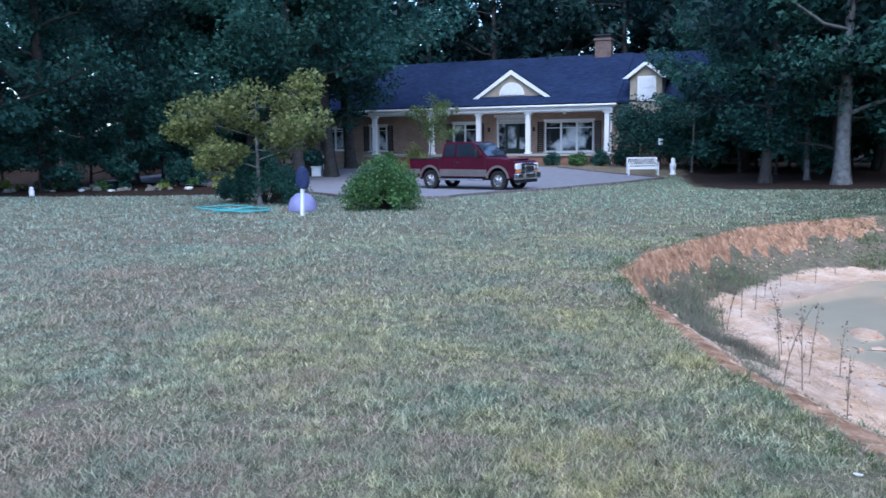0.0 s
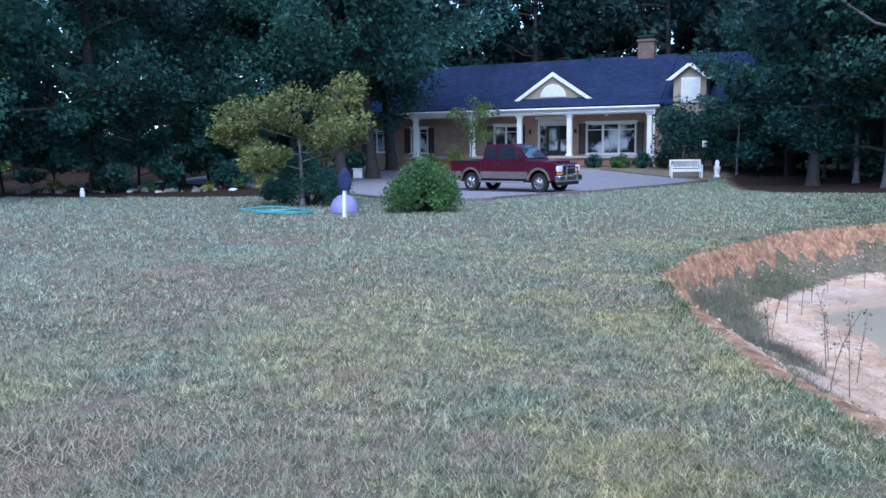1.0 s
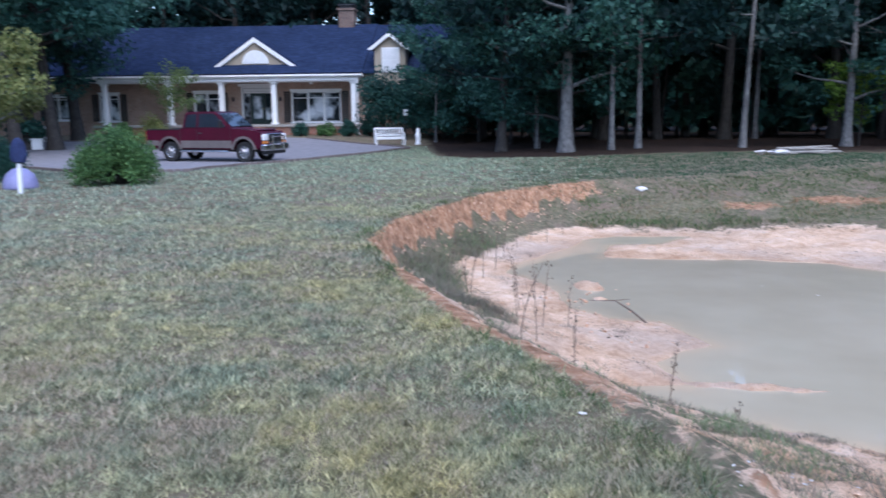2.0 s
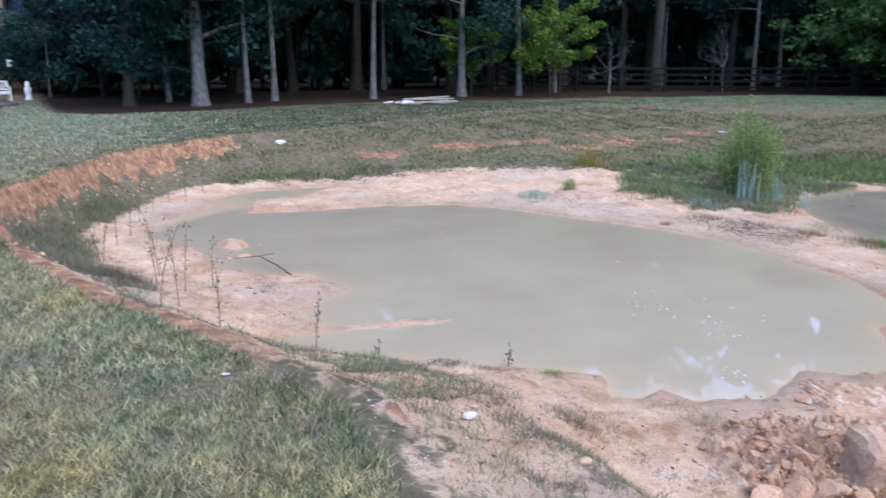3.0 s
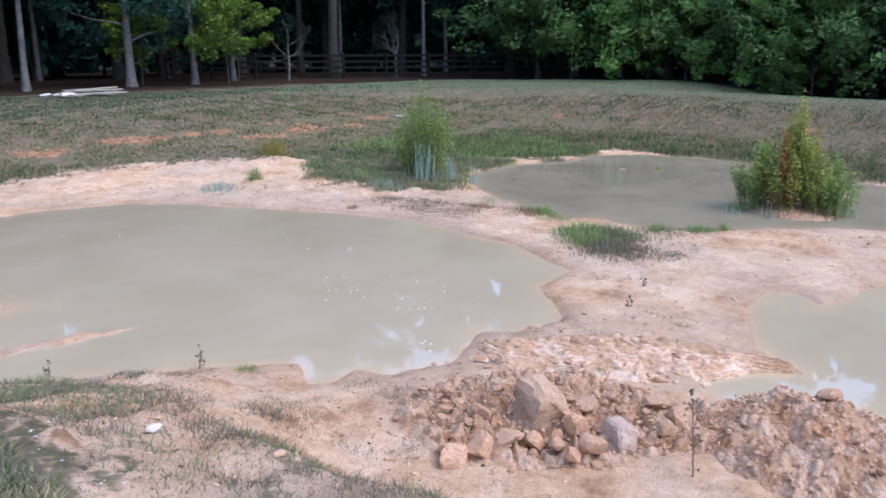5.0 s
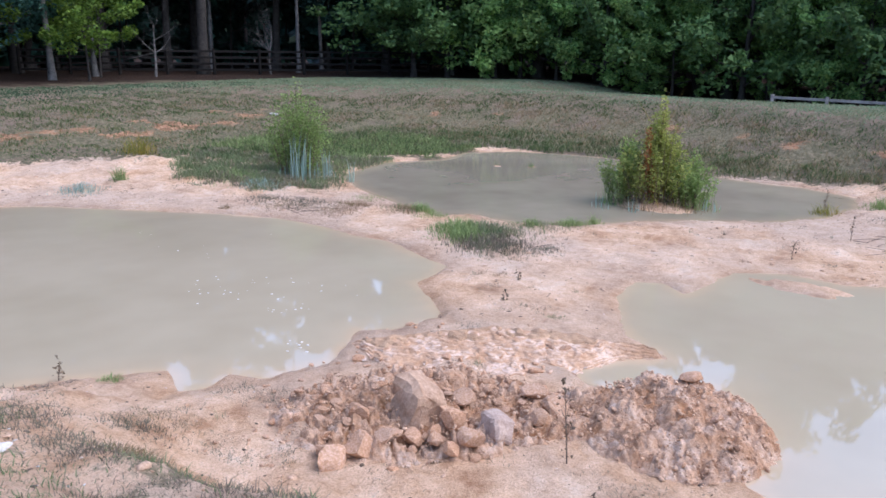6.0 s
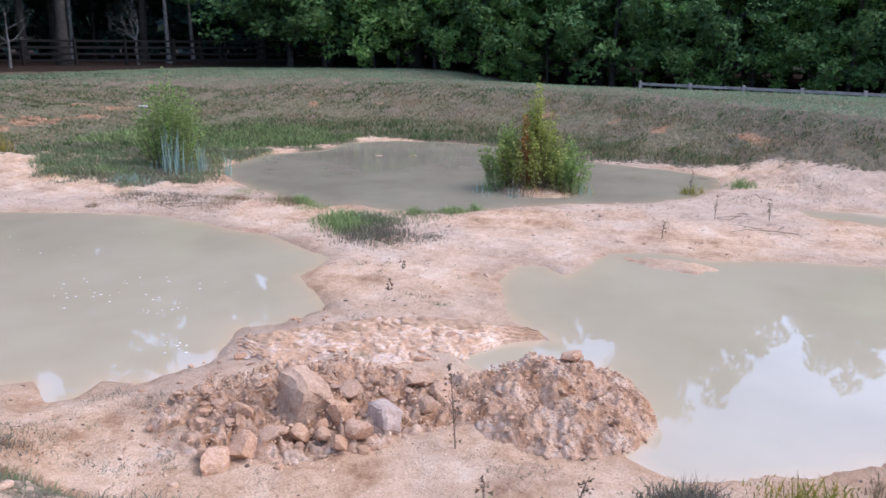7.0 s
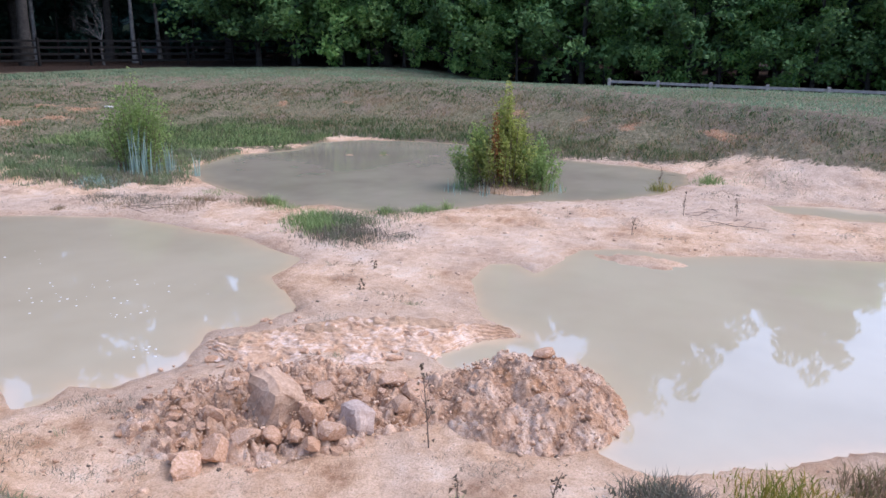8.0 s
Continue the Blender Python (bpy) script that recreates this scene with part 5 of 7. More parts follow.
# low green growth on the flat round the willow shrub
FLAT = np.array([(11.9, 12.9), (13.6, 14.9), (14.6, 14.3), (15.4, 13.3), (16.5, 12.2), (17.5, 11.4), (16.8, 10.7), (15.2, 11.2), (13.2, 10.0), (12.4, 10.5), (12.0, 11.35)])
P = np.stack([R(33).uniform(11.5, 17.8, 9000), R(34).uniform(9.8, 15.2, 9000)], 1)
P = P[(inside_by(P, FLAT) > 0.35 * wave(P, 0.9, 35)) & (lie(P)[2] < 0.02)]
meadow("shore_weeds", P, np.clip(0.14 + 0.08 * wave(P, 0.8, 36), 0.05, 0.28), np.full(len(P), 0.014), 1.0, DULL, "low olive-green weeds round the willow shrub", 79, 5, 0.06)
# thin wiry growth on the near slopes below the cut
P = fan_points(52000, -8, 100, 2.2, 17, 12)
z_, r_, w_ = lie(P)
t_ = np.clip(r_, 0, None) / (np.clip(r_, 0, None) + np.clip(-w_, 0, None) + 1e-6)
far_ = np.hypot(P[:, 0] - 3, P[:, 1] - 2) > 15.5
belt = (r_ > 0.42) & (t_ < 0.5 + 0.12 * wave(P, 1.2, 64)) & ~far_
some = belt & (R(6).uniform(size=len(P)) < 0.5 + 0.45 * wave(P, 1.4, 65) + 0.4 * wave(P, 0.4, 68) + 0.2 * ease(7, 10, P[:, 1]))
meadow("slope_weeds", P[some], np.clip((0.055 + 0.11 * ease(7, 10, P[some][:, 1])) * (1 + 0.5 * wave(P[some], 1.1, 9) + 0.5 * wave(P[some], 0.3, 69)), 0.025, 0.3), np.full(some.sum(), 0.0055), 1.5, TWIGGY, "thin grey-green weeds on the basin's slope", 76, 9, 0.07)
some = belt & (R(7).uniform(size=len(P)) < 0.2 + 0.5 * wave(P, 0.9, 70) + 0.25 * ease(8, 11, P[:, 1]))
meadow("slope_weeds", P[some], np.clip((0.06 + 0.14 * ease(8, 11, P[some][:, 1])) * (1 + 0.5 * wave(P[some], 0.5, 71)), 0.03, 0.32), np.full(some.sum(), 0.007), 1.2, DULL, "dark grey-green weeds below the cut", 80, 6, 0.06)
some = (r_ > 0.05) & (r_ < 0.7) & (P[:, 1] < 4.6) & (R(9).uniform(size=len(P)) < 0.45 + 0.6 * wave(P, 0.35, 72))
meadow("strip_weeds", P[some], np.clip(0.035 + 0.03 * wave(P[some], 0.3, 73), 0.015, 0.08), np.full(some.sum(), 0.005), 1.8, DULL, "low blue-grey weeds on the gritty strip", 81, 9, 0.06)
some = (r_ > 0.3) & (w_ < -0.12) & (t_ < 0.93) & ~far_ & (wave(P, 0.9, 66) + 0.7 * wave(P, 0.3, 67) > 0.5 + 0.5 * ease(4.5, 6, P[:, 0]))
meadow("mud_weeds", P[some], np.clip(0.04 + 0.03 * wave(P[some], 0.9, 10), 0.015, 0.09), np.full(some.sum(), 0.0045), 1.9, TWIGGY, "sparse withered tufts on the pale mud", 77, 6, 0.05)


def tuft(name, x, y, count, height, spread, mat, label, width=0.012, lean=0.5, seed=0, category="plant", group=""):
    """One clump of blades, an object of its own."""
    r = R(seed + int(abs(x * 37 + y * 91)))
    P = r.normal(size=(count, 2)) * spread
    z = lie(P + (x, y))[0]
    z0 = ground_z(x, y)
    h = height * r.uniform(0.5, 1.15, count) * np.exp(-((P ** 2).sum(1)) / (2.2 * spread) ** 2)
    v, f = blades(np.c_[P, z - z0 - 0.015], h, width * r.uniform(0.7, 1.3, count), lean, r)
    ob = new(name, quick_mesh(name, v, f, [mat]))
    ob.location = (x, y, z0)
    return tagged(ob, label, category, group, "stuff")

# ---- in and round the ponds ----
def rock_material():
    m = material("pink_tan_rock", 0.9, 0, 0.2)
    co = coords(m)
    o = node(m, "ShaderNodeObjectInfo").outputs["Random"]
    a, b = noise_tex(m, 6, 7, 0.7, co), noise_tex(m, 26, 6, 0.7, co)
    c = ramp(m, a, [(0.3, (0.46, 0.27, 0.155)), (0.45, (0.62, 0.43, 0.3)), (0.6, (0.73, 0.56, 0.44)), (0.72, (0.82, 0.71, 0.63))])
    c = mix(m, 0.8, c, ramp(m, o, [(0, (0.85, 0.72, 0.62)), (0.4, (1.0, 0.9, 0.84)), (0.7, (1.05, 0.84, 0.68)), (1, (1.12, 1.0, 0.92))]), "MULTIPLY")
    c = mix(m, 0.5, c, ramp(m, b, [(0.3, (0.55, 0.5, 0.48)), (0.65, (1.15, 1.12, 1.1))]), "MULTIPLY")
    link(m, c, bsdf(m).inputs["Base Color"])
    bump(m, calc(m, "ADD", a, b), 0.7, 0.02)
    return m


ROCK = rock_material()
GREY_ROCK = plain("grey_purple_rock", (0.33, 0.235, 0.185), (0.58, 0.455, 0.38), 9, 0.9, relief=0.7)
PALE_ROCK = plain("white_quartz", (0.55, 0.51, 0.48), (0.78, 0.75, 0.72), 9, 0.7, relief=0.4)
EARTH = plain("crumbled_clay", (0.38, 0.225, 0.135), (0.74, 0.52, 0.37), 7, 0.95, relief=0.9)


def rock_mesh(name, seed, mat, flat=0.75, rough=0.32, level=2):
    bm = bmesh.new()
    bmesh.ops.create_icosphere(bm, subdivisions=level, radius=1)
    r = R(seed)
    cuts = [(v / np.linalg.norm(v), r.uniform(0.42, 0.78)) for v in r.normal(size=(12, 3))]
    for v in bm.verts:
        p = np.array(v.co)
        for n, d in cuts:
            over = p @ n - d
            if over > 0:
                p = p - n * over
        p *= 1.25 + rough * 0.3 * noise.noise(Vector(p * 2.1) + Vector((seed, 0, 0))) + rough * 0.15 * noise.noise(Vector(p * 6) + Vector((0, seed, 0)))
        v.co = (p[0], p[1] * 0.85, p[2] * flat)
    me = bpy.data.meshes.new(name)
    bm.to_mesh(me)
    bm.free()
    me.materials.append(mat)
    return me


PALE_SLAB = plain("pale_pink_strata", (0.55, 0.38, 0.28), (0.84, 0.72, 0.63), 10, 0.9, relief=0.8)
ROCKS = [rock_mesh("rock", s, ROCK, 0.55 + 0.08 * (s % 4), level=2) for s in range(9)]
SLABS = [rock_mesh("slab", 40 + s, ROCK if s % 2 else PALE_SLAB, 0.22, level=2) for s in range(4)]

# the dug-up heap: a crumbled mound with rocks in it
HC = np.array([5.7, 1.8])
# two lobes: broken rock, and a mound of fine spoil; place, direction, half length, half width, height
LOBES = [(np.array([5.52, 2.56]), np.array([0.63, -0.776]), 1.2, 0.86, 0.2), (np.array([6.42, 0.82]), np.array([0.25, -0.968]), 0.8, 0.86, 0.27),
         (np.array([5.95, 1.75]), np.array([0.63, -0.776]), 0.7, 0.5, 0.15)]


def heap_rise(P):
    """How high the heap stands above the mud."""
    tops = []
    for c, u, a, b, h in LOBES:
        q = P - c
        e = 1 - (q @ u / a) ** 2 - (q @ np.array([-u[1], u[0]]) / b) ** 2
        tops.append(h * np.sqrt(np.clip(e, 0, 1)))
    return np.max(tops, axis=0)


def broken(P, size, seed):
    """Ground split into blocks: each block's own level and tilt, with cracks between them."""
    r = np.random.RandomState(seed)
    n = int(3.2 * 4.2 / (size * size))
    c = np.stack([r.uniform(4.3, 7.5, n), r.uniform(-0.3, 3.9, n)], 1)
    level, tilt = r.uniform(-1, 1, n), r.normal(size=(n, 2))
    out = np.zeros(len(P))
    for a in range(0, len(P), 2000):
        q = P[a:a + 2000]
        d = np.hypot(q[:, None, 0] - c[None, :, 0], q[:, None, 1] - c[None, :, 1])
        first = d.argmin(1)
        near = d[np.arange(len(q)), first]
        d[np.arange(len(q)), first] = 9
        gap = d.min(1) - near
        out[a:a + 2000] = 0.6 * level[first] + 0.7 * ((q - c[first]) * tilt[first]).sum(1) / size - 1.5 * np.exp(-gap / (0.12 * size))
    return out


def heap_z(P):
    rise = heap_rise(P)
    return np.maximum(lie(P)[0], WATER - 0.06) - 0.03 + rise * (0.9 + 0.2 * wave(P, 0.6, 81)) + np.minimum(1, rise / 0.08) * (0.02 * wave(P, 0.22, 82) + 0.012 * wave(P, 0.09, 83))


def heap_spot(rng, lobe=None, reach=1.0):
    """A place on the heap, picked at random."""
    c, u, a, b, h = LOBES[rng.randint(2) if lobe is None else lobe]
    t, d = rng.uniform(0, 6.283), reach * rng.uniform(0, 1) ** 0.5
    return c + u * a * d * math.cos(t) + np.array([-u[1], u[0]]) * b * d * math.sin(t)


def spoil_material():
    """Broken clay and rotten rock: tan faces, orange stains, dark brown in the relief's hollows."""
    m = material("broken_clay_rock", 0.95, 0, 0.15)
    co = coords(m)
    a, b, g = noise_tex(m, 4, 6, 0.7, co), noise_tex(m, 17, 7, 0.75, co), noise_tex(m, 70, 5, 0.7, co)
    c = ramp(m, a, [(0.35, (0.44, 0.245, 0.135)), (0.48, (0.58, 0.38, 0.255)), (0.6, (0.66, 0.49, 0.375)), (0.7, (0.74, 0.62, 0.52))])
    c = mix(m, 0.85, c, ramp(m, b, [(0.32, (0.5, 0.4, 0.33)), (0.5, (0.95, 0.92, 0.9)), (0.68, (1.2, 1.18, 1.15))]), "MULTIPLY")
    c = mix(m, 0.5, c, ramp(m, g, [(0.35, (0.7, 0.66, 0.62)), (0.6, (1.1, 1.1, 1.1))]), "MULTIPLY")
    link(m, c, bsdf(m).inputs["Base Color"])
    bump(m, calc(m, "ADD", b, calc(m, "MULTIPLY", g, 0.5)), 0.8, 0.03)
    return m


SPOIL = spoil_material()
rock_pile = thing("rock_pile", pose(HC[0], HC[1], 0), "heap of crumbled orange clay and pink-tan rocks on mud", "rock pile")
k = 250
U, V = np.meshgrid(np.linspace(4.4, 7.4, k), np.linspace(-0.2, 3.7, k))
P = np.stack([U.ravel(), V.ravel()], 1)
inside = heap_rise(P) > 0.004
idx = np.arange(k * k).reshape(k, k)
f = np.stack([idx[:-1, :-1], idx[1:, :-1], idx[1:, 1:], idx[:-1, 1:]], -1).reshape(-1, 4)
f = f[inside[f].all(1)]
used = np.unique(f)
remap = np.zeros(k * k, int)
remap[used] = np.arange(len(used))
P = P[used]
rocky = np.clip(heap_rise(P) / 0.1, 0, 1) * np.clip(0.3 + 0.9 * ease(0.9, 1.9, P[:, 1] - 0.15 * (P[:, 0] - 6)), 0, 1)
fine_ = np.clip(heap_rise(P) / 0.06, 0, 1)
heap_me = quick_mesh("clay_mound", np.c_[P - HC, heap_z(P) + rocky * (0.06 * broken(P, 0.2, 5) + 0.026 * broken(P, 0.085, 6)) + fine_ * 0.014 * broken(P, 0.05, 7)], remap[f], [SPOIL])
heap_me.flip_normals() if heap_me.polygons[0].normal.z < 0 else None
part_mesh("clay_mound", heap_me, rock_pile, "crumbled orange-brown clay")
rp = R(77)


def block(a, b, c, seed):
    """A broken block of stone with uneven faces and worn edges."""
    bm = boxes(((-a, -b, -c), (a, b, c)), bevel=0.25 * min(a, b, c))
    bmesh.ops.triangulate(bm, faces=bm.faces)
    bmesh.ops.subdivide_edges(bm, edges=bm.edges, cuts=3, use_grid_fill=True)
    for v in bm.verts:
        n = noise.noise_vector(v.co * 4.5 + Vector((seed, 0, 0))) * 0.5 + noise.noise_vector(v.co * 13 + Vector((0, seed, 0))) * 0.2
        v.co = v.co * (1 - 0.12 * v.co.z / c) + n * min(a, b, c)
    return bm


def pile_rock(x, y, size, me, turn=None, sunk=0.3, mat=None, label="", tall=1.0):
    ob = part_mesh("rock", me, rock_pile, label)
    z = float(heap_z(np.array([[x, y]]))[0])
    ob.matrix_basis = Matrix.LocRotScale((x - HC[0], y - HC[1], z + size * tall * (0.55 - sunk)),
                                         Euler((rp.uniform(-0.5, 0.5), rp.uniform(-0.5, 0.5), rp.uniform(0, 6.3) if turn is None else turn)), (size, size, size * tall))
    return ob


GREY = [rock_mesh("rock", 60 + s, GREY_ROCK, 0.7) for s in range(2)]
boulder = part("rock", block(0.2, 0.14, 0.18, 71), plain("tan_boulder", (0.32, 0.195, 0.12), (0.6, 0.42, 0.3), 5, 0.9, relief=0.9), rock_pile, "big tan boulder, the largest of the heap")
boulder.matrix_basis = Matrix.Translation((5.3 - HC[0], 2.44 - HC[1], -0.74)) @ Euler((0.25, -0.2, 1.2)).to_matrix().to_4x4()
slab = part("rock", block(0.115, 0.085, 0.1, 72), GREY_ROCK, rock_pile, "grey-purple slab of rock")
slab.matrix_basis = Matrix.Translation((5.42 - HC[0], 1.83 - HC[1], -0.83)) @ Euler((0.3, 0.25, 1.05)).to_matrix().to_4x4()
for x, y, size in ((4.99, 2.26, 0.085), (5.04, 2.1, 0.09), (5.1, 2.18, 0.06), (5.16, 1.9, 0.1), (5.72, 1.62, 0.08), (4.66, 2.53, 0.12), (4.5, 2.6, 0.14), (4.55, 2.72, 0.1), (4.82, 2.42, 0.09), (5.0, 1.95, 0.07), (5.25, 2.1, 0.1),
                   (5.0, 2.75, 0.09), (5.6, 2.2, 0.1), (6.0, 1.6, 0.11), (6.1, 1.85, 0.12), (7.1, 0.85, 0.1)):
    pile_rock(x, y, size, ROCKS[rp.randint(9)])
for i in range(150):
    p = heap_spot(rp, 0 if i % 5 else 1, 1.05)
    pile_rock(p[0], p[1], rp.uniform(0.02, 0.055) * (1.3 if rp.uniform() < 0.12 else 0.9) * (1 if i % 5 else 0.7), ROCKS[rp.randint(9)], sunk=0.35)
bits_v, bits_f = [], []
CRUMBS = [rock_mesh("crumb", 20 + s, ROCK, 0.8, 0.5, 1) for s in range(4)]
rock_co = [np.array([v.co for v in me.vertices]) for me in CRUMBS]
rock_fa = [np.array([p.vertices for p in me.polygons]) for me in CRUMBS]
n0 = 0
for i in range(5200):
    p = heap_spot(rp, 1 if i % 5 < 2 else 0, 1.15)
    j, s = rp.randint(4), rp.uniform(0.004, 0.011) * (2.2 if i % 11 == 0 else 1)
    z = float(heap_z(p[None])[0])
    q = Euler(tuple(rp.uniform(0, 6, 3))).to_matrix()
    bits_v.append(rock_co[j] @ np.array(q) * s + (p[0] - HC[0], p[1] - HC[1], z + 0.2 * s))
    bits_f.append(rock_fa[j] + n0)
    n0 += len(rock_co[j])
rubble = part_mesh("rubble", quick_mesh("rubble", np.concatenate(bits_v), np.concatenate(bits_f), [EARTH]), rock_pile)
tagged(rubble, kind="stuff")

# the low broken ledge behind the heap
ledge = thing("rock_ledge", pose(7.0, 2.6, 0), "low ledge of layered pinkish rock at the water", "rock ledge")
LEDGE = np.array([(6.4, 4.02), (7.62, 3.05), (7.85, 1.3)])


def along(s):
    """The ledge's back edge, bent round towards the water, and the way to its front."""
    s = np.asarray(s)[:, None]
    line = LEDGE[0] * (1 - s) ** 2 + 2 * LEDGE[1] * s * (1 - s) + LEDGE[2] * s * s
    d = 2 * (1 - s) * (LEDGE[1] - LEDGE[0]) + 2 * s * (LEDGE[2] - LEDGE[1])
    d /= np.linalg.norm(d, axis=1)[:, None]
    return line, np.stack([d[:, 1], -d[:, 0]], 1)


def strata_material():
    """Thin level beds, white-pink and orange by turns, with stains."""
    m = material("pale_layered_rock", 0.9, 0, 0.2)
    co = coords(m)
    where = node(m, "ShaderNodeSeparateXYZ")
    link(m, co, where.inputs[0])
    a, b = noise_tex(m, 3.5, 6, 0.7, co), noise_tex(m, 24, 7, 0.75, co)
    bed = node(m, "ShaderNodeTexNoise", Scale=1.0, Detail=4.0)
    squash = node(m, "ShaderNodeMapping")
    squash.inputs["Scale"].default_value = (5.0, 5.0, 70.0)
    link(m, co, squash.inputs[0])
    link(m, squash.outputs[0], bed.inputs["Vector"])
    c = ramp(m, bed.outputs["Fac"], [(0.33, (0.46, 0.27, 0.16)), (0.45, (0.6, 0.41, 0.285)), (0.56, (0.74, 0.58, 0.47)), (0.68, (0.52, 0.34, 0.22))])
    c = mix(m, ramp(m, a, [(0.42, (0.8, 0.8, 0.8)), (0.58, (0, 0, 0))]), c, (0.47, 0.29, 0.175))
    c = mix(m, 0.7, c, ramp(m, b, [(0.33, (0.5, 0.42, 0.36)), (0.5, (1, 0.98, 0.96)), (0.66, (1.15, 1.15, 1.15))]), "MULTIPLY")
    link(m, c, bsdf(m).inputs["Base Color"])
    bump(m, b, 0.7, 0.02)
    return m


STRATA = strata_material()
ns, no = 420, 90
S_, O_ = np.meshgrid(np.linspace(0, 1, ns), np.linspace(0, 1, no))
line, ahead = along(S_.ravel())
reach = 1.0 * ease(0, 0.1, S_.ravel()) * ease(1.0, 0.66, S_.ravel()) + 0.03
P = line + ahead * (O_.ravel() * reach)[:, None]
fall = O_.ravel() + 0.16 * wave(P, 0.5, 151) + 0.08 * wave(P, 0.2, 152) + 0.02 * wave(P, 0.07, 153)
level = np.floor(np.clip((1 - fall) * 6, 0, 6))
tread = np.clip((1 - fall) * 6, 0, 6) - level
height = 0.02 * (level + ease(0.0, 0.22, tread)) + 0.006 * wave(P, 0.14, 154) + 0.002 * wave(P, 0.04, 155)
height *= ease(0, 0.05, S_.ravel()) * ease(1, 0.97, S_.ravel())
Zs = np.maximum(lie(P)[0] - 0.02, WATER - 0.03) + 0.75 * height * ease(-0.03, 0.1, O_.ravel())
idx = np.arange(ns * no).reshape(no, ns)
f = np.stack([idx[:-1, :-1], idx[1:, :-1], idx[1:, 1:], idx[:-1, 1:]], -1).reshape(-1, 4)
bed_me = quick_mesh("stratum", np.c_[P - (7.0, 2.6), Zs], f, [STRATA])
bed_me.materials.append(plain("orange_brown_bed", (0.26, 0.155, 0.09), (0.58, 0.39, 0.25), 11, 0.9, relief=0.9))
bed_me.polygons.foreach_set("material_index", (level[f[:, 0]] >= 5).astype(np.int32))
bed_me.flip_normals() if bed_me.polygons[0].normal.z < 0 else None
part_mesh("stratum", bed_me, ledge)
for i in range(70):
    line, ahead = along([rp.uniform(0, 0.8)])
    off = rp.uniform(0.08, 0.85)
    x, y = line[0] + ahead[0] * off
    size = rp.uniform(0.015, 0.05)
    ob = part_mesh("slab", SLABS[rp.randint(4)] if rp.uniform() < 0.6 else ROCKS[rp.randint(9)], ledge)
    ob.matrix_basis = Matrix.LocRotScale((x - 7.0, y - 2.6, max(ground_z(x, y), WATER) + size * 0.1 + 0.05 * max(0, 0.8 - off)),
                                         Euler((rp.uniform(-0.2, 0.2), rp.uniform(-0.2, 0.2), rp.uniform(0, 6))), (size * 1.3, size, size))

# loose stones
def stone(x, y, size, me, label, turn=0.0):
    ob = new("stone", me)
    ob.matrix_basis = Matrix.LocRotScale((x, y, max(ground_z(x, y), WATER) + size * 0.25), Euler((0.1, 0.1, turn)), (size, size, size))
    return tagged(ob, label, "stone", "loose stones")


QUARTZ = [rock_mesh("stone", 90 + s, PALE_ROCK, 0.5) for s in range(3)]
stone(2.72, 3.38, 0.05, QUARTZ[0], "white quartz stone lying on the clay")
stone(1.42, 4.1, 0.024, QUARTZ[1], "small white stone in the lawn's edge")
for i in range(26):
    stone(2.0 + rp.uniform(0, 0.9), 2.6 + rp.uniform(0, 1.1), rp.uniform(0.005, 0.014), QUARTZ[i % 3], "pale pebble on the bare slope", rp.uniform(0, 6))
stone(7.25, 3.83, 0.05, ROCKS[2], "tan stone at the water's edge")
stone(20.2, 18.0, 0.13, QUARTZ[2], "white stone on the far bank")
stone(6.6, 20.6, 0.15, QUARTZ[0], "white stone on the far bank")
for i in range(60):
    a = rp.uniform(0, 1)
    x, y = 4.2 + 3.2 * rp.uniform(), 2.6 + 1.6 * rp.uniform() - 0.3 * a
    stone(x, y, rp.uniform(0.008, 0.03), ROCKS[i % 9], "clay crumb scattered on the mud", rp.uniform(0, 6))
for i in range(40):
    stone(2.4 + 1.4 * rp.uniform(), 8.6 + 3.5 * rp.uniform(), rp.uniform(0.01, 0.035), ROCKS[i % 9], "clay crumb scattered on the mud", rp.uniform(0, 6))

# clods of raw clay fallen from the cut
clods_v, clods_f, n0 = [], [], 0
P = fan_points(7000, -4, 40, 5, 23, 29)
r_ = lie(P)[1]
P = P[(r_ > 0.08) & (r_ < 0.75) & (P[:, 0] < 6) & (R(30).uniform(size=len(P)) < 0.12 + 0.6 * ease(7, 9.5, P[:, 1]))]
for p in P:
    j, s = rp.randint(4), rp.uniform(0.01, 0.035) * (1.6 if rp.uniform() < 0.08 else 1)
    clods_v.append(rock_co[j] @ np.array(Euler(tuple(rp.uniform(0, 6, 3))).to_matrix()) * s + (p[0], p[1], ground_z(*p) + 0.2 * s))
    clods_f.append(rock_fa[j] + n0)
    n0 += len(rock_co[j])
tagged(new("clay_clods", quick_mesh("clay_clods", np.concatenate(clods_v), np.concatenate(clods_f), [EARTH])), "crumbled clods of orange clay below the cut", "clods", kind="stuff")

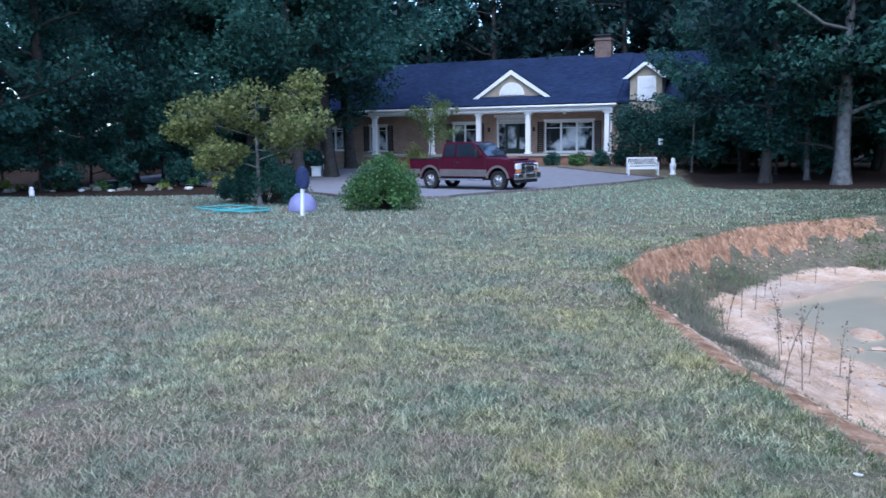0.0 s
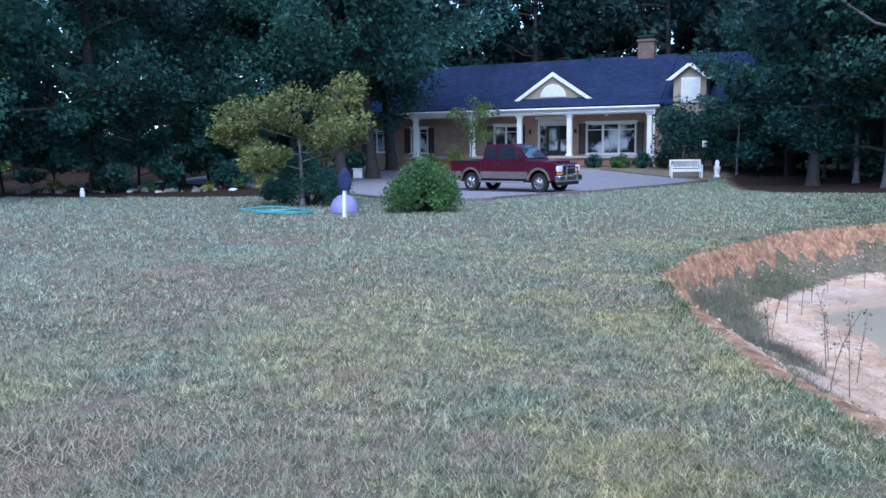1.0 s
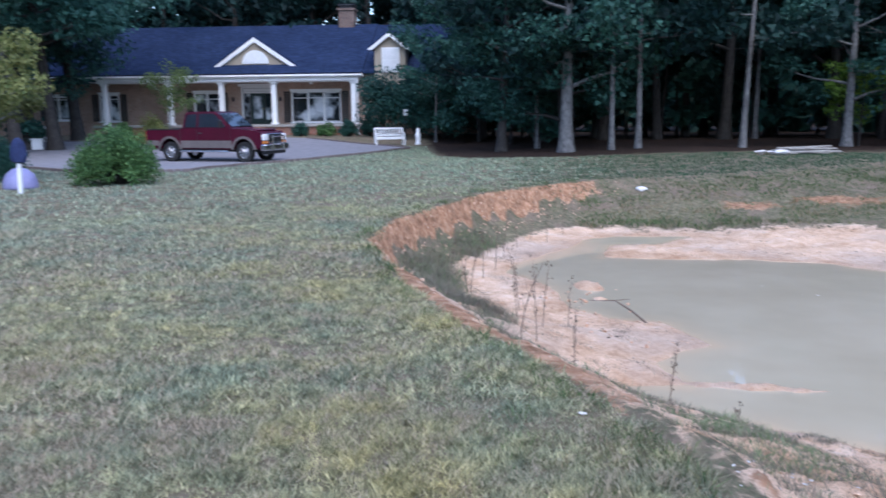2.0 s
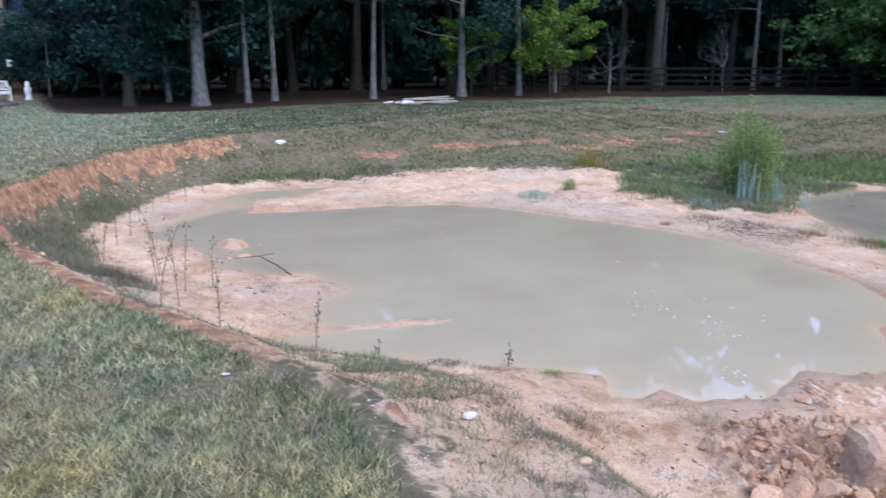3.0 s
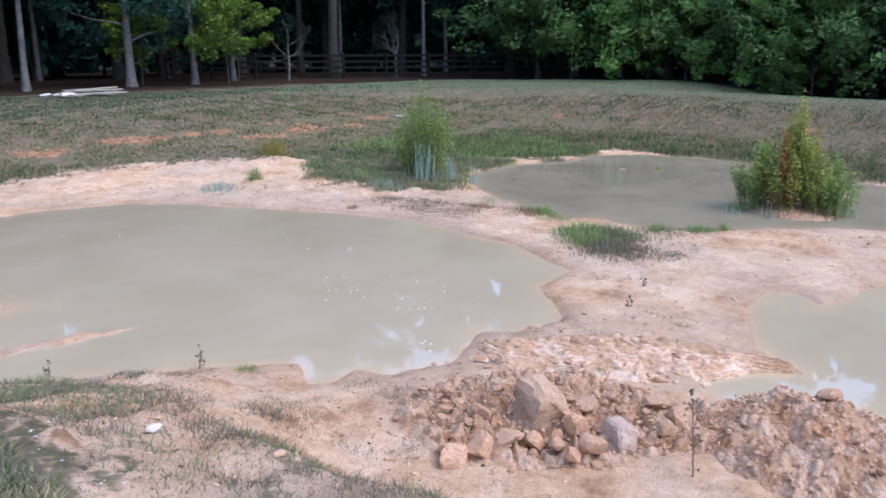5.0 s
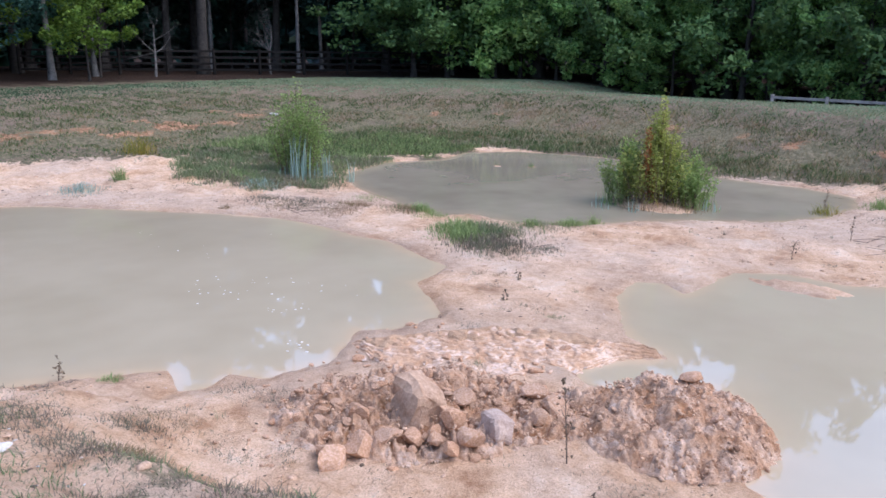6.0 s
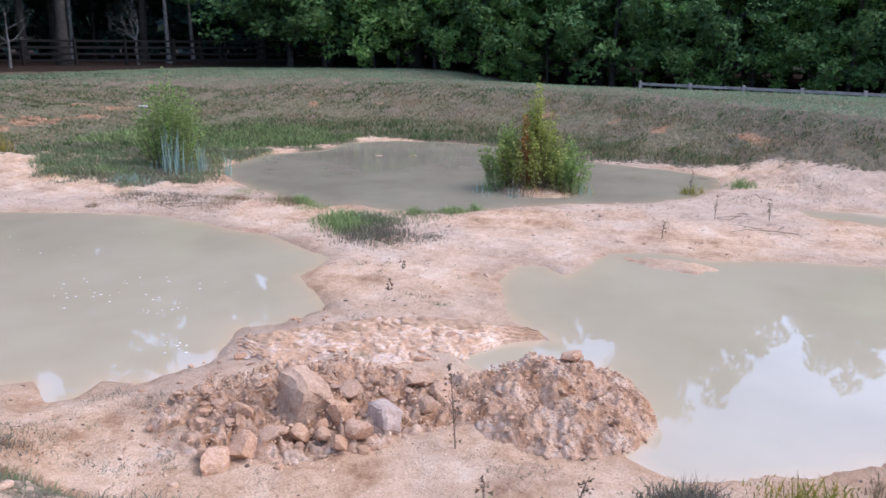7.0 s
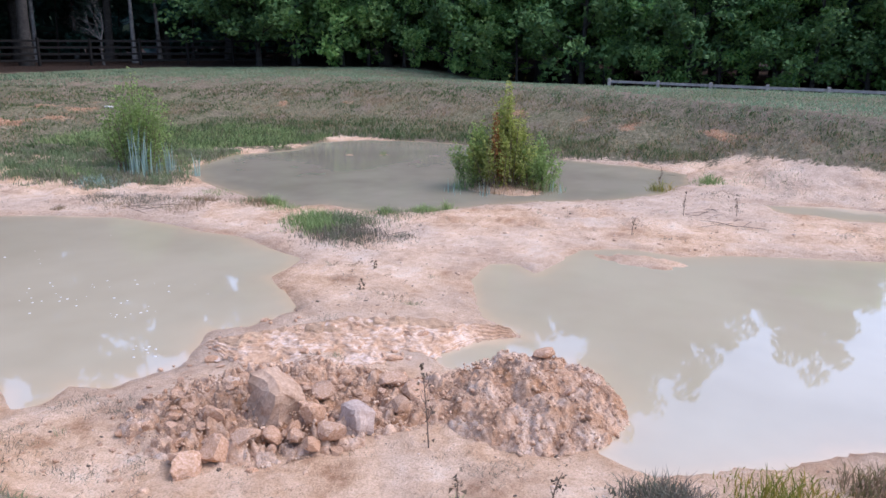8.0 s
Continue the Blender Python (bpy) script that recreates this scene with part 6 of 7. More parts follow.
# crumbs, dark bits and chips strewn over the mud
def strewn(name, count, size, mat, label, seed, flat=0.6):
    r = R(seed)
    P = np.stack([r.uniform(2.2, 17.5, count), r.uniform(-3.0, 16.5, count)], 1)
    z_, r_, w_ = lie(P)
    P = P[(r_ > 0.5) & (w_ < -0.08) & (cover_at(P, r_, w_)[0] > 0.6) & (r.uniform(size=count) < 0.5 + 0.6 * wave(P, 1.1, seed))]
    z_ = lie(P)[0]
    v, f, n0 = [], [], 0
    for p, z in zip(P, z_):
        j, k = r.randint(4), size * r.uniform(0.4, 1.3) * (2 if r.uniform() < 0.06 else 1)
        a = r.uniform(0, 6.3)
        q = rock_co[j] * (k * r.uniform(1, 2.2), k, k * flat)
        v.append(np.c_[q[:, 0] * math.cos(a) - q[:, 1] * math.sin(a), q[:, 0] * math.sin(a) + q[:, 1] * math.cos(a), q[:, 2]] + (p[0], p[1], z + 0.1 * k))
        f.append(rock_fa[j] + n0)
        n0 += len(rock_co[j])
    return tagged(new(name, quick_mesh(name, np.concatenate(v), np.concatenate(f), [mat])), label, "debris", kind="stuff")


strewn("clay_crumbs", 5200, 0.016, EARTH, "clay crumbs strewn over the pale mud", 401)
strewn("dark_debris", 4200, 0.012, plain("dark_rotten_bits", (0.06, 0.045, 0.035), (0.2, 0.15, 0.11), 20, 0.95), "dark rotten bits strewn over the pale mud", 402, 0.4)
strewn("pale_chips", 1200, 0.011, PALE_SLAB, "pale stone chips strewn over the mud", 403)
# pale chips laid on the main pool to stand for sky glints
fl_v, fl_f, n0 = [], [], 0
for cx, cy, n, sp in ((7.25, 6.45, 26, 0.28), (7.0, 5.34, 12, 0.14), (7.8, 5.4, 6, 0.2), (6.2, 4.45, 10, 0.1), (8.3, 8.4, 8, 0.5), (6.4, 11.6, 4, 0.5)):
    for k in range(n):
        p = np.array([cx, cy]) + rp.normal(size=2) * sp
        s = rp.uniform(0.008, 0.026)
        fl_v.append(rock_co[0] * (s, s * rp.uniform(0.5, 1.2), 0.25 * s) + (p[0], p[1], WATER))
        fl_f.append(rock_fa[0] + n0)
        n0 += len(rock_co[0])
tagged(new("floating_flecks", quick_mesh("floating_flecks", np.concatenate(fl_v), np.concatenate(fl_f), [PALE_ROCK])), "pale chips standing for sky glints on muddy water", "foam", kind="stuff")

# dead stalks
STALK = plain("dead_stalk", (0.10, 0.07, 0.05), (0.22, 0.16, 0.12), 20, 0.9)
DEADLEAF = leaf_material("withered_leaf", (0.10, 0.075, 0.055), (0.26, 0.19, 0.14), 0.2)


def dead_stalk(x, y, height, seed, leafy=26):
    r = R(seed)
    t = thing("dead_weed", pose(x, y, max(ground_z(x, y), WATER - 0.05) - 0.02, 0, 0, r.uniform(0, 360)), "tall withered brown weed stalk standing in mud", "weed", "dead weeds")
    lean = r.normal(size=2) * 0.05
    path = [(np.array([lean[0] * height * f * f * 3, lean[1] * height * f, height * f]), 0.005 * (1 - 0.75 * f) + 0.0012) for f in np.linspace(0, 1, 6)]
    side = []
    for k in range(5):
        b = path[2 + k % 3][0]
        a = r.uniform(0, 6.28)
        side.append([(b, 0.003), (b + np.array([math.cos(a), math.sin(a), 2.0]) * 0.05 * height, 0.002), (b + np.array([math.cos(a), math.sin(a), 3.0]) * 0.07 * height, 0.001)])
    v, f = tubes([path] + side, 5)
    part_mesh("stalk", quick_mesh("stalk", v, f, [STALK]), t)
    c = np.array([path[i][0] for i in (1, 2, 3, 4, 5, 5)] + [s[2][0] for s in side])
    v, f = leaves(c, np.full(len(c), 0.05), leafy, 0.03, r, 1.4)
    part_mesh("withered_leaves", quick_mesh("withered_leaves", v, f, [DEADLEAF]), t)
    return t


for i, (x, y, h) in enumerate(((2.8, 6.58, 0.62), (1.9, 10.4, 0.95), (1.97, 8.84, 0.78), (1.72, 9.26, 0.7), (1.5, 7.4, 0.85), (1.75, 7.9, 0.8), (2.0, 7.1, 0.7), (1.3, 11.5, 0.9), (1.6, 12.6, 1.0),
                               (1.9, 13.5, 0.95), (2.2, 14.8, 1.0), (2.6, 15.8, 1.05), (3.0, 16.6, 1.1), (3.3, 16.3, 0.95), (1.2, 10.6, 0.8), (2.4, 9.4, 0.6), (1.1, 13.2, 0.9), (3.9, 17.6, 0.9),
                               (5.4, 1.26, 0.55), (4.67, 0.78, 0.22), (4.95, 0.27, 0.28), (12.4, 0.9, 0.28), (13.9, 0.3, 0.35), (14.4, -0.5, 0.3), (16.2, 0.95, 0.5), (8.35, 3.3, 0.08), (9.3, 3.6, 0.1), (4.4, 5.6, 0.2), (3.3, 6.2, 0.18))):
    dead_stalk(x, y, h, 300 + i, 40 if i == 18 else 24)
# forked branch half in the water
branch = thing("fallen_branch", pose(3.48, 9.88, WATER + 0.02), "dark forked branch lying half in the water", "branch")
v, f = tubes([[(np.array([0.06, -0.12, 0.0]), 0.016), (np.array([-0.04, 0.25, 0.08]), 0.014), (np.array([-0.16, 0.75, 0.12]), 0.010)],
              [(np.array([-0.16, 0.75, 0.12]), 0.010), (np.array([-0.5, 0.85, 0.1]), 0.005)], [(np.array([-0.16, 0.75, 0.12]), 0.009), (np.array([0.1, 0.9, 0.1]), 0.004)]], 7)
part_mesh("limb", quick_mesh("limb", v, f, [STALK]), branch)
for i, (x, y, n) in enumerate(((13.95, -0.05, 9), (13.4, -0.5, 7), (11.2, 8.6, 8), (10.9, 4.6, 6))):
    tw = thing("twigs", pose(x, y, ground_z(x, y) + 0.015), "scatter of dark dead twigs lying on mud", "twigs")
    for k in range(n):
        a, b = R(i * 20 + k).normal(size=2) * 0.3, R(i * 20 + k + 7).normal(size=2) * 0.35
        v, f = tubes([[(np.array([*a, 0.02 * k / n]), 0.005), (np.array([*(0.5 * (a + b)), 0.03]), 0.004), (np.array([*b, 0.02 + 0.02 * k / n]), 0.002)]], 5)
        part_mesh("twig", quick_mesh("twig", v, f, [STALK]), tw)

# cattails and the shrubs that grow in the wet
for i, (x, y, n, h, s) in enumerate(((13.45, 10.9, 46, 1.1, 0.17), (13.85, 10.5, 18, 0.85, 0.12), (14.1, 10.0, 14, 0.6, 0.06), (14.55, 4.5, 8, 0.5, 0.12), (15.35, 2.75, 9, 0.5, 0.12), (14.5, 3.9, 8, 0.5, 0.08))):
    tuft("cattail_clump", x, y, n, h, s, BLUISH, "upright blue-green cattail leaves in shallow water", 0.024, 0.16, i, "cattails", "cattail clumps")


rs = R(640)
spots = [q for q in np.stack([rs.uniform(4, 16.5, 400), rs.uniform(-2, 14, 400)], 1) if lie(q[None])[1][0] > 1 and lie(q[None])[2][0] < -0.25 and heap_rise(q[None])[0] == 0]
for i, (x, y) in enumerate(spots[:64]):
    tuft("mud_sprout", x, y, 16, rs.uniform(0.04, 0.12), rs.uniform(0.02, 0.05), (TWIGGY, DRY, DULL)[i % 3], "small withered sprout on the bare mud", 0.005, 1.2, i, "weeds", "mud sprouts")


def wispy_shrub(name, x, y, height, wide, count, mat, leaf_mat, label, seed, top=0.35):
    """A shrub of many thin upright stems with fine leaves and a feathery outline."""
    r = R(seed)
    t = thing(name, pose(x, y, ground_z(x, y) - 0.02), label, "shrub")
    paths, cs = [], []
    for k in range(count):
        a, d = r.uniform(0, 6.28), r.uniform(0, 1) ** 0.6
        h = height * (1 - 0.45 * d ** 1.5) * r.uniform(0.7, 1.08)
        b = np.array([math.cos(a) * d * wide * 0.35, math.sin(a) * d * wide * 0.35, 0])
        e = np.array([math.cos(a) * d * wide * 0.62, math.sin(a) * d * wide * 0.62, h])
        m_ = (b + e) / 2 + np.array([0, 0, 0.08 * h])
        paths.append([(b, 0.008), (m_, 0.006), (e, 0.002)])
        for g in np.linspace(0.25, 1, 8):
            cs.append(b + (e - b) * g + np.array([0, 0, 0.1 * h * math.sin(math.pi * g)]))
    v, f = tubes(paths, 4)
    tagged(part_mesh("stem_tangle", quick_mesh("stem_tangle", v, f, [mat]), t), kind="stuff")
    cs = np.array(cs)
    v, f = leaves(cs, np.full(len(cs), 0.10 * wide + 0.03), count * 80, 0.05, r, 1.6)
    part_mesh("foliage", quick_mesh("foliage", v, f, [leaf_mat]), t)
    return t


LEAF_WILLOW = leaf_material("leaf_willow", (0.19, 0.3, 0.08), (0.46, 0.58, 0.22), 0.6)
LEAF_OLIVE = leaf_material("leaf_olive", (0.26, 0.33, 0.07), (0.6, 0.62, 0.22), 0.6)
wispy_shrub("willow_shrub", 13.9, 11.3, 1.85, 1.2, 66, STALK, LEAF_WILLOW, "feathery bright green willow shrub behind cattails", 501)
wispy_shrub("willow_shrub", 15.45, 3.75, 1.9, 0.62, 44, STALK, LEAF_OLIVE, "tall yellow-green shrub on a muddy islet", 502)
wispy_shrub("willow_shrub", 15.25, 4.35, 1.2, 0.75, 36, STALK, LEAF_WILLOW, "lower green shrub on a muddy islet", 503)
wispy_shrub("willow_shrub", 15.6, 3.2, 1.0, 0.8, 36, STALK, LEAF_WILLOW, "lower green shrub on a muddy islet", 504)
wispy_shrub("willow_shrub", 15.35, 3.85, 1.2, 1.1, 46, STALK, LEAF_OLIVE, "broad olive shrub on a muddy islet", 506)
wispy_shrub("orange_shrub", 15.05, 3.9, 1.35, 0.4, 6, STALK, leaf_material("leaf_rust", (0.2, 0.08, 0.03), (0.34, 0.15, 0.05)), "thin rusty shrub among green ones", 505)
for x, y, h, n, mat in ((15.45, 3.75, 2.15, 90, GOLD), (15.1, 4.5, 0.8, 110, GREEN), (15.5, 3.0, 0.75, 110, GREEN), (13.9, 11.3, 2.05, 200, GREEN)):
    tuft("feathery_weed", x, y, n, h, 0.2, mat, "feathery upright green stems rising from a shrub", 0.011, 0.5, 5, "weeds", "feathery weeds")
tuft("islet_grass", 14.75, 3.9, 120, 0.28, 0.3, DRY, "brown stubble round the islet's foot", 0.012, 0.5, 3)
tuft("islet_grass", 15.2, 3.1, 100, 0.28, 0.3, DRY, "brown stubble round the islet's foot", 0.012, 0.5, 4)
for i, (x, y, n, h, s, mt, words) in enumerate((
        (11.2, 5.6, 320, 0.3, 0.24, GREEN, "fresh green grass clump on the mud"), (11.5, 5.3, 260, 0.24, 0.24, DULL, "grey-green weeds on the mud"), (10.7, 4.85, 420, 0.2, 0.34, TWIGGY, "grey dead brush lying on the mud"),
        (10.6, 4.4, 300, 0.17, 0.28, TWIGGY, "grey dead brush lying on the mud"), (11.6, 4.9, 300, 0.16, 0.36, DULL, "dull weeds on the mud"), (12.3, 4.7, 240, 0.15, 0.3, DULL, "dull weeds on the mud"),
        (11.4, 9.9, 300, 0.13, 0.3, TWIGGY, "brown mat of dead weeds on the mud"), (11.6, 9.1, 360, 0.13, 0.32, TWIGGY, "brown mat of dead weeds on the mud"), (11.9, 8.2, 360, 0.13, 0.3, DRY, "brown mat of dead weeds on the mud"),
        (12.2, 7.2, 260, 0.15, 0.24, DRY, "brown mat of dead weeds on the mud"), (12.3, 7.0, 140, 0.24, 0.12, GREEN, "green tuft at the pool's edge"), (12.8, 4.4, 160, 0.2, 0.16, GREEN, "green tuft at the pool's edge"),
        (13.2, 10.1, 260, 0.2, 0.3, DULL, "dull weeds at the pool's edge"), (12.9, 11.3, 320, 0.22, 0.34, DULL, "dull weeds under the shrub"), (10.85, 3.9, 120, 0.12, 0.14, TWIGGY, "grey dead brush lying on the mud"),
        (2.85, 5.3, 200, 0.12, 0.2, DULL, "grey-green weeds on the slope"), (2.95, 4.7, 220, 0.10, 0.2, TWIGGY, "withered brush on the slope"), (3.3, 4.2, 200, 0.09, 0.2, TWIGGY, "withered brush on the slope"),
        (3.85, 3.8, 200, 0.09, 0.15, TWIGGY, "withered brush on the slope"), (3.6, 5.3, 160, 0.08, 0.14, TWIGGY, "withered brush on the slope"), (2.4, 4.4, 260, 0.12, 0.2, DULL, "grey-green weeds on the slope"),
        (2.6, 3.9, 200, 0.09, 0.18, DULL, "grey-green weeds on the slope"), (3.0, 3.2, 260, 0.08, 0.2, TWIGGY, "withered brush on the slope"), (3.35, 2.7, 320, 0.09, 0.2, DULL, "grey-green weeds on the slope"),
        (3.5, 2.3, 200, 0.08, 0.16, TWIGGY, "withered brush on the slope"), (3.75, 2.9, 160, 0.05, 0.14, TWIGGY, "withered brush on the mud"), (4.45, 2.95, 60, 0.05, 0.08, TWIGGY, "withered brush on the mud"),
        (10.85, 5.25, 200, 0.28, 0.2, GREEN, "fresh green grass clump on the mud"), (11.3, 5.0, 160, 0.2, 0.22, DULL, "grey-green weeds on the mud"), (10.5, 4.7, 140, 0.15, 0.24, DULL, "dull weeds on the mud"),
        (12.3, 4.85, 60, 0.2, 0.1, GREEN, "green tuft at the pool's edge"), (13.1, 4.1, 50, 0.24, 0.08, GREEN, "green tuft at the pool's edge"), (12.0, 6.6, 90, 0.17, 0.18, GREEN, "green tuft at the pool's edge"),
        (12.2, 7.4, 90, 0.15, 0.2, DULL, "dull weeds at the pool's edge"), (12.6, 8.4, 70, 0.14, 0.2, GREEN, "green tuft at the pool's edge"), (18.05, 8.57, 50, 0.16, 0.12, DULL, "small weed clump in the water"),
        (18.4, 7.8, 50, 0.18, 0.1, GREEN, "small weed clump in the water"), (11.15, 9.17, 160, 0.12, 0.3, DRY, "mat of dark dry weeds"), (11.3, 8.2, 160, 0.12, 0.3, DRY, "mat of dark dry weeds"),
        (10.45, 9.95, 50, 0.14, 0.08, DRY, "small dry tuft by the water"), (9.96, 13.4, 130, 0.2, 0.25, BLUISH, "grey-green grass clump on the mud"), (11.0, 13.6, 60, 0.42, 0.08, GREEN, "single upright green weed on the mud"),
        (12.9, 15.4, 110, 0.6, 0.22, GOLD, "goldenrod in yellow flower on the bank"), (12.4, 10.9, 140, 0.22, 0.3, BLUISH, "grey-green weeds by the cattails"), (14.9, 11.6, 220, 0.3, 0.5, GREEN, "bright green weeds by the pool"),
        (16.6, 12.0, 240, 0.26, 0.6, GREEN, "bright green weeds by the pool"), (12.6, 11.8, 220, 0.28, 0.45, GREEN, "bright green weeds by the pool"), (17.25, 0.1, 110, 0.3, 0.16, GREEN, "green weed clump by the pool"),
        (16.3, 0.95, 60, 0.35, 0.14, GOLD, "rusty yellow weed by the pool"), (15.9, -0.2, 120, 0.09, 0.4, TWIGGY, "grey weeds on the mud"), (17.2, -1.2, 160, 0.14, 0.6, DULL, "grey weeds below the bank"),
        (6.95, 1.1, 60, 0.09, 0.07, BLUISH, "little blue-green tuft at the water"), (6.15, 2.25, 30, 0.12, 0.03, GREEN, "tiny green sprig on the rocks"), (5.25, -0.36, 420, 0.24, 0.16, TWIGGY, "olive weeds at the water's edge"),
        (5.6, -1.1, 220, 0.22, 0.2, GOLD, "olive weeds at the water's edge"), (5.95, -1.65, 200, 0.22, 0.16, DRY, "olive weeds at the water's edge"), (4.72, 0.8, 60, 0.1, 0.06, GREEN, "green sprig on the mud"),
        (3.45, 3.25, 220, 0.10, 0.16, DRY, "withered grass on the mud"), (3.0, 4.3, 160, 0.09, 0.16, DULL, "thin weeds on the clay"), (4.1, 3.9, 160, 0.07, 0.2, DRY, "withered grass on the mud"),
        (4.6, 5.15, 60, 0.1, 0.06, GREEN, "green sprig at the water"), (8.1, 2.55, 50, 0.06, 0.08, DULL, "little weed on the mud"), (9.4, 3.9, 40, 0.07, 0.1, DRY, "little weed on the mud"))):
    tuft("weed_clump", x, y, int(n * 2.2), h, s, mt, words, 0.006 if h < 0.2 else 0.010, 1.5 if h < 0.14 else 0.9, i, "weeds", "weed clumps")

# ---- drive, yard and garden ----
ASPHALT = plain("grey_asphalt", (0.17, 0.165, 0.18), (0.27, 0.26, 0.28), 2.5, 0.9, relief=0.4, fine=20)
bm = bmesh.new()
bm.faces.new([bm.verts.new((x, y, 0)) for x, y in DRIVE])
bmesh.ops.triangulate(bm, faces=bm.faces)
bmesh.ops.subdivide_edges(bm, edges=bm.edges, cuts=3, use_grid_fill=True)
zs = lie([(v.co.x, v.co.y) for v in bm.verts])[0]
for v, z in zip(bm.verts, zs):
    v.co.z = z + 0.035
bmesh.ops.recalc_face_normals(bm, faces=bm.faces)
me = bpy.data.meshes.new("road")
bm.to_mesh(me)
bm.free()
me.materials.append(ASPHALT)
me.flip_normals() if me.polygons[0].normal.z < 0 else None
tagged(new("road", me), "grey asphalt driveway in front of the house", "driveway", kind="structure")
# brick edging along the drive
bm = bmesh.new()
n = len(DRIVE)
for i in range(n):
    a, b = Vector((*DRIVE[i], 0)), Vector((*DRIVE[(i + 1) % n], 0))
    if a.y > 47 or a.x < -20:
        continue
    d = (b - a)
    for k in range(max(1, int(d.length / 0.24))):
        p = a + d * ((k + 0.5) / max(1, int(d.length / 0.24)))
        q = Matrix.Translation((p.x, p.y, ground_z(p.x, p.y) + 0.04)) @ Matrix.Rotation(math.atan2(d.y, d.x), 4, "Z")
        bmesh.ops.create_cube(bm, size=1, matrix=q @ Matrix.Diagonal((0.21, 0.12, 0.13, 1)))
me = bpy.data.meshes.new("kerb")
bm.to_mesh(me)
bm.free()
me.materials.append(plain("pinkish_brick_edging", (0.13, 0.105, 0.1), (0.22, 0.185, 0.17), 6, 0.9))
tagged(new("kerb", me), "low pinkish brick edging along the driveway", "kerb", kind="structure")

# garden bench with a lattice back
bench = thing("garden_bench", pose(-0.62, 42.4, ground_z(-0.62, 42.4), 0, 0, 12), "white painted garden bench with a lattice back", "bench")
part("seat", boxes(*[((-0.78, -0.26 + 0.13 * k, 0.42), (0.78, -0.16 + 0.13 * k, 0.45)) for k in range(4)], bevel=0.006), WHITE, bench)
for x in (-0.78, 0.72):
    for y in (-0.28, 0.24):
        part("leg", boxes(((x, y, 0), (x + 0.07, y + 0.06, 0.62 if y < 0 else 0.92)), bevel=0.006), WHITE, bench)
    part("armrest", boxes(((x - 0.01, -0.3, 0.62), (x + 0.08, 0.28, 0.66)), bevel=0.008), WHITE, bench)
part("apron", boxes(((-0.75, -0.26, 0.32), (0.75, -0.22, 0.42)), ((-0.75, 0.22, 0.32), (0.75, 0.26, 0.42))), WHITE, bench)
back = part("backrest", boxes(((-0.74, 0.24, 0.86), (0.74, 0.3, 0.93)), ((-0.74, 0.24, 0.5), (0.74, 0.3, 0.55)), bevel=0.006), WHITE, bench)
for k in range(12):
    x = -0.72 + 0.12 * k
    part("lattice", rod(rod(bmesh.new(), (x, 0.262, 0.53), (x + 0.24 if k < 11 else x + 0.12, 0.262, 0.88), 0.014, sides=4), (x + 0.2, 0.28, 0.53), (x, 0.28, 0.88), 0.014, sides=4), WHITE, back)

# small white garden figure, kept to a plain shape
def turned(profile, sides=14):
    bm = bmesh.new()
    rings = [[bm.verts.new((r * math.cos(2 * math.pi * k / sides), r * math.sin(2 * math.pi * k / sides), z)) for k in range(sides)] for r, z in profile]
    for a, b in zip(rings, rings[1:]):
        for k in range(sides):
            bm.faces.new((a[k], a[(k + 1) % sides], b[(k + 1) % sides], b[k]))
    bm.faces.new(rings[0][::-1]), bm.faces.new(rings[-1])
    return bm


def lone(name, bm, mat, m, label, category, group=""):
    ob = part(name, bm, mat, None)
    ob.matrix_basis = m
    ob.data.shade_smooth()
    return tagged(ob, label, category, group)


lone("garden_statue", turned([(0.16, 0), (0.16, 0.1), (0.11, 0.14), (0.15, 0.4), (0.17, 0.55), (0.1, 0.66), (0.11, 0.76), (0.08, 0.86), (0.02, 0.9)]), WHITE, pose(0.9, 42.6, ground_z(0.9, 42.6)), "weathered white garden statue beside the bench", "statue")
lone("garden_statue", turned([(0.14, 0), (0.12, 0.08), (0.13, 0.25), (0.09, 0.34), (0.1, 0.42), (0.03, 0.48)]), WHITE, pose(-23.6, 25.6, ground_z(-23.6, 25.6)) @ Matrix.Scale(0.8, 4), "small white garden figure at the flower bed", "statue")
post = thing("garden_lamp", pose(0.25, 45.6, ground_z(0.25, 45.6)), "white lantern on a slim dark post", "lamp")
part("post", rod(bmesh.new(), (0, 0, 0), (0, 0, 1.35), 0.04), METAL_DARK, post)
part("lantern", boxes(((-0.12, -0.12, 1.35), (0.12, 0.12, 1.72)), bevel=0.03), WHITE, post)

# white wooden garden chair
chair = thing("garden_chair", pose(-19.9, 46.2, ground_z(-19.9, 46.2) + 0.03, 0, 0, 40), "white slatted wooden garden chair on the drive", "chair")
part("seat", boxes(*[((-0.3, -0.3 + 0.11 * k, 0.36 - 0.03 * k), (0.3, -0.21 + 0.11 * k, 0.385 - 0.03 * k)) for k in range(5)]), WHITE, chair)
for k in range(5):
    b = part("back_slat", boxes(((-0.28 + 0.115 * k, 0, 0), (-0.18 + 0.115 * k, 0.025, 0.75 - 0.04 * abs(k - 2)))), WHITE, chair)
    b.matrix_basis = pose(0, 0.24, 0.22, -22, 0, 0)
for x in (-0.36, 0.3):
    part("leg", boxes(((x, -0.34, 0), (x + 0.06, -0.26, 0.55))), WHITE, chair)
    part("leg", boxes(((x, 0.3, 0), (x + 0.06, 0.38, 0.52))), WHITE, chair)
    part("armrest", boxes(((x - 0.04, -0.38, 0.55), (x + 0.1, 0.42, 0.58)), bevel=0.006), WHITE, chair)
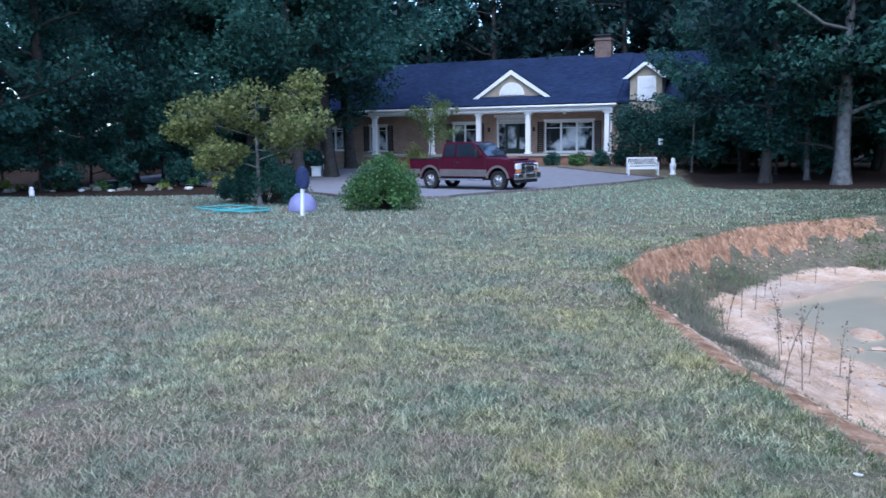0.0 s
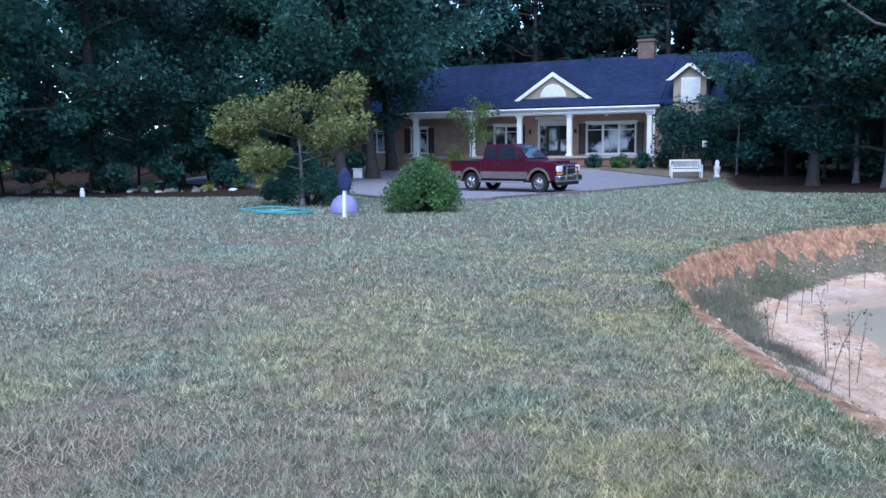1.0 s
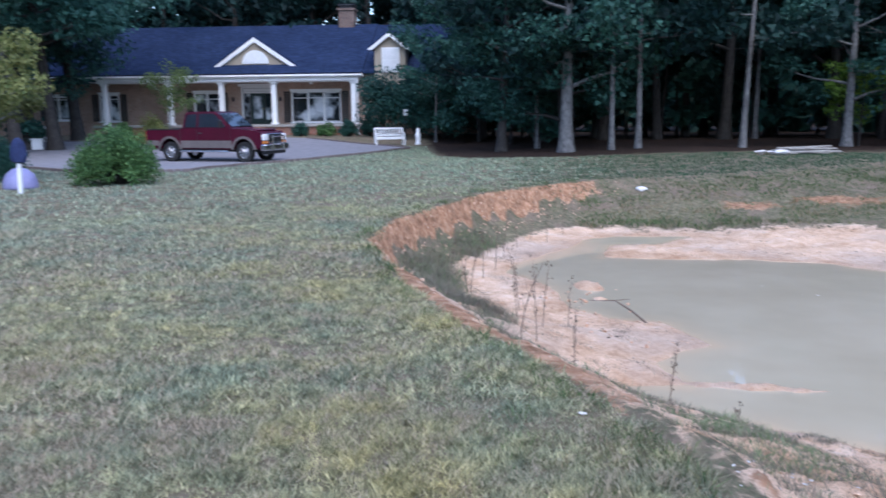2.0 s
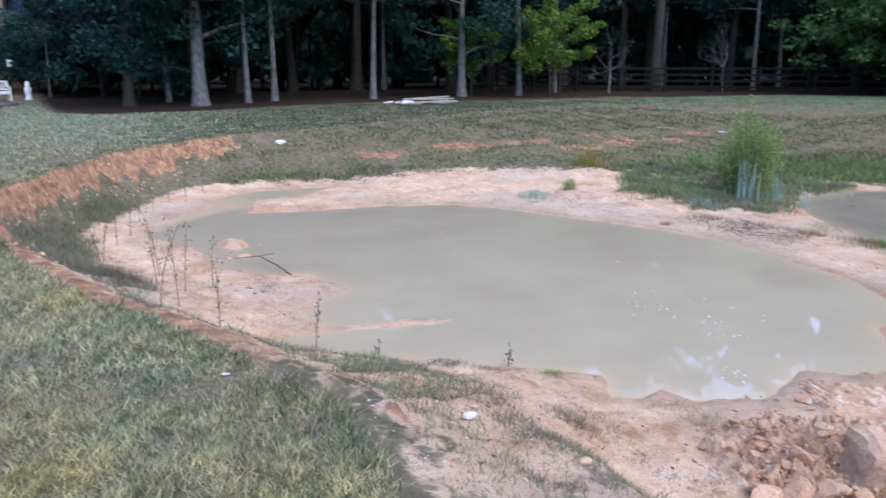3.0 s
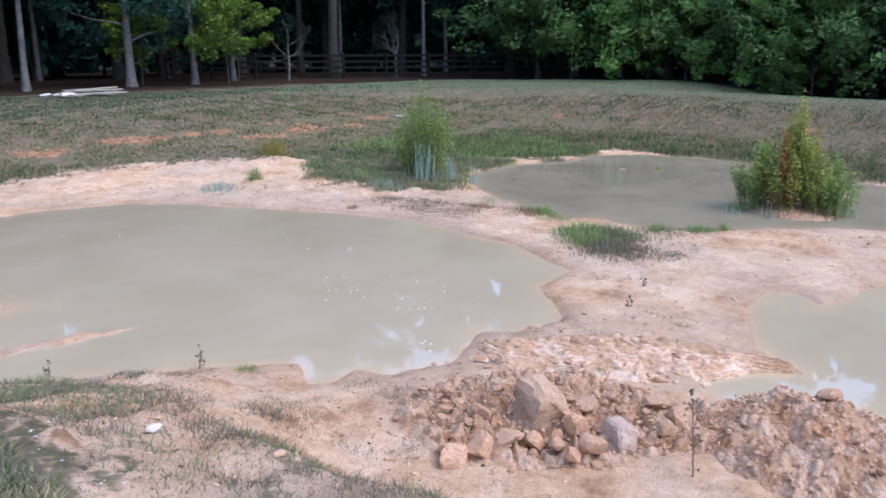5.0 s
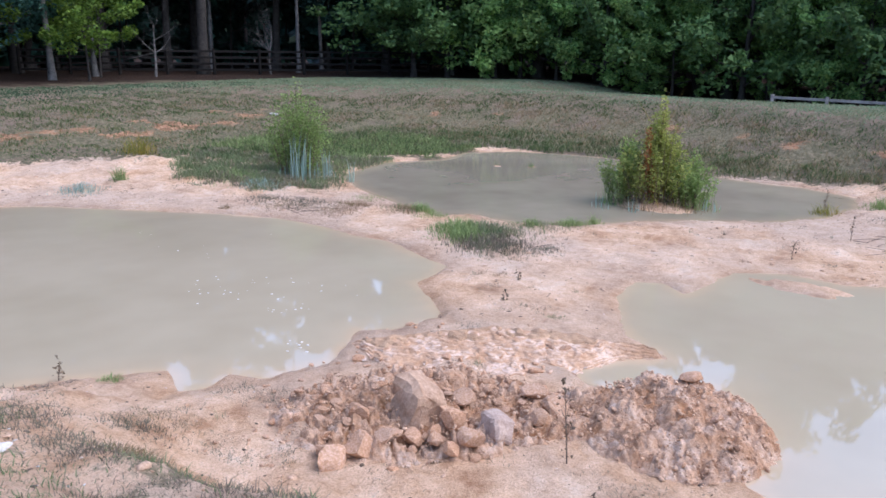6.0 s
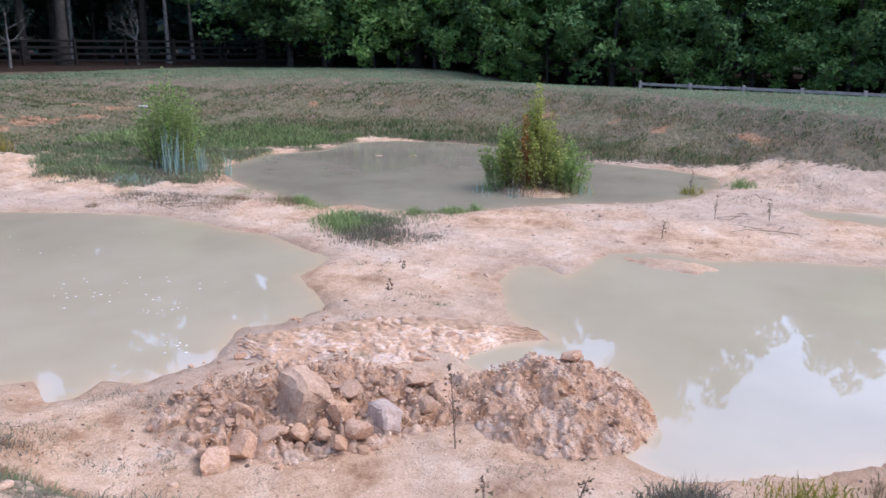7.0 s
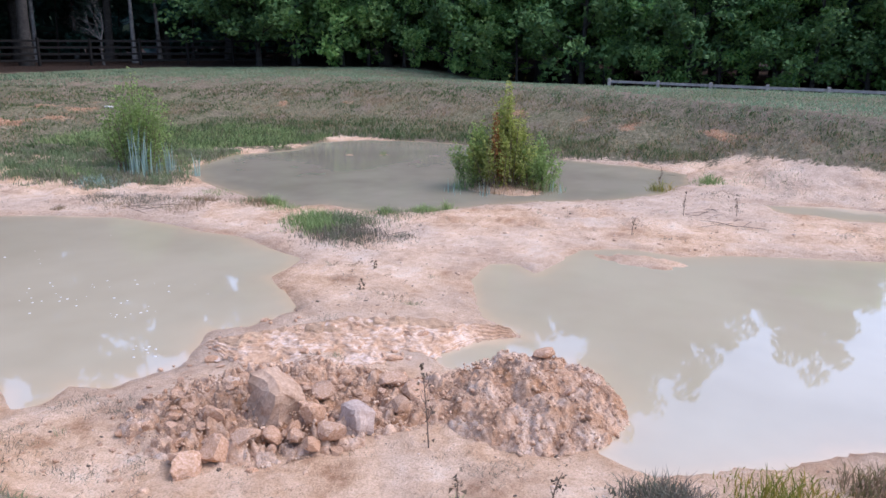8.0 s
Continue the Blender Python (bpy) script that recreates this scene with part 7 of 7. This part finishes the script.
box_ = thing("planter_box", pose(-18.6, 41.6, ground_z(-18.6, 41.6) + 0.03, 0, 0, 20), "white painted planter box by the drive", "planter")
part("panel", boxes(((-0.25, -0.25, 0), (0.25, 0.25, 0.5)), ((-0.3, -0.3, 0.5), (0.3, 0.3, 0.56)), bevel=0.01), WHITE, box_)

# post with a dark blue bag, a violet plastic lid behind it, and a hose
BLUE = plain("navy_cloth", (0.012, 0.018, 0.06), (0.03, 0.045, 0.12), 9, 0.8, relief=0.5)
VIOLET = plain("violet_plastic", (0.2, 0.2, 0.36), (0.28, 0.27, 0.46), 3, 0.45)
TURQ = plain("turquoise_hose", (0.07, 0.3, 0.3), (0.14, 0.42, 0.42), 9, 0.5)
p = thing("yard_post", pose(-8.85, 18.9, ground_z(-8.85, 18.9), 0, 2, 0), "white post with a dark blue bag hung over its top", "post")
part("pole", boxes(((-0.045, -0.045, -0.05), (0.045, 0.045, 0.85)), bevel=0.008), WHITE, p)
bag = turned([(0.06, 0.72), (0.17, 0.76), (0.2, 0.9), (0.17, 1.1), (0.14, 1.22), (0.07, 1.3), (0.02, 1.33)])
for v in bag.verts:
    v.co.y *= 0.6
    v.co += 0.025 * noise.noise_vector(v.co * 5)
part("bag", bag, BLUE, p, "crumpled navy cloth bag")
lid = turned([(0.42, 0), (0.42, 0.05), (0.4, 0.2), (0.33, 0.36), (0.2, 0.48), (0.05, 0.53)], 20)
lone("plastic_cover", lid, VIOLET, pose(-9.5, 20.3, ground_z(-9.5, 20.3)), "domed violet-blue plastic cover on the grass", "cover")
hose = thing("garden_hose", pose(-11.1, 19.7, ground_z(-11.1, 19.7)), "turquoise garden hose lying in loose coils on grass", "hose")
loops = []
rh = R(8)
for k in range(3):
    c = rh.normal(size=2) * np.array([0.28, 0.1])
    a0 = rh.uniform(0, 6)
    loops.append([(np.array([c[0] + (0.75 + 0.1 * k) * math.cos(a0 + a), c[1] + (0.45 + 0.06 * k) * math.sin(a0 + a), 0.05 + 0.03 * k + 0.02 * math.sin(3 * a)]), 0.022) for a in np.linspace(0, 6.2, 28)])
v, f = tubes(loops, 6)
part_mesh("coil", quick_mesh("coil", v, f, [TURQ]), hose)

# young trees and shrubs of the yard
young = tagged(grow_tree("young_tree", R(21), 4.1, 0.09, 1.3, 2.35, 9000, 0.12, LEAF_GOLD, BARK_PALE, 10, 46, 0.02, 0.75, 0.24), "small spreading tree with yellowing autumn leaves", "tree")
young.matrix_basis = pose(-11.75, 22.0, ground_z(-11.75, 22.0) - 0.03, 0, 0, 270) @ Matrix.Diagonal((0.96, 0.96, 0.92, 1))


def shrub(name, x, y, wide, tall, count, leaf, mat, label, seed, bumps=26, group=""):
    """A leafy shrub, rounded but uneven, with stems inside."""
    r = R(seed)
    t = thing(name, pose(x, y, ground_z(x, y) - 0.02), label, "shrub", group)
    d = r.normal(size=(bumps, 3))
    d /= np.linalg.norm(d, axis=1)[:, None]
    d[:, 2] = np.abs(d[:, 2])
    c = d * np.array([wide * 0.38, wide * 0.38, tall * 0.62]) * r.uniform(0.6, 1.05, bumps)[:, None] + np.array([0, 0, tall * 0.18])
    paths = [[(np.array([0.05 * q[0], 0.05 * q[1], 0]), 0.02), (q * 0.5, 0.014), (q, 0.006)] for q in c]
    v, f = tubes(paths, 4)
    tagged(part_mesh("stem_tangle", quick_mesh("stem_tangle", v, f, [BARK]), t), kind="stuff")
    v, f = leaves(c, np.minimum(wide, tall) * 0.2 * r.uniform(0.7, 1.3, bumps), count, leaf, r, 1.0)
    v[:, 2] = np.maximum(v[:, 2], 0.02)
    part_mesh("foliage", quick_mesh("foliage", v, f, [mat]), t)
    return t


shrub("round_bush", -7.3, 21.2, 2.65, 1.7, 15000, 0.065, LEAF_MID, "rounded green bush standing in the lawn", 31, 70)
shrub("evergreen_bush", -11.9, 22.7, 2.9, 1.85, 13000, 0.065, LEAF_DARK, "dark evergreen bush under the young tree", 32, 60)
shrub("evergreen_bush", -13.2, 23.4, 1.7, 1.3, 6000, 0.065, LEAF_DARK, "dark evergreen bush behind the young tree", 33)
for x, y, w, h, mt, s in ((-6.2, 49.4, 1.4, 1.0, LEAF_DARK, 34), (-4.6, 49.0, 1.5, 0.9, LEAF_MID, 35), (-3.2, 48.6, 1.5, 1.1, LEAF_DARK, 36), (-1.9, 48.4, 1.4, 1.2, LEAF_DARK, 37), (-12.6, 41.0, 2.0, 2.0, LEAF_GOLD, 38),
                          (-14.6, 42.5, 2.2, 1.5, LEAF_MID, 39), (-10.2, 44.0, 1.6, 1.5, LEAF_MID, 40)):
    shrub("porch_shrub", x, y, w, h, 3000, 0.09, mt, "clipped shrub in the bed before the porch", s, group="porch shrubs")
for x, y, w, h, s in ((-1.0, 47.6, 3.4, 4.6, 41), (0.9, 47.0, 3.4, 4.6, 42), (2.6, 46.5, 3.8, 5.4, 43)):
    shrub("tall_shrub", x, y, w, h, 5000, 0.16, LEAF_DARK, "tall dark shrub beside the house corner", s, 40)
slim = tagged(grow_tree("crape_myrtle", R(22), 6.0, 0.07, 2.2, 1.9, 2400, 0.16, LEAF_DARK, BARK_PALE, 10, 34, 0.05, 0.6), "slim multi-stemmed tree near the bench", "tree")
slim.matrix_basis = pose(1.9, 44.3, ground_z(1.9, 44.3) - 0.05)
thin = tagged(grow_tree("young_tree", R(23), 4.6, 0.05, 2.0, 1.45, 3400, 0.09, leaf_material("leaf_pale_green", (0.09, 0.14, 0.05), (0.22, 0.28, 0.11), 0.5), BARK_PALE, 9, 24, 0.03, 0.7), "airy pale green small tree before the porch", "tree")
thin.matrix_basis = pose(-11.6, 40.6, ground_z(-11.6, 40.6) - 0.05)

# flower bed under the trees, edged with stones
rb = R(55)
BED_ROCK = [rock_mesh("bed_stone", 160 + s, plain("mossy_bed_stone", (0.1, 0.1, 0.08), (0.28, 0.26, 0.22), 6, 0.95, relief=0.6)) for s in range(2)]
for i in range(46):
    a = rb.uniform(0, 1)
    x, y = -30 + 11 * a + rb.normal() * 0.4, 28.2 + 3.4 * a + rb.normal() * 0.5 + (3.2 if i % 3 == 0 else 0)
    s = rb.uniform(0.09, 0.22)
    ob = new("bed_stone", (BED_ROCK + QUARTZ[:1])[rb.randint(10) % 9 // 4])
    ob.matrix_basis = Matrix.LocRotScale((x, y, ground_z(x, y) + s * 0.25), Euler((0, 0, rb.uniform(0, 6))), (s, s, s * 0.8))
    tagged(ob, "rough stone edging the flower bed", "stone", "bed stones")
for i in range(16):
    a = rb.uniform(0, 1)
    x, y = -30 + 11 * a, 29.6 + 3.4 * a + rb.normal() * 0.7
    shrub("bed_plant", x, y, rb.uniform(0.6, 1.2), rb.uniform(0.4, 0.8), 320, 0.1, (LEAF_MID, LEAF_OLIVE, LEAF_DARK)[i % 3], "low leafy plant in the flower bed", 600 + i, 10, "bed plants")
for x, y in ((-21.5, 33.5), (-23.0, 34.6), (-17.6, 33.6)):
    shrub("bed_shrub", x, y, 1.6, 1.9, 1500, 0.13, LEAF_DARK, "upright dark shrub in the flower bed", int(700 + abs(x)), 20)

# pile of pale boards and stones at the wood's edge
pile = thing("board_pile", pose(14.1, 27.2, ground_z(14.1, 27.2), 0, 0, 5), "low pile of pale boards and stones on grass", "pile")
PALEWOOD = plain("weathered_pale_board", (0.2, 0.185, 0.165), (0.42, 0.39, 0.35), 5, 0.85)
for i in range(9):
    b = part("board", boxes(((-0.95, -0.1, 0), (0.95, 0.1, 0.05)), bevel=0.006), PALEWOOD, pile)
    b.matrix_basis = pose(0.25 + rb.normal() * 0.2, rb.normal() * 0.18, 0.03 + 0.045 * (i // 2), rb.normal() * 2, rb.normal() * 2, rb.normal() * 9)
for i in range(8):
    ob = part_mesh("stone", QUARTZ[i % 3], pile)
    ob.matrix_basis = Matrix.LocRotScale((-0.9 + rb.normal() * 0.3, rb.normal() * 0.25, 0.08), None, (0.18,) * 3)

# two bare young trees, and the rail fences
def bare_tree(x, y, height, seed):
    r = R(seed)
    t = thing("bare_tree", pose(x, y, ground_z(x, y) - 0.03), "small leafless grey tree before the wood", "tree", "bare trees")
    paths = []

    def limb(a, d, length, rad, depth):
        path = [(a, rad)]
        p = a
        for k in range(4):
            d = d + r.normal(size=3) * 0.12 + np.array([0, 0, 0.05])
            d /= np.linalg.norm(d)
            p = p + d * length / 4
            path.append((p, rad * (1 - 0.2 * (k + 1))))
        paths.append(path)
        if depth:
            for k in range(7 if depth == 3 else 5):
                q = path[1 + k % 4] if depth < 3 else path[2 + k % 3]
                e = d + r.normal(size=3) * 0.75
                limb(q[0], e / np.linalg.norm(e), length * 0.62, q[1] * 0.45, depth - 1)

    limb(np.zeros(3), np.array([0, 0, 1.0]), height * 0.42, 0.075, 3)
    v, f = tubes(paths, 5)
    part_mesh("trunk", quick_mesh("trunk", v, f, [BARK_PALE]), t)
    return t


bare_tree(26.9, 32.0, 5.5, 5)
bare_tree(33.3, 30.6, 6.0, 6)
RAIL = plain("grey_fence_wood", (0.2, 0.185, 0.17), (0.42, 0.4, 0.37), 4, 0.9)


def rail_fence(a, b, count, height, rails, label, mat):
    t = thing("rail_fence", pose(0, 0, 0), label, "fence")
    a, b = np.array(a), np.array(b)
    tops = []
    for k in range(count + 1):
        p = a + (b - a) * k / count
        z = ground_z(*p)
        part("post", boxes(((p[0] - 0.06, p[1] - 0.06, z - 0.1), (p[0] + 0.06, p[1] + 0.06, z + height + 0.08)), bevel=0.01), mat, t)
        tops.append(np.array([*p, z]))
    for u, v in zip(tops, tops[1:]):
        for h in rails:
            bm = bmesh.new()
            d = v - u
            m = Matrix.Translation(Vector((u + v) / 2) + Vector((0, 0, h * height))) @ Vector(d).to_track_quat("X", "Z").to_matrix().to_4x4() @ Matrix.Diagonal((np.linalg.norm(d) + 0.1, 0.04, 0.1, 1))
            bmesh.ops.create_cube(bm, size=1, matrix=m)
            part("rail", bm, mat, t)
    return t


rail_fence((34.6, 5.2), (31.0, -9.0), 7, 0.72, (0.3, 0.62, 0.95), "grey wooden rail fence beyond the dam", RAIL)
# this fence's colour is set near black to stand for the wood's shade
rail_fence((24.0, 38.5), (39.0, 24.0), 9, 1.25, (0.2, 0.45, 0.7, 0.95), "wooden rail fence coloured dark for the wood's shade", plain("shaded_fence_wood", (0.008, 0.007, 0.006), (0.02, 0.017, 0.015), 4, 0.9))

# far woods that close the view all round
rf = R(91)
n = 64000
az = rf.uniform(0, 2 * math.pi, n)
front = np.degrees(az)
front = np.where(front > 180, front - 360, front)
dist = np.where((front > -70) & (front < 6), 88.0, 68.0) + rf.uniform(0, 10, n)
dist = np.where(np.abs(front) > 125, 62 + rf.uniform(0, 8, n), dist)
ztop = 15 + 4 * wave(np.stack([az * 40, az * 0], 1), 9, 77) + np.where(np.abs(front - 40) < 40, 1, 0)
ztop = np.where((front > 74) & (front < 104), np.minimum(ztop, 13), ztop)
ztop = np.where((front > 104) | (front < -75), ztop * 0.6, ztop)
zz = ztop * rf.uniform(0, 1, n) ** 0.8
P3 = np.stack([0.4 + dist * np.sin(az), -0.6 + dist * np.cos(az), zz], 1)
v, f = leaves(P3, np.full(n, 0.8), n, 1.5, rf)
tagged(new("far_woods", quick_mesh("far_woods", v, f, [LEAF_DARK])), "dense dark woods closing the view all round", "woods", kind="stuff")

# the rise of wooded land beyond, closing the gaps between trunks
bm = bmesh.new()
ring = []
for k in range(241):
    a = 2 * math.pi * k / 240
    deg = math.degrees(a) if a < math.pi else math.degrees(a) - 360
    top = float(np.interp(deg, [-180, -75, -55, -30, 4, 9, 130, 180], [9, 6, 3.5, 6, 9, 12, 12, 9])) + 2.2 * noise.noise((a * 9, 0, 3)) + 1.2 * noise.noise((a * 41, 0, 7))
    p = (0.4 + 104 * math.sin(a), -0.6 + 104 * math.cos(a))
    q = (0.4 + 112 * math.sin(a), -0.6 + 112 * math.cos(a))
    ring.append((bm.verts.new((*p, -1.5)), bm.verts.new((*p, top * 0.6)), bm.verts.new((*q, top))))
for a, b in zip(ring, ring[1:]):
    bm.faces.new((a[0], b[0], b[1], a[1])), bm.faces.new((a[1], b[1], b[2], a[2]))
me = bpy.data.meshes.new("backdrop")
bm.to_mesh(me)
bm.free()
me.materials.append(plain("distant_woods", (0.012, 0.02, 0.012), (0.035, 0.055, 0.03), 0.25, 1.0, relief=0, fine=5))
tagged(new("backdrop", me), "distant dark wooded rise all round", "backdrop", kind="structure")
